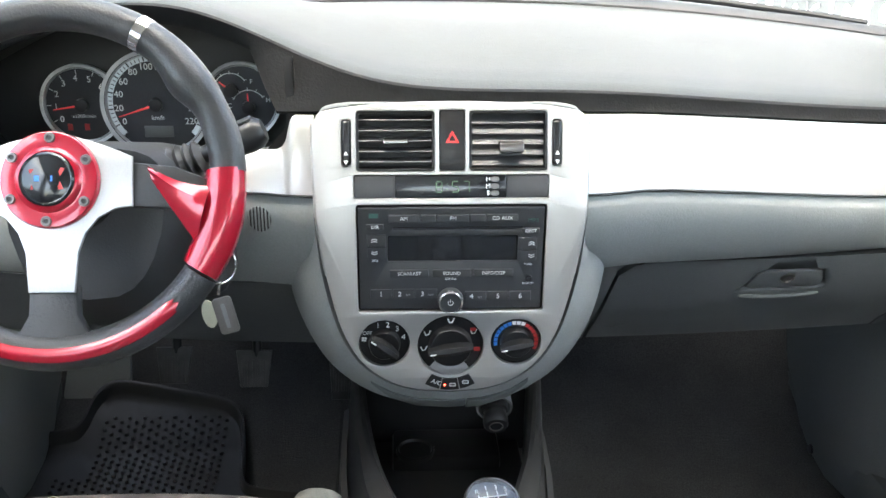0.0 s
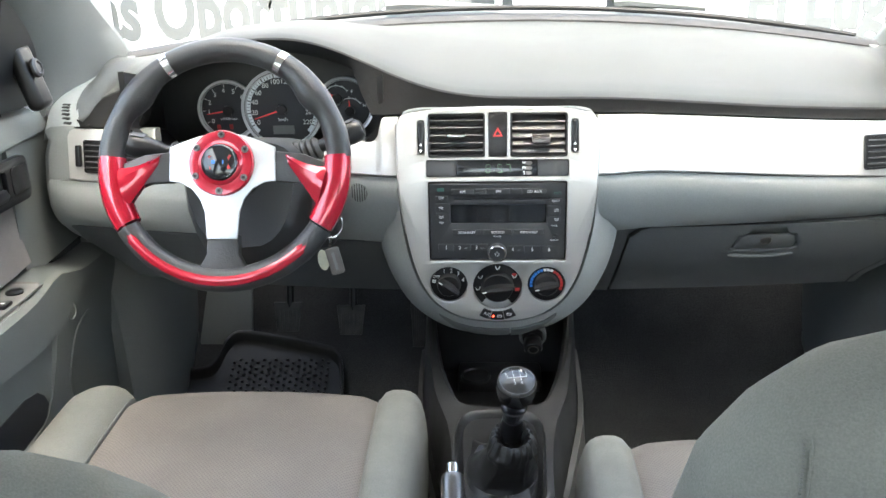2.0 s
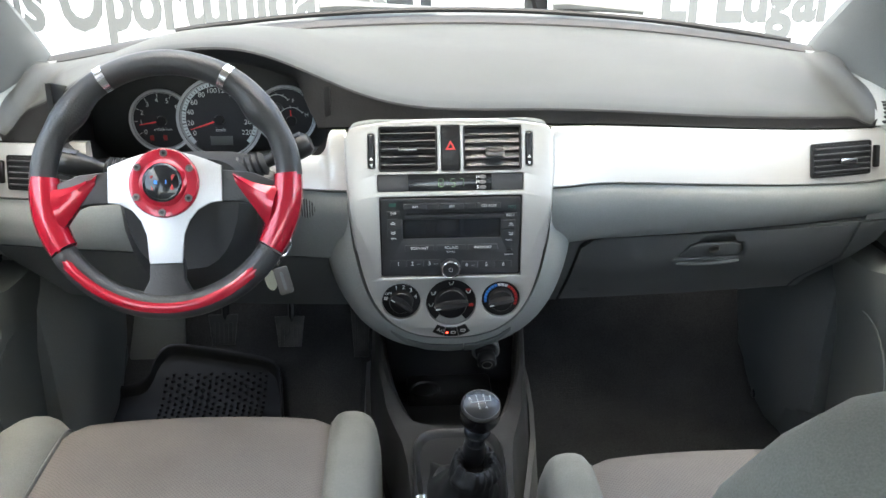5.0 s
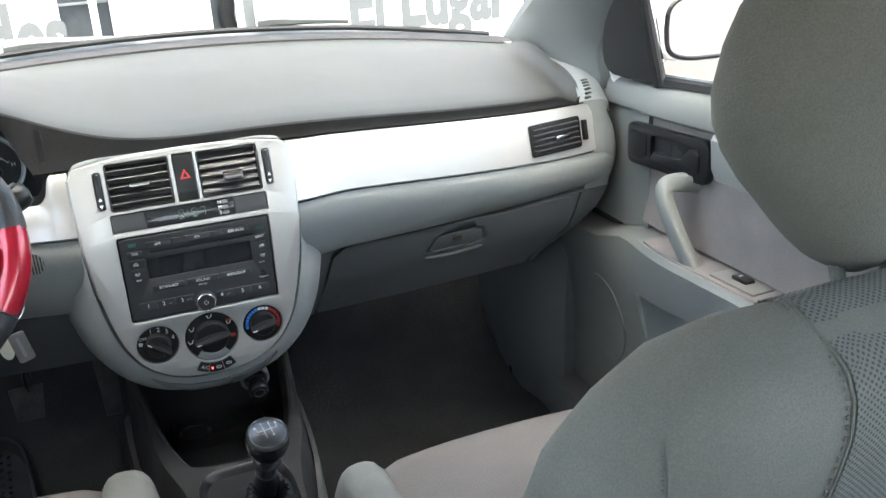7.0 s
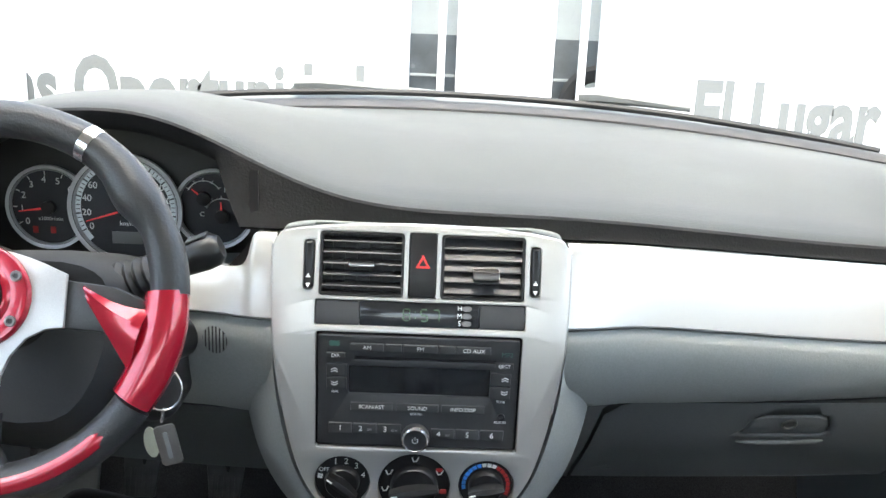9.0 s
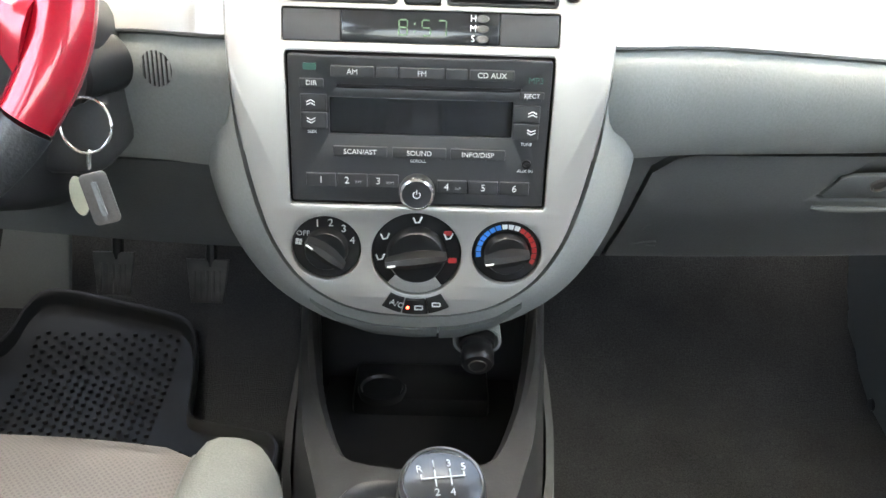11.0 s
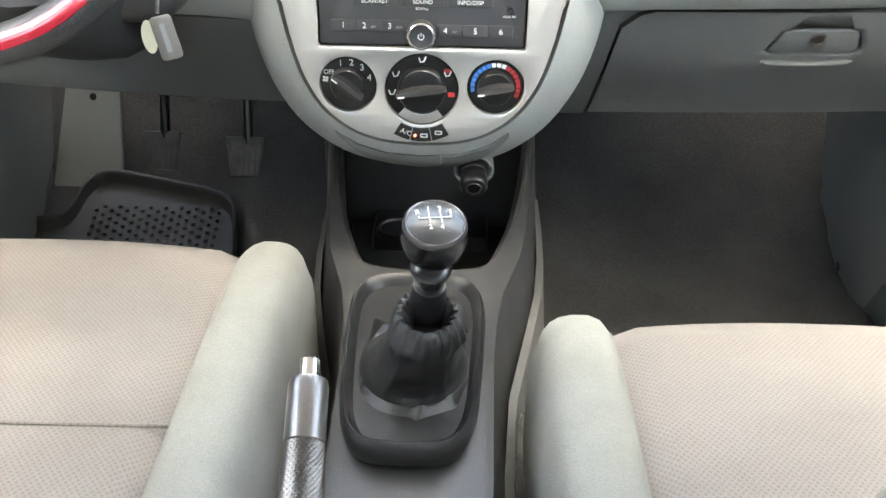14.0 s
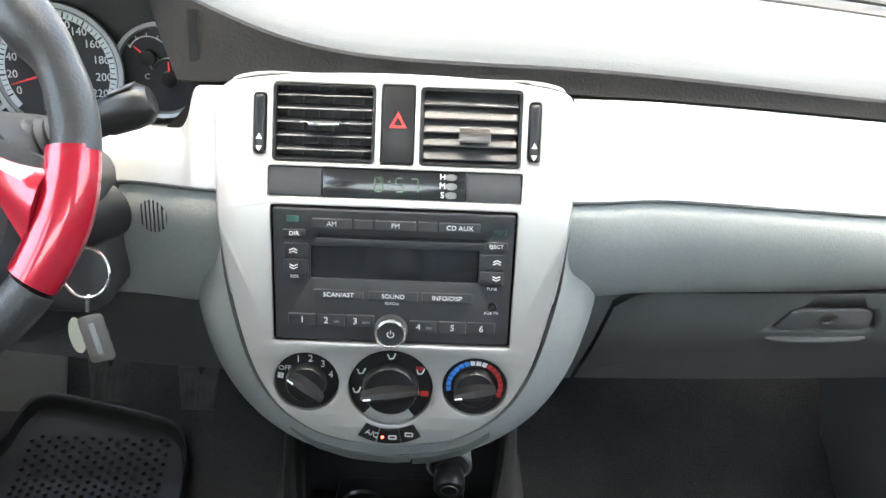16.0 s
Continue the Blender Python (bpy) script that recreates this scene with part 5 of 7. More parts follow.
    part("link", tube([(-0.226, -0.036, 0.548), (-0.227, -0.037, 0.541), (-0.228, -0.036, 0.534)], 0.0018, 8), M_CHROME, k)
    tag = plate([rrect(-0.0095, -0.0195, 0.0095, 0.0195, 0.004)], 0.0028, Matrix.Translation((-0.2215, -0.04, 0.5135)) @ FACE @ Matrix.Rotation(radians(12), 4, "Z") @ Matrix.Rotation(radians(10), 4, "Y"), 0.0008)
    t = part("metal_tag", tag, M_TAG, k, "worn metal tag")
    part("engraving", plate([rrect(-0.002, -0.013, 0.002, 0.013, 0.001)], 0.0004, Matrix.Translation((-0.2215, -0.0418, 0.5135)) @ FACE @ Matrix.Rotation(radians(12), 4, "Z") @ Matrix.Rotation(radians(10), 4, "Y"), 0), M_GREY_INK, t, smooth=False)
    part("round_token", lathe([(0, 0), (0.0115, 0), (0.012, 0.0006), (0.0115, 0.0014), (0, 0.0014)], Matrix.Translation((-0.2385, -0.032, 0.5115)) @ FACE @ Matrix.Rotation(radians(-35), 4, "Y") @ Matrix.Diagonal((0.9, 1.25, 1, 1)), 24), M_PALE, k, "pale round token")


# ---- lower centre: ashtray, lighter, floor console ----
def lower_stack():
    a = thing("ashtray_unit", "grey ashtray drawer with cigarette lighter socket below the heater dials", "ashtray", at=(0, 0.03, 0.33))
    def foot(x):
        return curve_at([(0.0, 0.4045), (0.035, 0.4075), (0.064, 0.417), (0.09, 0.437)], abs(x))

    def lip(x0, x1, name, material, proud, label=""):
        """a crescent that follows the bowl of the stack body."""
        rings = []
        n = 15
        for i in range(n):
            x = lerp(x0, x1, i / (n - 1))
            deep = 0.021 + 0.0265 * math.sqrt(max(0.0, 1 - (x / 0.086) ** 2))
            row = []
            for k in range(7):
                off = lerp(0.018, deep, k / 6)
                y = curve_at([(0.01, 0.003), (0.018, 0.009), (0.027, 0.018), (0.036, 0.03), (0.045, 0.046), (0.052, 0.07)], off)
                row.append((x, y - proud - 0.004 * math.sin(math.pi * k / 6), foot(x) - off))
            rings.append(row + [(x, row[-1][1] + 0.02, row[-1][2] + 0.004), (x, row[0][1] + 0.02, row[0][2] + 0.002)])
        return part(name, loft(rings), material, a, label)
    # The drawer's darker grey stands in for the shade of a recess.
    lip(-0.084, 0.0175, "ashtray_drawer", M_KICK, 0.003, "grey ashtray drawer")
    h = lip(0.0195, 0.084, "lighter_housing", M_TRIM, 0.006, "pale grey lighter housing")
    m = Matrix.Translation((0.052, 0.036, 0.364)) @ FACE @ Matrix.Rotation(radians(20), 4, "X")
    part("socket_rim", lathe([(0.0195, -0.01), (0.0205, 0.004), (0.0205, 0.006), (0.018, 0.006), (0.017, -0.004), (0, -0.004)], m, 32), M_FASCIA, a)
    li = part("lighter", lathe([(0.0155, -0.004), (0.0155, 0.006), (0.0145, 0.01), (0.0125, 0.011), (0.0125, 0.016), (0.0138, 0.018), (0.0138, 0.028), (0.012, 0.031), (0.008, 0.0315), (0.0075, 0.030), (0, 0.030)], m, 28), M_BLACK, a, "black cigarette lighter plug")
    part("cap_ring", lathe([(0.0082, 0.0308), (0.0078, 0.0322), (0.0068, 0.0322), (0.0068, 0.0305)], m, 24), M_GUN, li)


def console_half(y):
    """half width of the console's top at y."""
    return curve_at([(-0.38, 0.062), (-0.3, 0.064), (-0.15, 0.068), (-0.08, 0.078), (0.0, 0.1), (0.08, 0.11), (0.16, 0.117), (0.25, 0.119)], y)


def floor_console():
    c = thing("floor_console", "black plastic floor console with open bin and grey rear section", "floor console", at=(0, -0.1, 0.1))
    # wings beside the open bin, rising to the centre stack
    def top_z(y):
        return curve_at([(-0.38, 0.268), (-0.3, 0.279), (-0.1, 0.29), (-0.02, 0.292), (0.06, 0.302), (0.11, 0.318), (0.16, 0.35), (0.22, 0.39)], y)
    for s in (-1, 1):
        rings = []
        for y in (-0.352, -0.33, -0.28, -0.23, -0.18, -0.13, -0.1, -0.08, -0.065, -0.0515, -0.05, -0.047, -0.042, -0.035, -0.025, -0.01, 0.01, 0.03, 0.055, 0.08, 0.11, 0.14, 0.17, 0.195, 0.22):
            w, z = console_half(y), top_z(y)
            ix = curve_at([(-0.0512, 0.0), (-0.05, 0.012), (-0.047, 0.033), (-0.042, 0.048), (-0.035, 0.057), (-0.02, 0.065), (0.0, 0.072), (0.03, 0.081), (0.064, 0.0885), (0.1, 0.095), (0.15, 0.103), (0.22, 0.108)], y)
            rings.append([(0.005 + s * ix, y, 0.2 if ix else z - 0.02), (0.005 + s * ix, y, z - 0.007), (0.005 + s * (ix + (0.006 if ix else 0)), y, z), (0.005 + s * (w - lerp(0.014, 0.006, smooth(y / 0.1))), y, z + 0.0005), (0.005 + s * (w - 0.0015), y, z - 0.005), (0.005 + s * (w + 0.002), y, z - 0.02), (0.005 + s * (w + 0.014), y, 0.16), (0.005 + s * (w + 0.006), y, 0.1), (0.005 + s * ix, y, 0.1)])
        part("console_shell", loft(rings), M_CONSOLE, c, "black grained console shell")
    part("bin_floor", box((0.005, 0.1, 0.2), (0.2, 0.26, 0.012), 0.004), M_BLACK_MATT, c, "rubber-lined bin floor")
    part("bin_back", box((0.005, 0.215, 0.29), (0.22, 0.012, 0.2), 0.004), M_BLACK_MATT, c)
    part("bin_step", box((0.005, 0.175, 0.212), (0.14, 0.07, 0.03), 0.008), M_BLACK, c, "raised tray step")
    part("bin_well", lathe([(0.0, 0.0), (0.02, 0.0), (0.022, 0.003), (0.024, 0.003), (0.025, 0.0), (0.025, -0.004), (0, -0.004)], Matrix.Translation((-0.035, 0.155, 0.2275)), 28), M_BLACK, c, "round recess in the bin")
    # lower side panels, charcoal on the right and black on the left
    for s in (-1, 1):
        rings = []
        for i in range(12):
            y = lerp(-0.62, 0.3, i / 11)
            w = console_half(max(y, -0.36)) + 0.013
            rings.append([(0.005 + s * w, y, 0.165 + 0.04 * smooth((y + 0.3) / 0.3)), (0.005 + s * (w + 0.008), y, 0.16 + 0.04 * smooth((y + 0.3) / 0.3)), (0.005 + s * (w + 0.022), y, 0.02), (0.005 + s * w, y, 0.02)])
        part("side_panel", loft(rings), M_SIDE if s > 0 else M_BLACK, c, "dark lower side panel")
    # grey rear section with cup holder
    rings = []
    for y, w, z in ((-0.346, 0.063, 0.258), (-0.354, 0.067, 0.264), (-0.5, 0.07, 0.262), (-0.62, 0.072, 0.258), (-0.95, 0.076, 0.26), (-0.96, 0.072, 0.25)):
        rings.append([(0.007 - w - 0.012, y, 0.06), (0.007 - w, y, z - 0.008), (0.007 - w + 0.008, y, z), (0.007 + w - 0.008, y, z), (0.007 + w, y, z - 0.008), (0.007 + w + 0.012, y, 0.06)])
    r = part("rear_section", loft(rings), M_DOOR, c, "pale grey rear console section")
    part("cup_holder", lathe([(0.043, 0.0), (0.043, 0.004), (0.040, 0.006), (0.037, 0.004), (0.036, 0.001), (0, 0.001)], Matrix.Translation((0.016, -0.43, 0.2615)) , 40), M_TRIM, r, "round cup holder")
    part("cup_well", lathe([(0.0365, 0.0), (0.0365, 0.002), (0.0, 0.002)], Matrix.Translation((0.016, -0.43, 0.2625)), 32), M_BLACK_MATT, r)


def gear_lever():
    g = thing("gear_lever", "black and silver gear knob on a creased black leather boot", "gear lever", at=(0.012, -0.2, 0.3))
    # boot frame: rounded tub of padded leather, narrower to the rear
    def outline(k, z, dy=0.0):
        pts = []
        for i in range(40):
            a = 2 * math.pi * i / 40
            ca, sa = math.cos(a), math.sin(a)
            x = abs(ca) ** 0.45 * (1 if ca > 0 else -1)
            y = abs(sa) ** 0.5 * (1 if sa > 0 else -1)
            half = lerp(0.05, 0.0635, (y + 1) / 2)
            pts.append(Vector((0.002 + x * half * k, -0.2 + dy + y * 0.12 * (0.5 + 0.5 * k), z)))
        return pts
    rings = [outline(1.0, 0.284), outline(1.03, 0.29), outline(1.03, 0.297), outline(1.01, 0.3025), outline(0.975, 0.3055), outline(0.935, 0.3045), outline(0.89, 0.3005), outline(0.84, 0.295), outline(0.79, 0.289), outline(0.74, 0.28)]
    part("boot_rim", loft(rings), M_BOOT, g, "padded black leather boot surround")
    # loose leather sunk inside the frame, rising to a sock whose puffed mouth is gathered round the shaft
    neck = Vector((0.0155, -0.246, 0.362))
    foot = Vector((0.004, -0.217, 0.3015))
    base = outline(0.845, 0.2955)
    ridges = (((0.012, -0.275), (-0.004, -0.31), 0.004, 0.003), ((-0.05, -0.095), (-0.02, -0.185), 0.007, 0.005), ((0.052, -0.095), (0.028, -0.185), 0.007, 0.005), ((-0.045, -0.25), (-0.02, -0.24), 0.004, 0.005), ((0.05, -0.28), (0.03, -0.255), 0.004, 0.005))

    def ridge(x, y):
        """height of the folds that run over the loose leather."""
        z = 0.0
        for (ax_, ay), (bx, by), hi, wd in ridges:
            L = math.hypot(bx - ax_, by - ay)
            ux, uy = (bx - ax_) / L, (by - ay) / L
            t = min(max((x - ax_) * ux + (y - ay) * uy, 0), L)
            off = math.hypot(x - ax_ - ux * t, y - ay - uy * t)
            z += 0.75 * hi * math.exp(-(off / (1.5 * wd)) ** 2)
        return z

    N = 160
    spokes = [2 * math.pi * i / N for i in range(N)]
    rings = []
    for j in range(22):
        u = j / 22
        row = []
        for i, a in enumerate(spokes):
            b0 = base[int(i * 40 / N)].lerp(base[(int(i * 40 / N) + 1) % 40], i * 40 / N % 1)
            p = b0.lerp(foot + Vector((0.044 * math.cos(a), 0.056 * math.sin(a), 0)), u)
            p.z = 0.2965 - 0.007 * math.sin(math.pi * u) + 0.006 * u * u + ridge(p.x, p.y) * smooth(u * 4) + 0.0012 * math.sin(4 * a + 6 * u) * math.sin(math.pi * u)
            row.append(p)
        rings.append(row)
    for j in range(25):
        u = j / 24
        c = foot.lerp(neck, u)
        c.y -= 0.006 * math.sin(math.pi * u)
        rx = curve_at([(0, 0.044), (0.1, 0.039), (0.3, 0.0335), (0.6, 0.029), (0.9, 0.0275), (1, 0.0272)], u)
        ry = curve_at([(0, 0.056), (0.1, 0.05), (0.35, 0.041), (0.7, 0.034), (0.9, 0.0325), (1, 0.0315)], u)
        row = []
        for a in spokes:
            fold = math.sin(2 * a + 0.6 + 2.2 * u) + 0.8 * math.sin(5 * a - 3 * u + 0.8) + 0.3 * math.sin(9 * a + 4 * u)
            corner = math.exp(-((a - 4.15) / 0.09) ** 2) + math.exp(-((a - 5.35) / 0.07) ** 2)
            pleat = math.sin(17 * a + 2.2 * math.sin(2 * a + 1)) * smooth((u - 0.6) / 0.35)
            k = 1 + 0.035 * fold * math.sin(math.pi * min(1, u * 1.2 + 0.1)) + 0.055 * corner * math.sin(math.pi * min(1, u * 1.3)) + 0.035 * pleat
            puff = 0.0045 * math.exp(-((u - 0.86) / 0.1) ** 2) * (0.5 + 0.5 * math.sin(3 * a + 2.1))
            row.append(Vector((c.x + (rx * k + puff) * math.cos(a), c.y + (ry * k + puff) * math.sin(a), c.z + 0.004 * math.sin(a) * u)))
        rings.append(row)
    for q, dz, amp in ((0.96, 0.004, 0.05), (0.88, 0.0075, 0.065), (0.78, 0.009, 0.08), (0.68, 0.0075, 0.1), (0.6, 0.003, 0.12), (0.56, -0.004, 0.13), (0.5, -0.012, 0.1)):
        row = []
        for a in spokes:
            pleat = math.sin(17 * a + 2.2 * math.sin(2 * a + 1))
            k = q * (1 + amp * pleat)
            row.append(Vector((neck.x + 0.0272 * k * math.cos(a), neck.y + 0.0315 * k * math.sin(a), neck.z + dz + 0.0018 * pleat * (1 - q) * 2 + 0.004 * math.sin(a))))
        rings.append(row)
    part("boot", loft(rings), M_BOOT, g, "creased black leather gear boot gathered at its mouth")
    ax = (Vector((0.0195, -0.257, 0.44)) - Vector((0.0125, -0.215, 0.33))).normalized()
    m = Matrix.Translation((0.0195, -0.257, 0.44)) @ ax.to_track_quat("Z", "Y").to_matrix().to_4x4()
    part("shaft", lathe([(0.0, -0.125), (0.0125, -0.125), (0.014, -0.075), (0.0125, -0.055), (0.0, -0.055)], m, 24), M_BLACK, g, "black ribbed shaft sleeve")
    part("collar", lathe([(0.0, -0.056), (0.0105, -0.056), (0.0108, -0.051), (0.0152, -0.037), (0.0158, -0.0345), (0.015, -0.033), (0.0118, -0.036), (0.0, -0.036)], m, 32), M_DARKMETAL, g, "flared dark metal collar")
    k = part("knob", lathe([(0.0, -0.037), (0.0088, -0.037), (0.0094, -0.032), (0.0125, -0.026), (0.0178, -0.0175), (0.0222, -0.009), (0.0238, -0.001), (0.0236, 0.006), (0.0222, 0.0115), (0.0, 0.0115)], m, 40), M_KNOB, g, "black gear knob")
    cap = part("knob_cap", lathe([(0.0222, 0.0095), (0.0222, 0.0125), (0.0205, 0.015), (0.0195, 0.0155), (0.012, 0.0185), (0.0, 0.0195)], m, 40), M_CAP, g, "domed dark satin knob cap")
    part("cap_ring", lathe([(0.0224, 0.0105), (0.0229, 0.012), (0.0224, 0.0142), (0.021, 0.0158), (0.0203, 0.0152), (0.0212, 0.0125)], m, 40), M_GUN, cap, "satin silver ring round the cap")
    def on_cap(x, y):
        r = math.hypot(x, y)
        return m @ Matrix.Translation((x, y, curve_at([(0, 0.0195), (0.012, 0.0186), (0.0195, 0.0158)], r) + 0.0007))
    for s, x, y in (("R", -0.0118, 0.0068), ("1", -0.0042, 0.0088), ("3", 0.0038, 0.0085), ("5", 0.0112, 0.0062), ("2", -0.0042, -0.0075), ("4", 0.0038, -0.008)):
        part("numeral", letters(s, 0.0058, on_cap(x, y)), M_CAP_INK, cap, smooth=False)
    gate = []
    for x in (-0.0042, 0.0038):
        gate.append(box((x, 0.0005, 0.0199), (0.0007, 0.0095, 0.0006), 0))
    gate.append(box((-0.0002, 0.0005, 0.0199), (0.0225, 0.0007, 0.0006), 0))
    gate.append(box((-0.0113, 0.002, 0.0192), (0.0007, 0.003, 0.0006), 0))
    gate.append(box((0.011, 0.002, 0.0192), (0.0007, 0.003, 0.0006), 0))
    bm = join(*gate)
    bmesh.ops.transform(bm, matrix=m, verts=bm.verts)
    part("gate_pattern", bm, M_CAP_INK, cap, smooth=False)


def handbrake():
    tip, tail = Vector((-0.0505, -0.385, 0.416)), Vector((-0.0465, -0.487, 0.359))
    h = thing("handbrake", "knurled gunmetal handbrake lever with polished release button", "handbrake", at=tail)
    d = (tip - tail).normalized()
    L = (tip - tail).length
    m = Matrix.Translation(tail) @ d.to_track_quat("Z", "Y").to_matrix().to_4x4()
    part("release_button", lathe([(0.0, L - 0.03), (0.0062, L - 0.03), (0.0062, L + 0.006), (0.005, L + 0.0075), (0, L + 0.0075)], m, 24), M_CHROME, h, "polished release button")
    part("end_collar", lathe([(0.0108, L - 0.046), (0.0122, L - 0.045), (0.0122, L - 0.011), (0.0112, L - 0.007), (0.0066, L - 0.0065), (0.0066, L - 0.02)], m, 32), M_GUN, h, "smooth gunmetal end collar")
    # knurled grip: diamond relief
    n, rows = 92, 84
    rings = []
    for j in range(rows + 1):
        z = lerp(0.0, L - 0.046, j / rows)
        row = []
        for i in range(n):
            r = 0.0112 + 0.0009 * math.sin(math.pi * min(1, (1 - j / rows) * 1.15) * 0.9)
            r += 0.0011 * (1 - max(abs((i + j) % 4 - 2), abs((i - j) % 4 - 2)) / 2)
            row.append(m @ Vector((r * math.cos(2 * math.pi * i / n), r * math.sin(2 * math.pi * i / n), z)))
        rings.append(row)
    part("grip", loft(rings), M_GUN, h, "knurled metal grip", smooth=False)
    part("boot", lathe([(0.0, -0.12), (0.036, -0.12), (0.034, -0.08), (0.024, -0.045), (0.024, -0.03), (0.0175, -0.012), (0.0178, -0.002), (0.0165, 0.003), (0.0135, 0.0045), (0.0, 0.0045)], m, 24), M_BOOT, h, "gathered black leather boot")
    for i in range(18):
        a = 2 * math.pi * i / 18
        part("stitch", tube([m @ Vector((0.0181 * math.cos(a + q), 0.0181 * math.sin(a + q), -0.004)) for q in (0, 0.11, 0.22)], 0.0005, 5), M_GREY_INK, h, "pale stitch")


# ---- footwell ----
def pedals():
    for name, x, y, w, label in (("clutch_pedal", -0.424, 0.50, 0.058, "worn metal clutch pedal with ribbed pad"), ("brake_pedal", -0.292, 0.485, 0.058, "worn metal brake pedal with ribbed pad"), ("accelerator_pedal", -0.155, 0.52, 0.042, "narrow black accelerator pedal")):
        p = thing(name, label, "pedal", "pedals", at=(x, y, 0.17))
        m = Matrix.Translation((x, y, 0.172 if w > 0.05 else 0.16)) @ FACE @ Matrix.Rotation(radians(-22), 4, "X")
        hh = 0.03 if w > 0.05 else 0.06
        pad = part("pad", plate([[(-w / 2, hh), (w / 2, hh), (w / 2 - 0.007, -hh), (-w / 2 + 0.007, -hh)]], 0.01, m, 0.003), M_PEDAL, p, "worn ribbed pad")
        for k in range(5):
            bm = box((-w / 2 + 0.012 + k * (w - 0.024) / 4, -0.006, 0.0045), (0.004, hh * 1.35, 0.004), 0.001)
            bmesh.ops.transform(bm, matrix=m, verts=bm.verts)
            part("rib", bm, M_PEDAL, pad)
        part("arm", tube([(x + 0.004, y + 0.01, 0.19), (x + 0.006, y + 0.03, 0.26), (x + 0.01, y + 0.1, 0.42)], 0.008, 10), M_BLACK, p)
    f = thing("footrest", "worn grey footrest panel beside the clutch", "footrest", at=(-0.57, 0.62, 0.1))
    m = Matrix.Translation((-0.572, 0.6, 0.13)) @ FACE @ Matrix.Rotation(radians(-25), 4, "X")
    part("footrest_pad", plate([[(-0.045, 0.12), (0.045, 0.12), (0.05, -0.13), (-0.075, -0.13)]], 0.015, m, 0.004), M_DOOR_PALE, f, "worn grey plastic pad")
    part("screw", lathe([(0, 0), (0.006, 0), (0.005, 0.002), (0, 0.002)], m @ Matrix.Translation((0.0, 0.085, 0.008)), 14), M_BLACK, f)


def floor_mat():
    t = thing("floor_mat", "black rubber tray mat with raised rim and studded surface", "floor mat", at=(-0.45, 0.3, 0.01))
    # outline with the notch for the footrest
    out = [(-0.17, 0.05), (-0.168, 0.27), (-0.175, 0.318), (-0.2, 0.335), (-0.275, 0.352), (-0.298, 0.372), (-0.308, 0.43), (-0.318, 0.50), (-0.335, 0.53), (-0.37, 0.545), (-0.45, 0.562), (-0.53, 0.577), (-0.562, 0.572), (-0.578, 0.55), (-0.586, 0.515), (-0.598, 0.494), (-0.618, 0.487), (-0.648, 0.48), (-0.655, 0.46), (-0.65, 0.4), (-0.642, 0.2), (-0.642, 0.05)]
    def h(x, y):
        return 0.008 + curve_at([(0.0, 0.0), (0.2, 0.0), (0.45, 0.02), (0.62, 0.1)], y)
    pts = spline([Vector((a, b, 0)) for a, b in out + [out[0]]], 90)[:-1]
    cx, cy = -0.44, 0.27
    rings = []
    for k, z in ((1.0, -0.006), (1.0, 0.013), (0.994, 0.0175), (0.984, 0.0185), (0.972, 0.0175), (0.965, 0.013), (0.96, 0.004), (0.95, 0.0005), *[(0.9 - 0.05 * j, 0.0) for j in range(18)]):
        rings.append([(cx + (p.x - cx) * k, cy + (p.y - cy) * k, h(0, cy + (p.y - cy) * k) + z) for p in pts])
    part("tray", loft(rings), M_MAT, t, "black rubber tray")
    bm = bmesh.new()
    for i in range(33):
        for j in range(30):
            x, y = -0.6 + 0.0125 * i, 0.12 + 0.0145 * j + (0.007 if i % 2 else 0)
            if y > (0.4 if x < -0.56 else 0.525 if x < -0.345 else 0.31):
                continue
            bmesh.ops.create_cone(bm, cap_ends=True, segments=6, radius1=0.0036, radius2=0.0024, depth=0.004, matrix=Matrix.Translation((x, y, h(x, y) + 0.003)))
    part("studs", bm, M_MAT, t, "rows of small rubber studs", kind="stuff")


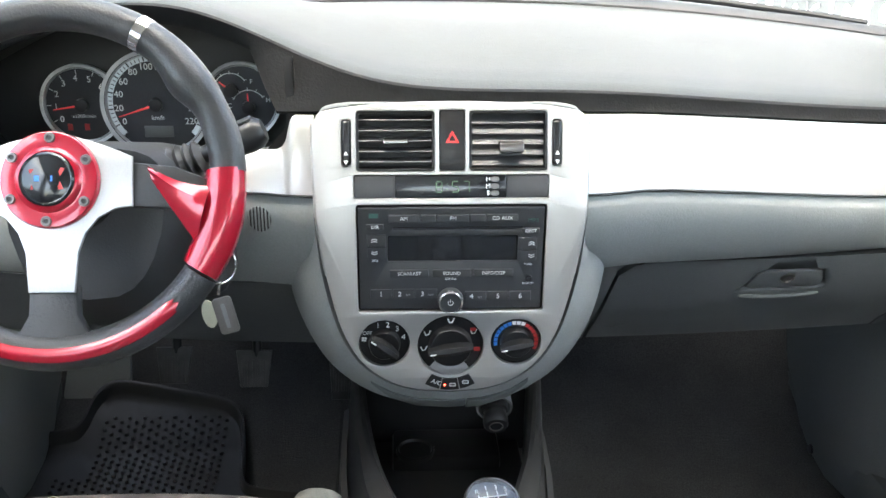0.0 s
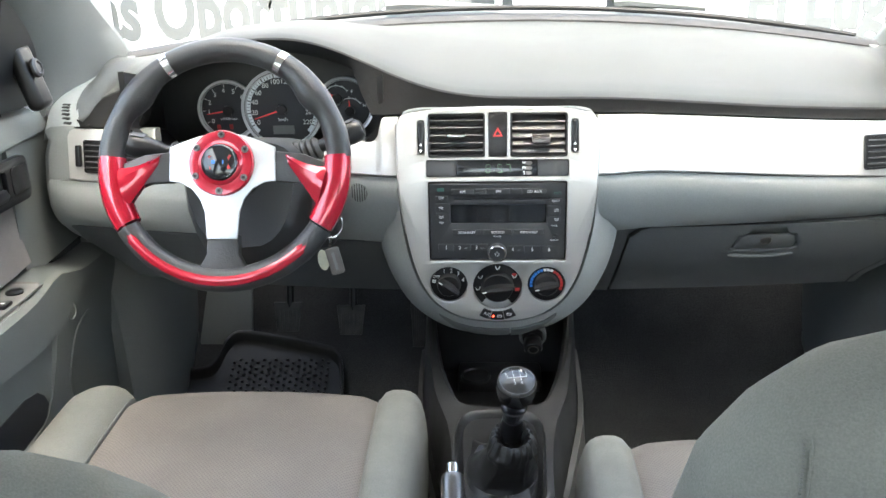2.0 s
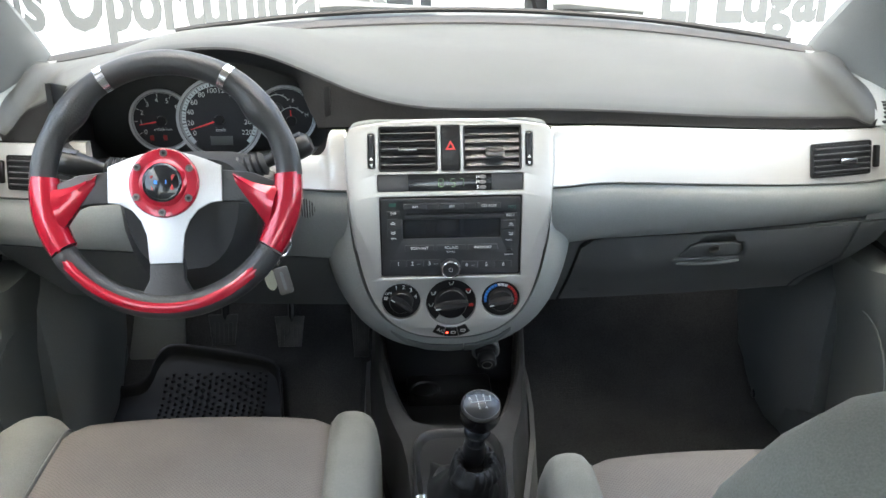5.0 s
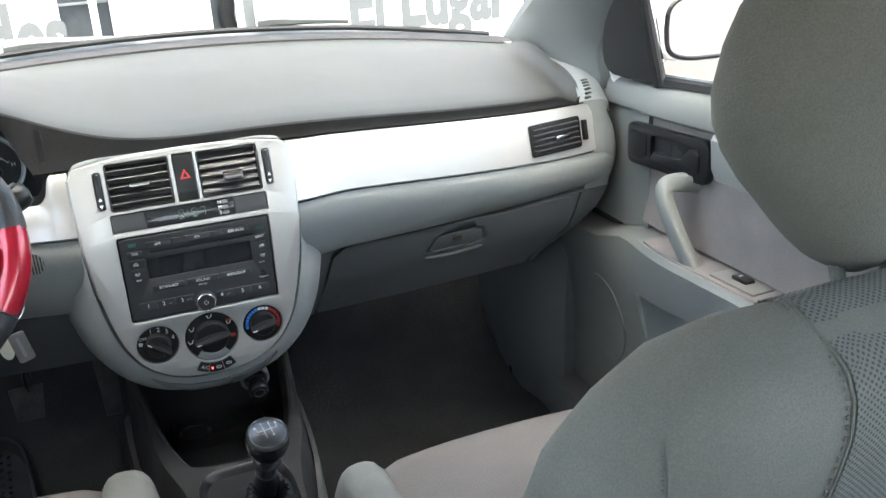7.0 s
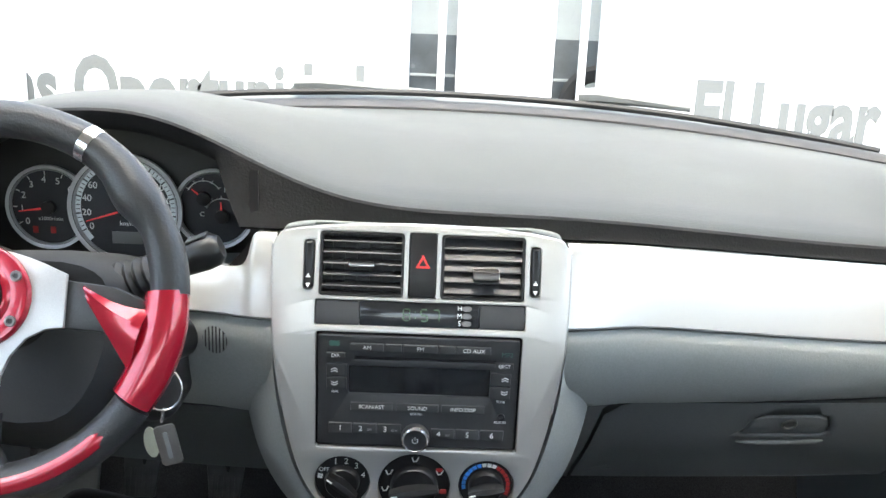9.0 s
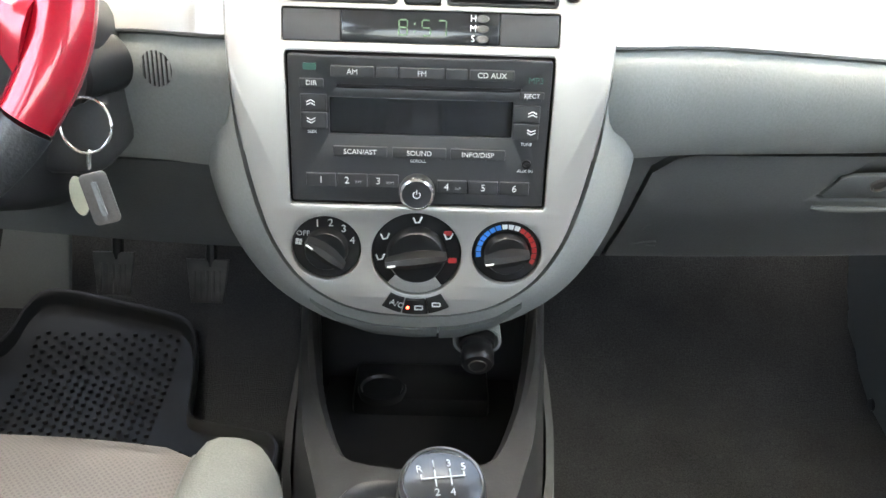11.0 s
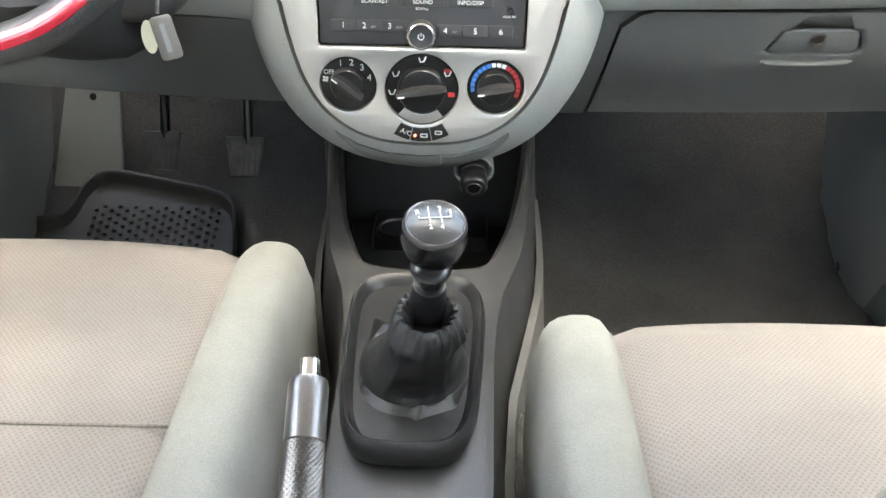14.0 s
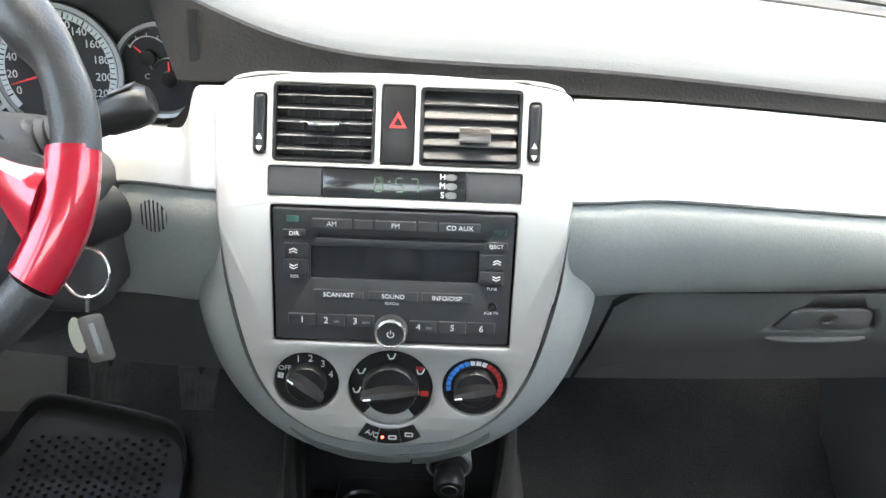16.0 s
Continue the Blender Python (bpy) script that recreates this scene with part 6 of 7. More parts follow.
# ---- front seats ----
def seat(s, yf, yj, top, rest, label, shift=0.0, rest_shift=0.0):
    xc = s * 0.345
    t = thing("front_seat", label, "car seat", "front seats", at=(xc, (yf + yj) / 2, 0.05))

    def profile(dz, dy, low=0.17):
        L = yj - yf
        return [(yf + L * 0.12, low), (yf + 0.004 - dy, low + 0.02), (yf + 0.006 - dy, 0.25), (yf + 0.002 - dy, 0.283 + dz * 0.6), (yf - 0.018 - dy, 0.308 + dz), (yf - 0.05 - dy, 0.319 + dz), (yf + L * 0.35, 0.3205 + dz), (yf + L * 0.6, 0.312 + dz), (yf + L * 0.85, 0.3 + dz), (yf + L, 0.296 + dz), (yf + L, low)]

    rings = []
    for i in range(15):
        u = -1 + 2 * i / 14
        dz = 0.006 * (1 - u * u) - 0.008 * smooth((abs(u) - 0.93) / 0.07)
        rings.append([(xc + u * 0.18, y, z) for y, z in profile(dz, 0.01 * abs(u) ** 3)])
    part("cushion", loft(rings), M_CLOTH, t, "beige dimpled cloth seat cushion")
    for k in (-1, 1):
        rings = []
        for q, dz, dy in ((0.0, -0.01, 0.012), (0.05, 0.001, 0.009), (0.15, 0.009, 0.007), (0.3, 0.0128, 0.006), (0.5, 0.0135, 0.007), (0.66, 0.0122, 0.009), (0.78, 0.0085, 0.012), (0.87, 0.002, 0.016), (0.935, -0.009, 0.021), (0.975, -0.025, 0.027), (1.0, -0.055, 0.035), (0.99, -0.12, 0.045)):
            bw = 0.068 if k * s < 0 else 0.098
            rings.append([(xc + k * (0.176 + bw * q), y, z) for y, z in profile(dz + (0.006 * math.sin(math.pi * min(q * 1.2, 1)) if k * s > 0 else 0), dy)])
        part("cushion_bolster", loft(rings), M_BOLSTER, t, "grey velour cushion bolster")
        pts = [(xc + k * 0.1785, y, z + 0.0005) for y, z in profile(-0.0035, 0.01)[3:10]]
        part("piping", tube(spline(pts, 24), 0.0014, 6), M_SEAM, t)
    y = yf + (yj - yf) * 0.56
    part("cross_seam", tube([(xc + 0.178 * u, y + 0.008 * u * u, 0.3205 - 0.006 * u * u) for u in [-1 + 0.1 * i for i in range(21)]], 0.0016, 6), M_CLOTH, t)
    part("seat_base", box((xc, (yf + yj) / 2 - 0.02, 0.11), (0.42, 0.4, 0.14), 0.02), M_BLACK_MATT, t, "black seat base and runners")
    # backrest, leaning back
    xc += shift
    foot, head = Vector((xc, yj + 0.02, 0.27)), Vector((xc, top[0], top[1]))
    v = (head - foot)
    H = v.length
    v.normalize()
    n = Vector((0, v.z, -v.y))
    rings = []
    shape = ((0.0, 0.2, 0.05), (0.04, 0.225, 0.065), (0.25, 0.228, 0.07), (0.5, 0.227, 0.066), (0.65, 0.222, 0.063), (0.8, 0.213, 0.058), (0.88, 0.196, 0.053), (0.935, 0.175, 0.048), (0.97, 0.145, 0.04), (0.99, 0.105, 0.03), (1.0, 0.05, 0.012))
    for h, w, d in shape:
        row = []
        for i in range(40):
            a = 2 * math.pi * i / 40
            ca, sa = math.cos(a), math.sin(a)
            x = w * abs(ca) ** 0.62 * (1 if ca > 0 else -1)
            q = d * abs(sa) ** 0.75 * (1 if sa > 0 else -1)
            if sa > 0:
                q *= lerp(0.75, 1.0, smooth((h - 0.5) / 0.35)) + 0.22 * smooth((abs(x) / w - 0.55) / 0.25)
            row.append(foot + v * (H * h) + n * q + Vector((x, 0, 0)))
        rings.append(row)
    part("backrest", loft(rings), M_BOLSTER, t, "grey velour backrest with stitched seams")
    # seams over the shoulders, and the perforated insert between the inner two
    def skin(x, u, lift):
        """a point of the surface at width x; u runs from the rear (0) over the top (0.5) to the front (1)."""
        side = -1 if u < 0.5 else 1
        g = 1 - abs(2 * u - 1)
        hi = 1.0 if abs(x) < 0.06 else curve_at([(r[1], r[0]) for r in reversed(shape) if r[0] > 0.6], abs(x))
        h = 0.45 + (hi - 0.002 - 0.45) * math.sin(g * math.pi / 2) ** 0.8
        w, dd = curve_at([(r[0], r[1]) for r in shape], h), curve_at([(r[0], r[2]) for r in shape], h)
        f = min(abs(x) / w, 0.999)
        q = dd * math.sqrt(max(1 - f ** (2 / 0.62), 0.0)) ** 0.75
        if side > 0:
            q *= lerp(0.75, 1.0, smooth((h - 0.5) / 0.35)) + 0.22 * smooth((f - 0.55) / 0.25)
        return foot + v * (H * h + lift) + n * (side * (q + lift)) + Vector((x, 0, 0))

    grid = [[skin(-0.066 + 0.132 * j / 8, i / 48, 0.0012) for j in range(9)] for i in range(49)]
    run = [0.0]
    for a, b in zip(grid, grid[1:]):
        run.append(run[-1] + (b[4] - a[4]).length)
    bm = loft(grid, closed=False)
    bm.verts.index_update()
    lay = bm.loops.layers.uv.new("cloth")
    for f in bm.faces:
        for lp in f.loops:
            lp[lay].uv = (0.132 * (lp.vert.index % 9) / 8, run[lp.vert.index // 9])
    part("perforated_insert", bm, M_PERF, t, "perforated grey cloth insert")
    for x in (-0.168, -0.068, 0.068, 0.168):
        span = 0.7 if abs(x) < 0.1 else 0.36
        path = [skin(x, 0.1 + span * i / 80, 0.0006) for i in range(81)]
        part("stitched_seam", tube(path, 0.0011, 6), M_BOLSTER, t)
        for i in range(2, 79, 2):
            o = Vector((0.004 if x > 0 else -0.004, 0, 0))
            part("stitch", tube([skin(x, 0.1 + span * i / 80, 0.0008) + o, skin(x, 0.1 + span * (i + 0.9) / 80, 0.0008) + o], 0.0009, 5), M_SEAM, t)
    # headrest on two posts
    xc += rest_shift
    hr = Vector((xc, rest[0], rest[1]))
    v = Vector((0, -0.08, 1)).normalized()
    n = Vector((0, v.z, -v.y))
    r = rest[2]
    rings = []
    for h, w, d in ((0.0, 0.015, 0.02), (0.03, 0.027, 0.028), (0.08, 0.04, 0.036), (0.15, 0.055, 0.042), (0.215, 0.068, 0.046), (0.3, 0.086, 0.049), (0.395, 0.102, 0.052), (0.48, 0.111, 0.054), (0.57, 0.1145, 0.054), (0.7, 0.11, 0.051), (0.8, 0.102, 0.046), (0.88, 0.089, 0.038), (0.94, 0.073, 0.029), (0.98, 0.045, 0.017), (1.0, 0.015, 0.006)):
        row = []
        for i in range(36):
            a = 2 * math.pi * i / 36
            ca, sa = math.cos(a), math.sin(a)
            w_ = w * rest[3]
            row.append(hr + v * (r * h) + Vector((w_ * abs(ca) ** 0.92 * (1 if ca > 0 else -1), 0, 0)) + n * (d * abs(sa) ** 0.92 * (1 if sa > 0 else -1)))
        rings.append(row)
    part("headrest", loft(rings), M_BOLSTER, t, "grey velour headrest")
    for k in (-1, 1):
        part("headrest_post", tube([Vector((xc + k * 0.025, hr.y + (head.y - hr.y) * 0.4, head.z - 0.03)), hr + v * 0.03 + Vector((k * 0.012, 0, 0))], 0.005, 10), M_BOLSTER, t)


# ---- front doors ----
def sill_z(y):
    return 0.703 - 0.075 * y


def door(s):
    label = "grey and beige front door panel with armrest, inner handle and closed window"
    d = thing("front_door", label, "car door", "front doors", at=(s * 0.7, -0.3, 0.05))
    Y0, Y1 = -0.86, 0.24

    def panel(name, sec, material, lab="", y0=Y0, y1=Y1, n=16):
        rings = []
        for i in range(n):
            y = lerp(y0, y1, i / (n - 1))
            rings.append([(s * (x + (0.013 * smooth((y + 0.03) / 0.16) if x < 0.74 else 0.02)), y, z) for x, z in sec(y)])
        return part(name, loft(rings), material, d, lab)

    def crease(y):
        return 0.655 - 0.05 * y

    panel("upper_panel", lambda y: [(0.75, sill_z(y) - 0.002), (0.708, sill_z(y)), (0.701, sill_z(y) - 0.0015), (0.695, sill_z(y) - 0.005), (0.69, sill_z(y) - 0.011), (0.686, sill_z(y) - 0.019), (0.683, sill_z(y) - 0.028), (0.681, crease(y) + 0.012), (0.6805, crease(y) + 0.004), (0.6825, crease(y) + 0.001), (0.69, crease(y)), (0.75, crease(y))], M_DOOR, "grey grained upper door panel")
    panel("pale_insert", lambda y: [(0.75, crease(y)), (0.684, crease(y) - 0.001), (0.679, crease(y) - 0.008), (0.682, 0.61 - 0.02 * y), (0.69, 0.592 - 0.02 * y), (0.697, 0.588 - 0.02 * y), (0.75, 0.588)], M_DOOR_PALE, "pale grey door insert", y1=-0.135)
    panel("front_panel", lambda y: [(0.75, crease(y)), (0.686, crease(y)), (0.684, 0.61), (0.69, 0.55), (0.69, 0.45), (0.75, 0.45)], M_DOOR, "grey front edge of the door panel", y0=0.03)
    panel("cloth_panel", lambda y: [(0.75, crease(y) - 0.002), (0.693, crease(y) - 0.004), (0.692, 0.58), (0.69, 0.52), (0.682, 0.484 - 0.02 * y), (0.75, 0.47)], M_DOORCLOTH, "beige velour door cloth", y1=0.035)

    def ledge(y):
        return 0.662 - 0.013 * smooth((y + 0.03) / 0.16) - 0.034 * smooth((0.13 - y) / 0.25)

    def ledge_z(y):
        return 0.474 - 0.045 * y - 0.03 * smooth((y - 0.02) / 0.14)

    arm_ = panel("armrest", lambda y: [(0.75, ledge_z(y) - 0.004), (0.688, ledge_z(y)), (ledge(y) + 0.008, ledge_z(y) - 0.004), (ledge(y), ledge_z(y) - 0.011), (ledge(y) - 0.002, ledge_z(y) - 0.04), (ledge(y) + 0.006, 0.36), (ledge(y) + 0.02, 0.27), (ledge(y) + 0.025, 0.1), (0.75, 0.1)], M_DOOR, "grey moulded armrest and lower door panel", y1=0.26, n=28)
    top_ = panel("armrest_top", lambda y: [(0.692, ledge_z(y) - 0.002), (0.692, ledge_z(y) + 0.0012), (ledge(y) + 0.012, ledge_z(y) - 0.0012), (ledge(y) + 0.0105, ledge_z(y) - 0.006)], M_DOORCLOTH, "beige cloth on the armrest", y1=-0.02, n=20)
    # map pocket: a hollow under the armrest; a dark plate paints its mouth's shade
    pk = [(0.0, 0.392), (-0.25, 0.425), (-0.6, 0.44), (-0.6, 0.25), (-0.07, 0.272), (-0.035, 0.3)]
    carve(arm_, loft([[(s * 0.58, y, z) for y, z in pk], [(s * 0.652, y * 0.97 - 0.012, lerp(z, 0.34, 0.12)) for y, z in pk]]))
    mouth = [(-0.06, 0.3), (-0.068, 0.318), (-0.085, 0.332), (-0.12, 0.34), (-0.58, 0.345), (-0.58, 0.262), (-0.1, 0.276), (-0.07, 0.285)]
    part("map_pocket_shade", loft([[(s * 0.6505, y, z) for y, z in mouth], [(s * 0.66, y, z) for y, z in mouth]]), M_CONSOLE, d, "dark plate for the shade in the map pocket")

    def skin(y, z):
        return s * (ledge(y) + 0.013 * smooth((y + 0.03) / 0.16) + curve_at([(0.1, 0.025), (0.27, 0.02), (0.36, 0.006), (0.44, -0.002)], z))
    ring = [(0.14 + 0.08 * math.cos(a), 0.272 + 0.08 * math.sin(a)) for a in (radians(80 + 200 * i / 40) for i in range(41))]
    part("speaker_rib", tube([(skin(y, z), y, z) for y, z in ring], [0.0026 * min(1, 0.2 + min(i, 40 - i) / 8) for i in range(41)], 8), M_DOOR, d, "round moulded speaker rib")
    if s < 0:
        part("badge_ring", lathe([(0.015, -0.01), (0.015, 0.002), (0.0138, 0.003), (0.0125, 0.0012), (0.0, 0.0012)], Matrix.Translation((skin(0.072, 0.387), 0.072, 0.387)) @ Matrix.Rotation(radians(84), 4, "Y"), 28), M_DOOR, d, "small moulded ring")
    # inner handle: black bezel, recess and lever
    side = Matrix.Translation((s * (0.681 if s < 0 else 0.686), 0, 0)) @ Matrix(((0, 0, -s, 0), (1, 0, 0, 0), (0, 1, 0, 0), (0, 0, 0, 1)))
    tilt = -0.06
    def sl(pts):
        q = [(a + (0.018 if s > 0 else 0), b + tilt * a - (0.006 if s > 0 else 0)) for a, b in pts]
        return q if s < 0 else q[::-1]
    b = part("handle_bezel", plate([sl(rrect(-0.148, 0.582, 0.056, 0.647, 0.014)), sl(rrect(-0.062, 0.597, -0.008, 0.634, 0.006))], 0.012, side, 0.002), M_BLACK, d, "black inner handle bezel")
    part("handle_recess", plate([sl(rrect(-0.065, 0.594, -0.004, 0.637, 0.004))], 0.004, side @ Matrix.Translation((0, 0, -0.004)), 0.0005), M_BLACK_MATT, b)
    part("lever", plate([sl([(-0.125, 0.632), (-0.108, 0.63), (-0.09, 0.612), (-0.062, 0.609), (-0.02, 0.611), (-0.012, 0.6), (-0.02, 0.594), (-0.12, 0.592), (-0.13, 0.6), (-0.131, 0.624)])], 0.008, side @ Matrix.Translation((0, 0, 0.006)), 0.0025), M_BLACK, b, "black release lever")
    part("lock_tab", plate([sl(rrect(0.002, 0.596, 0.05, 0.636, 0.008))], 0.004, side @ Matrix.Translation((0, 0, 0.006)), 0.001), M_BLACK, b)
    # switches on the armrest
    if s < 0:
        pl = part("switch_plate", box((-0.664, -0.195, 0.4835), (0.049, 0.325, 0.004), 0.002, rot=Euler((radians(-2.6), 0, 0)).to_matrix()), M_PLATE, d, "grey switch plate with tray")
        for i, (x, y) in enumerate(((-0.674, -0.113), (-0.653, -0.12), (-0.678, -0.16), (-0.657, -0.167))):
            sw = part("window_switch", box((x, y, 0.4815 - 0.045 * (y + 0.08)), (0.016, 0.024, 0.007), 0.002), M_BLACK, d, "black window switch")
            part("switch_mark", box((x, y, 0.4852 - 0.045 * (y + 0.08)), (0.006, 0.003, 0.0006), 0), M_WHITE_INK, sw, smooth=False)
        part("mirror_switch", lathe([(0.012, 0), (0.012, 0.003), (0.009, 0.005), (0.0, 0.005)], Matrix.Translation((-0.662, -0.07, 0.4795)), 24), M_BLACK, d, "small round black switch")
        for ob in (arm_, pl, top_):
            carve(ob, box((-0.668, -0.268, 0.483), (0.034, 0.135, 0.05), 0.011, 3, rot=Euler((radians(-2.6), 0, 0)).to_matrix()))
    else:
        pl = part("switch_plate", box((0.664, -0.235, 0.4855), (0.036, 0.09, 0.004), 0.002, rot=Euler((radians(-2.6), 0, 0)).to_matrix()), M_PLATE, d, "grey switch plate")
        sw = part("window_switch", box((0.667, -0.235, 0.4885), (0.016, 0.03, 0.007), 0.002), M_BLACK, d, "black window switch")
        part("switch_mark", box((0.667, -0.23, 0.4923), (0.006, 0.003, 0.0006), 0), M_WHITE_INK, sw, smooth=False)
        path = spline([(0.697, -0.094, 0.576), (0.675, -0.086, 0.582), (0.656, -0.074, 0.578), (0.648, -0.076, 0.562), (0.647, -0.095, 0.536), (0.649, -0.122, 0.502), (0.653, -0.15, 0.468)], 26)
        rings = []
        for i, p in enumerate(path):
            t = (path[min(i + 1, 25)] - path[max(i - 1, 0)]).normalized()
            e = Vector((1, 0.25, 0.0))
            e = (e - t * e.dot(t)).normalized()
            f = t.cross(e)
            rings.append([p + e * (0.009 * abs(math.cos(a)) ** 0.6 * (1 if math.cos(a) > 0 else -1)) + f * (0.0135 * abs(math.sin(a)) ** 0.6 * (1 if math.sin(a) > 0 else -1)) for a in (2 * math.pi * k / 16 for k in range(16))])
        part("pull_handle", loft(rings), M_DOOR, d, "grey pull handle")
    # window: seal, black mirror corner, frame and glass
    rings = []
    for i in range(14):
        y = lerp(Y0, 0.05, i / 13)
        z = sill_z(y)
        rings.append([(s * 0.697, y, z - 0.002), (s * 0.698, y, z + 0.008), (s * 0.703, y, z + 0.012), (s * 0.709, y, z + 0.01), (s * 0.712, y, z - 0.002)])
    part("window_seal", loft(rings), M_RUBBER, d, "black window seal")
    rings = []
    for i in range(14):
        y = lerp(Y0, 0.1, i / 13)
        z = sill_z(y)
        rings.append([(s * 0.718, y, z - 0.03), (s * 0.716, y, z + 0.012), (s * 0.735, y, z + 0.006), (s * 0.76, y, z - 0.03)])
    part("outer_sill", loft(rings), M_PAINT, d, "white painted outer window sill")
    zt = lambda y: curve_at([(-0.9, 1.13), (-0.3, 1.14), (-0.05, 1.03), (0.04, 0.965), (0.17, 0.845), (0.25, 0.77)], y)
    rings = []
    for i in range(12):
        y = lerp(Y0, 0.02, i / 11)
        a, c = Vector((s * 0.711, y, sill_z(y))), Vector((s * (0.711 - 0.3 * (zt(y) - sill_z(y))), y, zt(y)))
        rings.append([a, a.lerp(c, 0.5) + Vector((s * 0.01, 0, 0)), c, c + Vector((s * 0.003, 0, 0)), a.lerp(c, 0.5) + Vector((s * 0.013, 0, 0)), a + Vector((s * 0.003, 0, 0))])
    g = part("window_glass", loft(rings), M_GLASS, d, "clear closed side window")
    g.visible_shadow = False
    tri = [(0.02, 0.706), (0.1, 0.6975), (0.142, 0.697), (0.156, 0.702), (0.162, 0.714), (0.16, 0.732), (0.148, 0.757), (0.128, 0.785), (0.1, 0.812), (0.062, 0.84), (0.02, 0.864)]
    rings = [[(s * (0.694 + k - 0.28 * (z - 0.7)), y, z) for y, z in tri] for k in (0, 0.02)]
    part("mirror_corner", loft(rings), M_BLACK, d, "black mirror corner cover")
    part("window_post", tube([(s * 0.698, 0.016, 0.70), (s * 0.655, 0.012, 0.86), (s * 0.62, 0.0, 0.97)], 0.009, 10), M_RUBBER, d, "black window guide post")
    if s < 0:
        bm = box((0, 0, 0), (0.024, 0.046, 0.095), 0.011, 4)
        bmesh.ops.transform(bm, matrix=Matrix.Translation((-0.667, 0.09, 0.745)) @ Matrix.Rotation(radians(-16), 4, "Y"), verts=bm.verts)
        mc = part("mirror_control", bm, M_BLACK, d, "black mirror adjuster")
        part("joystick", lathe([(0.0, 0), (0.014, 0), (0.0135, 0.004), (0.009, 0.006), (0.007, 0.004), (0, 0.004)], Matrix.Translation((-0.654, 0.088, 0.759)) @ Matrix.Rotation(radians(74), 4, "Y"), 24), M_KEYS, mc, "round adjuster knob")
        part("symbol", box((-0.659, 0.088, 0.729), (0.001, 0.01, 0.006), 0, rot=Euler((0, radians(-16), 0)).to_matrix()), M_WHITE_INK, mc, smooth=False)
    # window frame along pillar and roof
    fr = spline([(s * 0.70, 0.20, 0.74), (s * 0.665, 0.10, 0.905), (s * 0.615, -0.08, 1.05), (s * 0.585, -0.3, 1.135), (s * 0.575, -0.86, 1.135)], 24)
    part("window_frame", tube(fr, 0.016, 10), M_TRIM, d, "grey upper window frame")


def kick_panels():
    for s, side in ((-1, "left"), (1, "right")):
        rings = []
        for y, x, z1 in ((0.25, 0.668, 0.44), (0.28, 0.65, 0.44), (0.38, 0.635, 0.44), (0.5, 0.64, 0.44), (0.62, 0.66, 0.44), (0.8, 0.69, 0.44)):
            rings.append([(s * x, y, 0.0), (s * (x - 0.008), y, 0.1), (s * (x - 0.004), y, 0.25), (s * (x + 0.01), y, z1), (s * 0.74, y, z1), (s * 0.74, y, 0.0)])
        # Paler left, darker right: uneven footwell light is put in one plastic's colour.
        tagged(part("trim_kick_" + side, loft(rings), M_DOOR_PALE if s < 0 else M_KICK), "grey plastic footwell kick panel, its side's light in the colour", "kick panel", kind="structure")
    c = thing("trim_clip", "small dark round trim clip on the kick panel", "trim clip", at=(0.63, 0.43, 0.03))
    part("clip_head", lathe([(0.0, 0), (0.009, 0), (0.0075, 0.003), (0.0, 0.0035)], Matrix.Translation((0.629, 0.43, 0.035)) @ Matrix.Rotation(radians(-90), 4, "Y"), 16), M_BLACK, c)


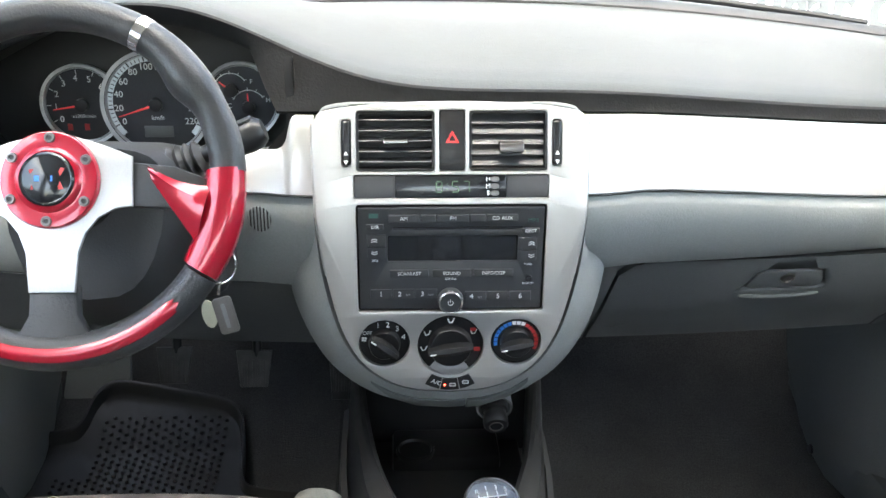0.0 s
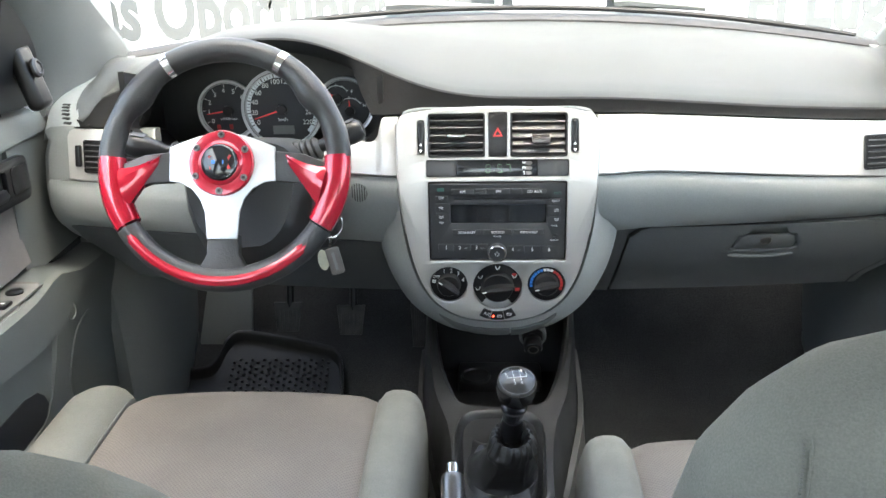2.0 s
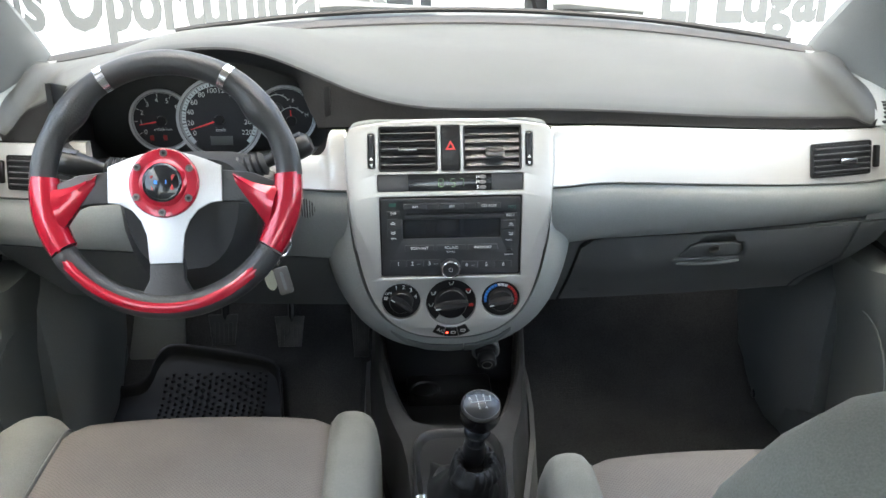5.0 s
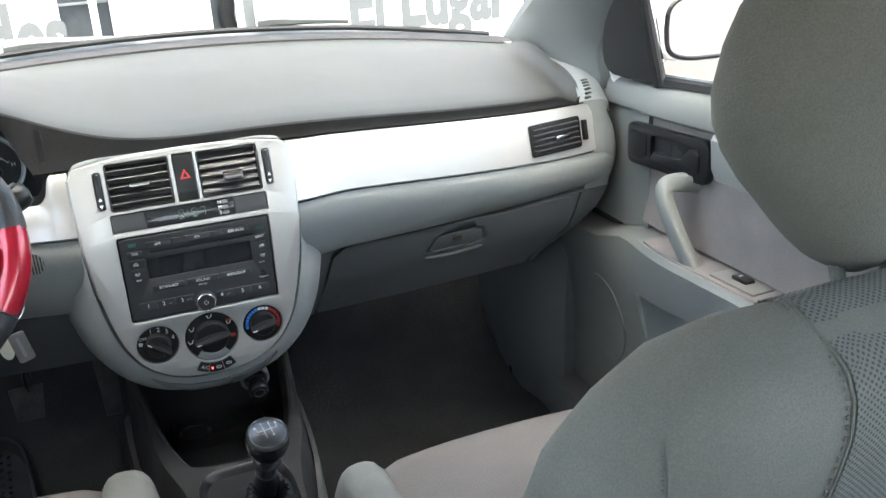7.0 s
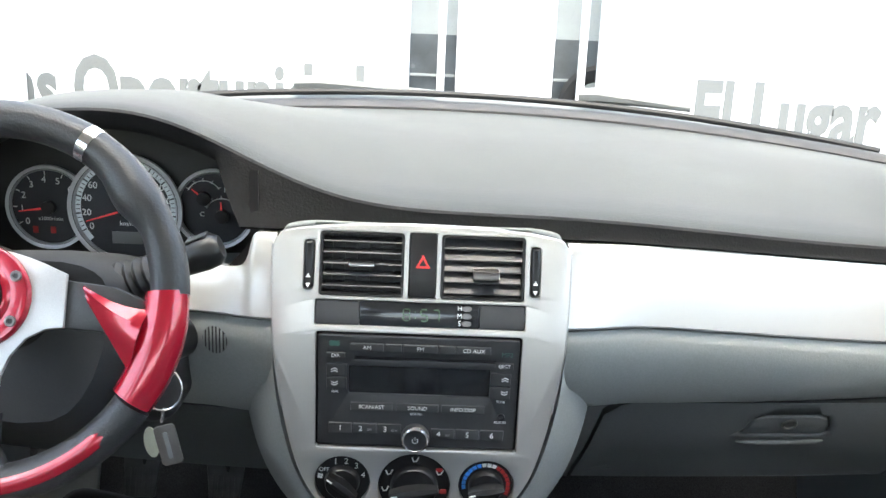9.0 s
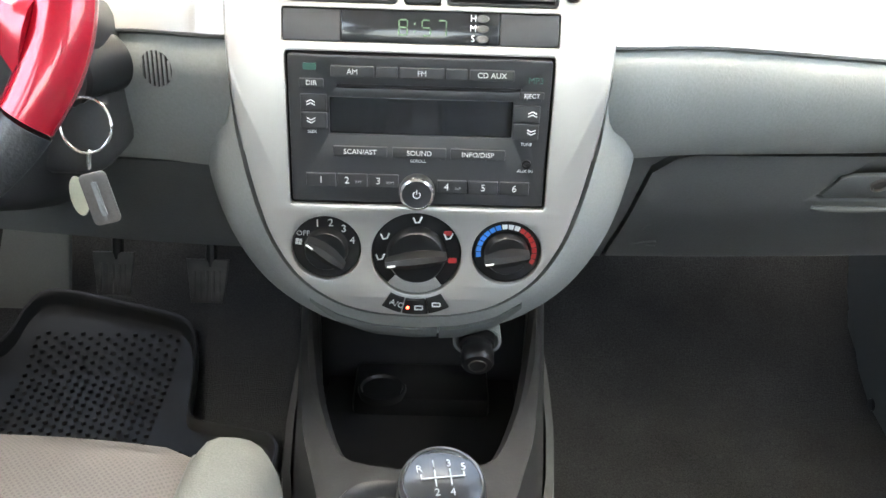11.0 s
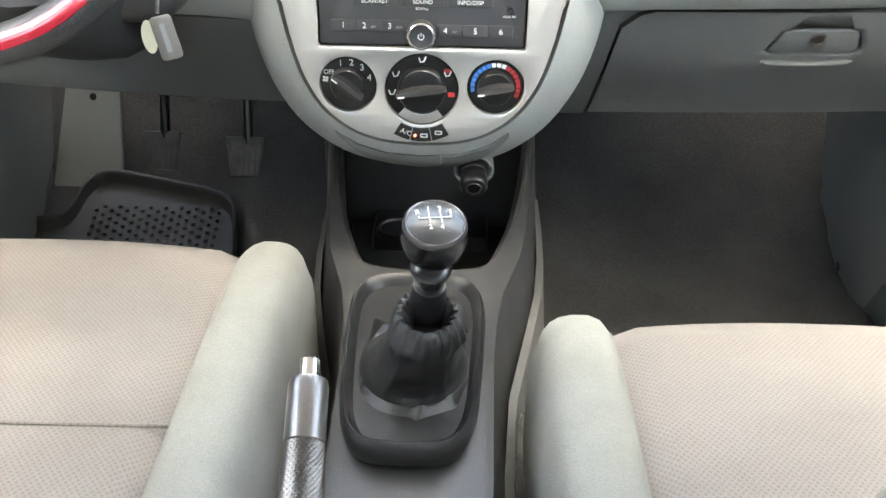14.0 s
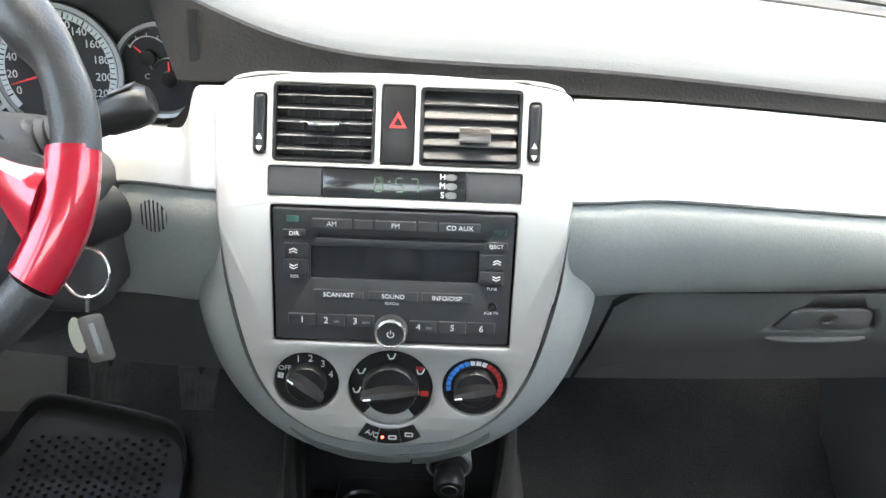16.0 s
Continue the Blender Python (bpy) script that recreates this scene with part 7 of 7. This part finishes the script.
# ---- outside ----
def outside():
    rings = [[(x, y, -0.36) for x in (-400, -20, -6, 0, 6, 20, 400)] for y in (-400, -20, -6, 0, 6, 20, 400)]
    bm = loft(rings, closed=False)
    tagged(part("ground", bm, M_GROUND), "pale pinkish concrete paving", "ground", kind="structure")
    # white showroom front with two narrow openings
    b = thing("showroom", "white showroom front with grey sign lettering and narrow glazed openings", "building", at=(0, 6.2, -0.36))
    # Panels and roof edge rise out of view, height set to block front sky light.
    for x0, x1 in ((-4.0, -0.17), (0.17, 0.87), (1.2, 9.0)):
        part("white_panel", box(((x0 + x1) / 2, 6.08, 2.09), (x1 - x0, 0.12, 4.9), 0.01), M_WALL, b, "white painted panel")
    for x0, x1 in ((-0.17, 0.17), (0.87, 1.2)):
        part("opening_back", box(((x0 + x1) / 2, 6.4, 0.1), (x1 - x0 + 0.3, 0.02, 1.0), 0), M_DARKGLASS, b, "dark glazing", smooth=False)
        part("upper_pane", box(((x0 + x1) / 2, 6.4, 2.55), (x1 - x0 + 0.3, 0.02, 3.9), 0), M_PALEGREY, b, "pale grey upper pane", smooth=False)
        part("mullion", box((lerp(x0, x1, 0.68), 6.15, 1.4), (0.055, 0.05, 3.5), 0.008), M_WALL, b, "white mullion")
        part("rail", box(((x0 + x1) / 2, 6.36, 0.3), (x1 - x0, 0.02, 0.02), 0.004), M_PALEGREY, b)
    part("roof_edge", box((2.5, 6.3, 4.7), (13.2, 0.6, 0.35), 0.03), M_WALL, b, "white roof edge")
    wheel = Matrix.Translation((1.26, 6.3, 0.12)) @ FACE
    part("shown_wheel", lathe([(0.3, 0), (0.31, 0.03), (0.28, 0.05), (0.2, 0.04), (0.19, 0.02), (0.0, 0.02)], wheel, 36), M_RUBBER, b, "dark wheel behind the opening")
    part("shown_rim", lathe([(0.19, 0.02), (0.185, 0.05), (0.12, 0.03), (0.05, 0.05), (0, 0.05)], wheel, 24), M_PALEGREY, b, "grey wheel rim")
    for text, x, z, size in (("las Oportunidades", -1.62, 0.12, 2.96), ("El Lugar de", 2.86, 0.12, 1.9), ("las Oportunidades", 5.6, 0.12, 2.96)):
        part("sign_lettering", letters(text, 0.62, at_face(x, 6.016, z), 0.01, size, 0.02), M_SIGN, b, "grey sign lettering", smooth=False)
    # bonnet and wipers of this car
    bn = thing("bonnet", "white painted bonnet beyond the windscreen", "bonnet", at=(0, 1.3, 0.5))
    rings = []
    for i in range(11):
        y = lerp(0.86, 1.75, i / 10)
        rings.append([(x, y, 0.66 - 0.16 * ((y - 0.86) / 0.9) ** 1.6 - 0.1 * (x / 0.75) ** 2) for x in (-0.75, -0.5, -0.25, 0, 0.25, 0.5, 0.75)] + [(x, y, 0.4) for x in (0.75, -0.75)])
    part("bonnet_skin", loft(rings), M_PAINT, bn, "white paint")
    cw = thing("scuttle_panel", "dark grey plastic scuttle panel under the wipers", "scuttle panel", at=(0, 0.78, 0.68))
    rings = []
    for i in range(21):
        x = -0.7 + 1.4 * i / 20
        y = screen_y(x)
        rings.append([(x, y + 0.03, 0.736 - 0.03 * (x / 0.7) ** 2), (x, y + 0.07, 0.751 - 0.045 * (x / 0.7) ** 2), (x, y + 0.14, 0.735 - 0.04 * (x / 0.7) ** 2), (x, y + 0.2, 0.66), (x, y + 0.03, 0.65)])
    part("scuttle_grille", loft(rings), M_SCUTTLE, cw)
    for a, b_ in ((-0.28, 0.3), (0.18, 0.64)):
        w = thing("wiper", "black windscreen wiper resting on the screen foot", "wiper", "wipers", at=(a, screen_y(a) + 0.03, 0.74))
        pts = [(x, screen_y(x) + 0.028, 0.756 - 0.04 * (x / 0.7) ** 2) for x in [lerp(a - 0.2, b_, k / 12) for k in range(13)]]
        part("blade", tube(pts, 0.0052, 8), M_RUBBER, w, "black rubber blade")
        arm = [(lerp(a + 0.06, (a + b_) / 2, k / 6), screen_y(lerp(a + 0.06, (a + b_) / 2, k / 6)) + 0.045, 0.764 - 0.002 * abs(k - 1)) for k in range(7)]
        part("arm", tube(arm, [0.014, 0.013, 0.0105, 0.0085, 0.0075, 0.0065, 0.006], 8), M_SCUTTLE, w, "grey wiper arm, paled for the glare outside")
    # door mirrors
    for s in (-1, 1):
        m = thing("door_mirror", "white door mirror with dark glass edge", "door mirror", "door mirrors", at=(s * 0.8, 0.25, 0.7))
        rings = []
        for k, (dy, q) in enumerate(((0.0, 1.0), (0.02, 1.03), (0.07, 0.95), (0.11, 0.75), (0.13, 0.35))):
            row = []
            for i in range(28):
                a = 2 * math.pi * i / 28
                ca, sa = math.cos(a), math.sin(a)
                row.append((s * (0.938 + 0.115 * q * abs(ca) ** 0.55 * (1 if ca > 0 else -1)), 0.2 + dy, 0.747 + 0.062 * q * abs(sa) ** 0.55 * (1 if sa > 0 else -1)))
            rings.append(row)
        part("shell", loft(rings), M_PAINT, m, "white mirror shell")
        def rim(q, y):
            return [(s * (0.938 + 0.108 * q * abs(math.cos(a)) ** 0.55 * (1 if math.cos(a) > 0 else -1)), y, 0.747 + 0.056 * q * abs(math.sin(a)) ** 0.55 * (1 if math.sin(a) > 0 else -1)) for a in (2 * math.pi * i / 28 for i in range(28))]
        part("glass_edge", tube(rim(0.99, 0.198), 0.0045, 6, closed=True), M_BLACK, m, "black rim round the glass")
        part("mirror_glass", loft([rim(0.98, 0.196), rim(0.98, 0.2)]), M_MIRROR, m, "mirror glass")
        part("foot", tube([(s * 0.72, 0.14, 0.70), (s * 0.79, 0.22, 0.70), (s * 0.85, 0.25, 0.71)], [0.03, 0.026, 0.03], 12), M_PAINT, m)
    # white wall end and a parked dark car beyond the driver's window
    we = thing("white_wall", "white painted wall end on the forecourt", "wall", at=(-3.55, 4.9, -0.36))
    part("wall_block", box((-3.55, 4.9, 1.24), (1.3, 2.2, 3.2), 0.02), M_WALL, we)
    pc = thing("parked_car", "dark grey parked car on the forecourt", "parked car", at=(-9.2, 6.95, -0.36))
    rings = []
    for x, zb, zt_ in ((-8.6, 0.0, 0.25), (-8.4, -0.15, 0.45), (-7.8, -0.15, 0.55), (-7.3, -0.15, 0.95), (-6.2, -0.15, 1.02), (-5.4, -0.15, 0.6), (-4.8, -0.15, 0.5), (-4.6, -0.05, 0.3)):
        rings.append([(x - 2.68, q + 2.55, w) for q, w in ((4.2, zb), (4.15, zb + (zt_ - zb) * 0.5), (4.3, zt_), (5.6, zt_), (5.75, zb + (zt_ - zb) * 0.5), (5.7, zb))])
    part("body", loft(rings), M_DARKGLASS, pc, "dark grey paint")
    for x in (-7.7, -5.3):
        wm = Matrix.Translation((x - 2.68, 6.75, -0.06)) @ FACE
        w = part("wheel", lathe([(0.3, -0.1), (0.31, 0.03), (0.28, 0.05), (0.2, 0.045), (0.19, 0.02), (0, 0.02)], wm, 32), M_RUBBER, pc, "wheel with pale rim")
        part("rim", lathe([(0.2, 0.03), (0.19, 0.055), (0.05, 0.045), (0, 0.05)], wm, 24), M_RING, w)


shell()
dashboard()
centre_stack()
radio()
steering_wheel()
steering_column()
lower_stack()
floor_console()
gear_lever()
handbrake()
pedals()
floor_mat()
seat(-1, -0.03, -0.56, (-0.862, 0.716), (-0.864, 0.735, 0.195, 0.98), "grey and beige cloth driver seat", -0.041)
seat(1, -0.145, -0.62, (-0.8, 0.765), (-0.715, 0.757, 0.21, 0.925), "grey and beige cloth passenger seat set further back", -0.028, 0.026)
door(-1)
door(1)
kick_panels()
outside()
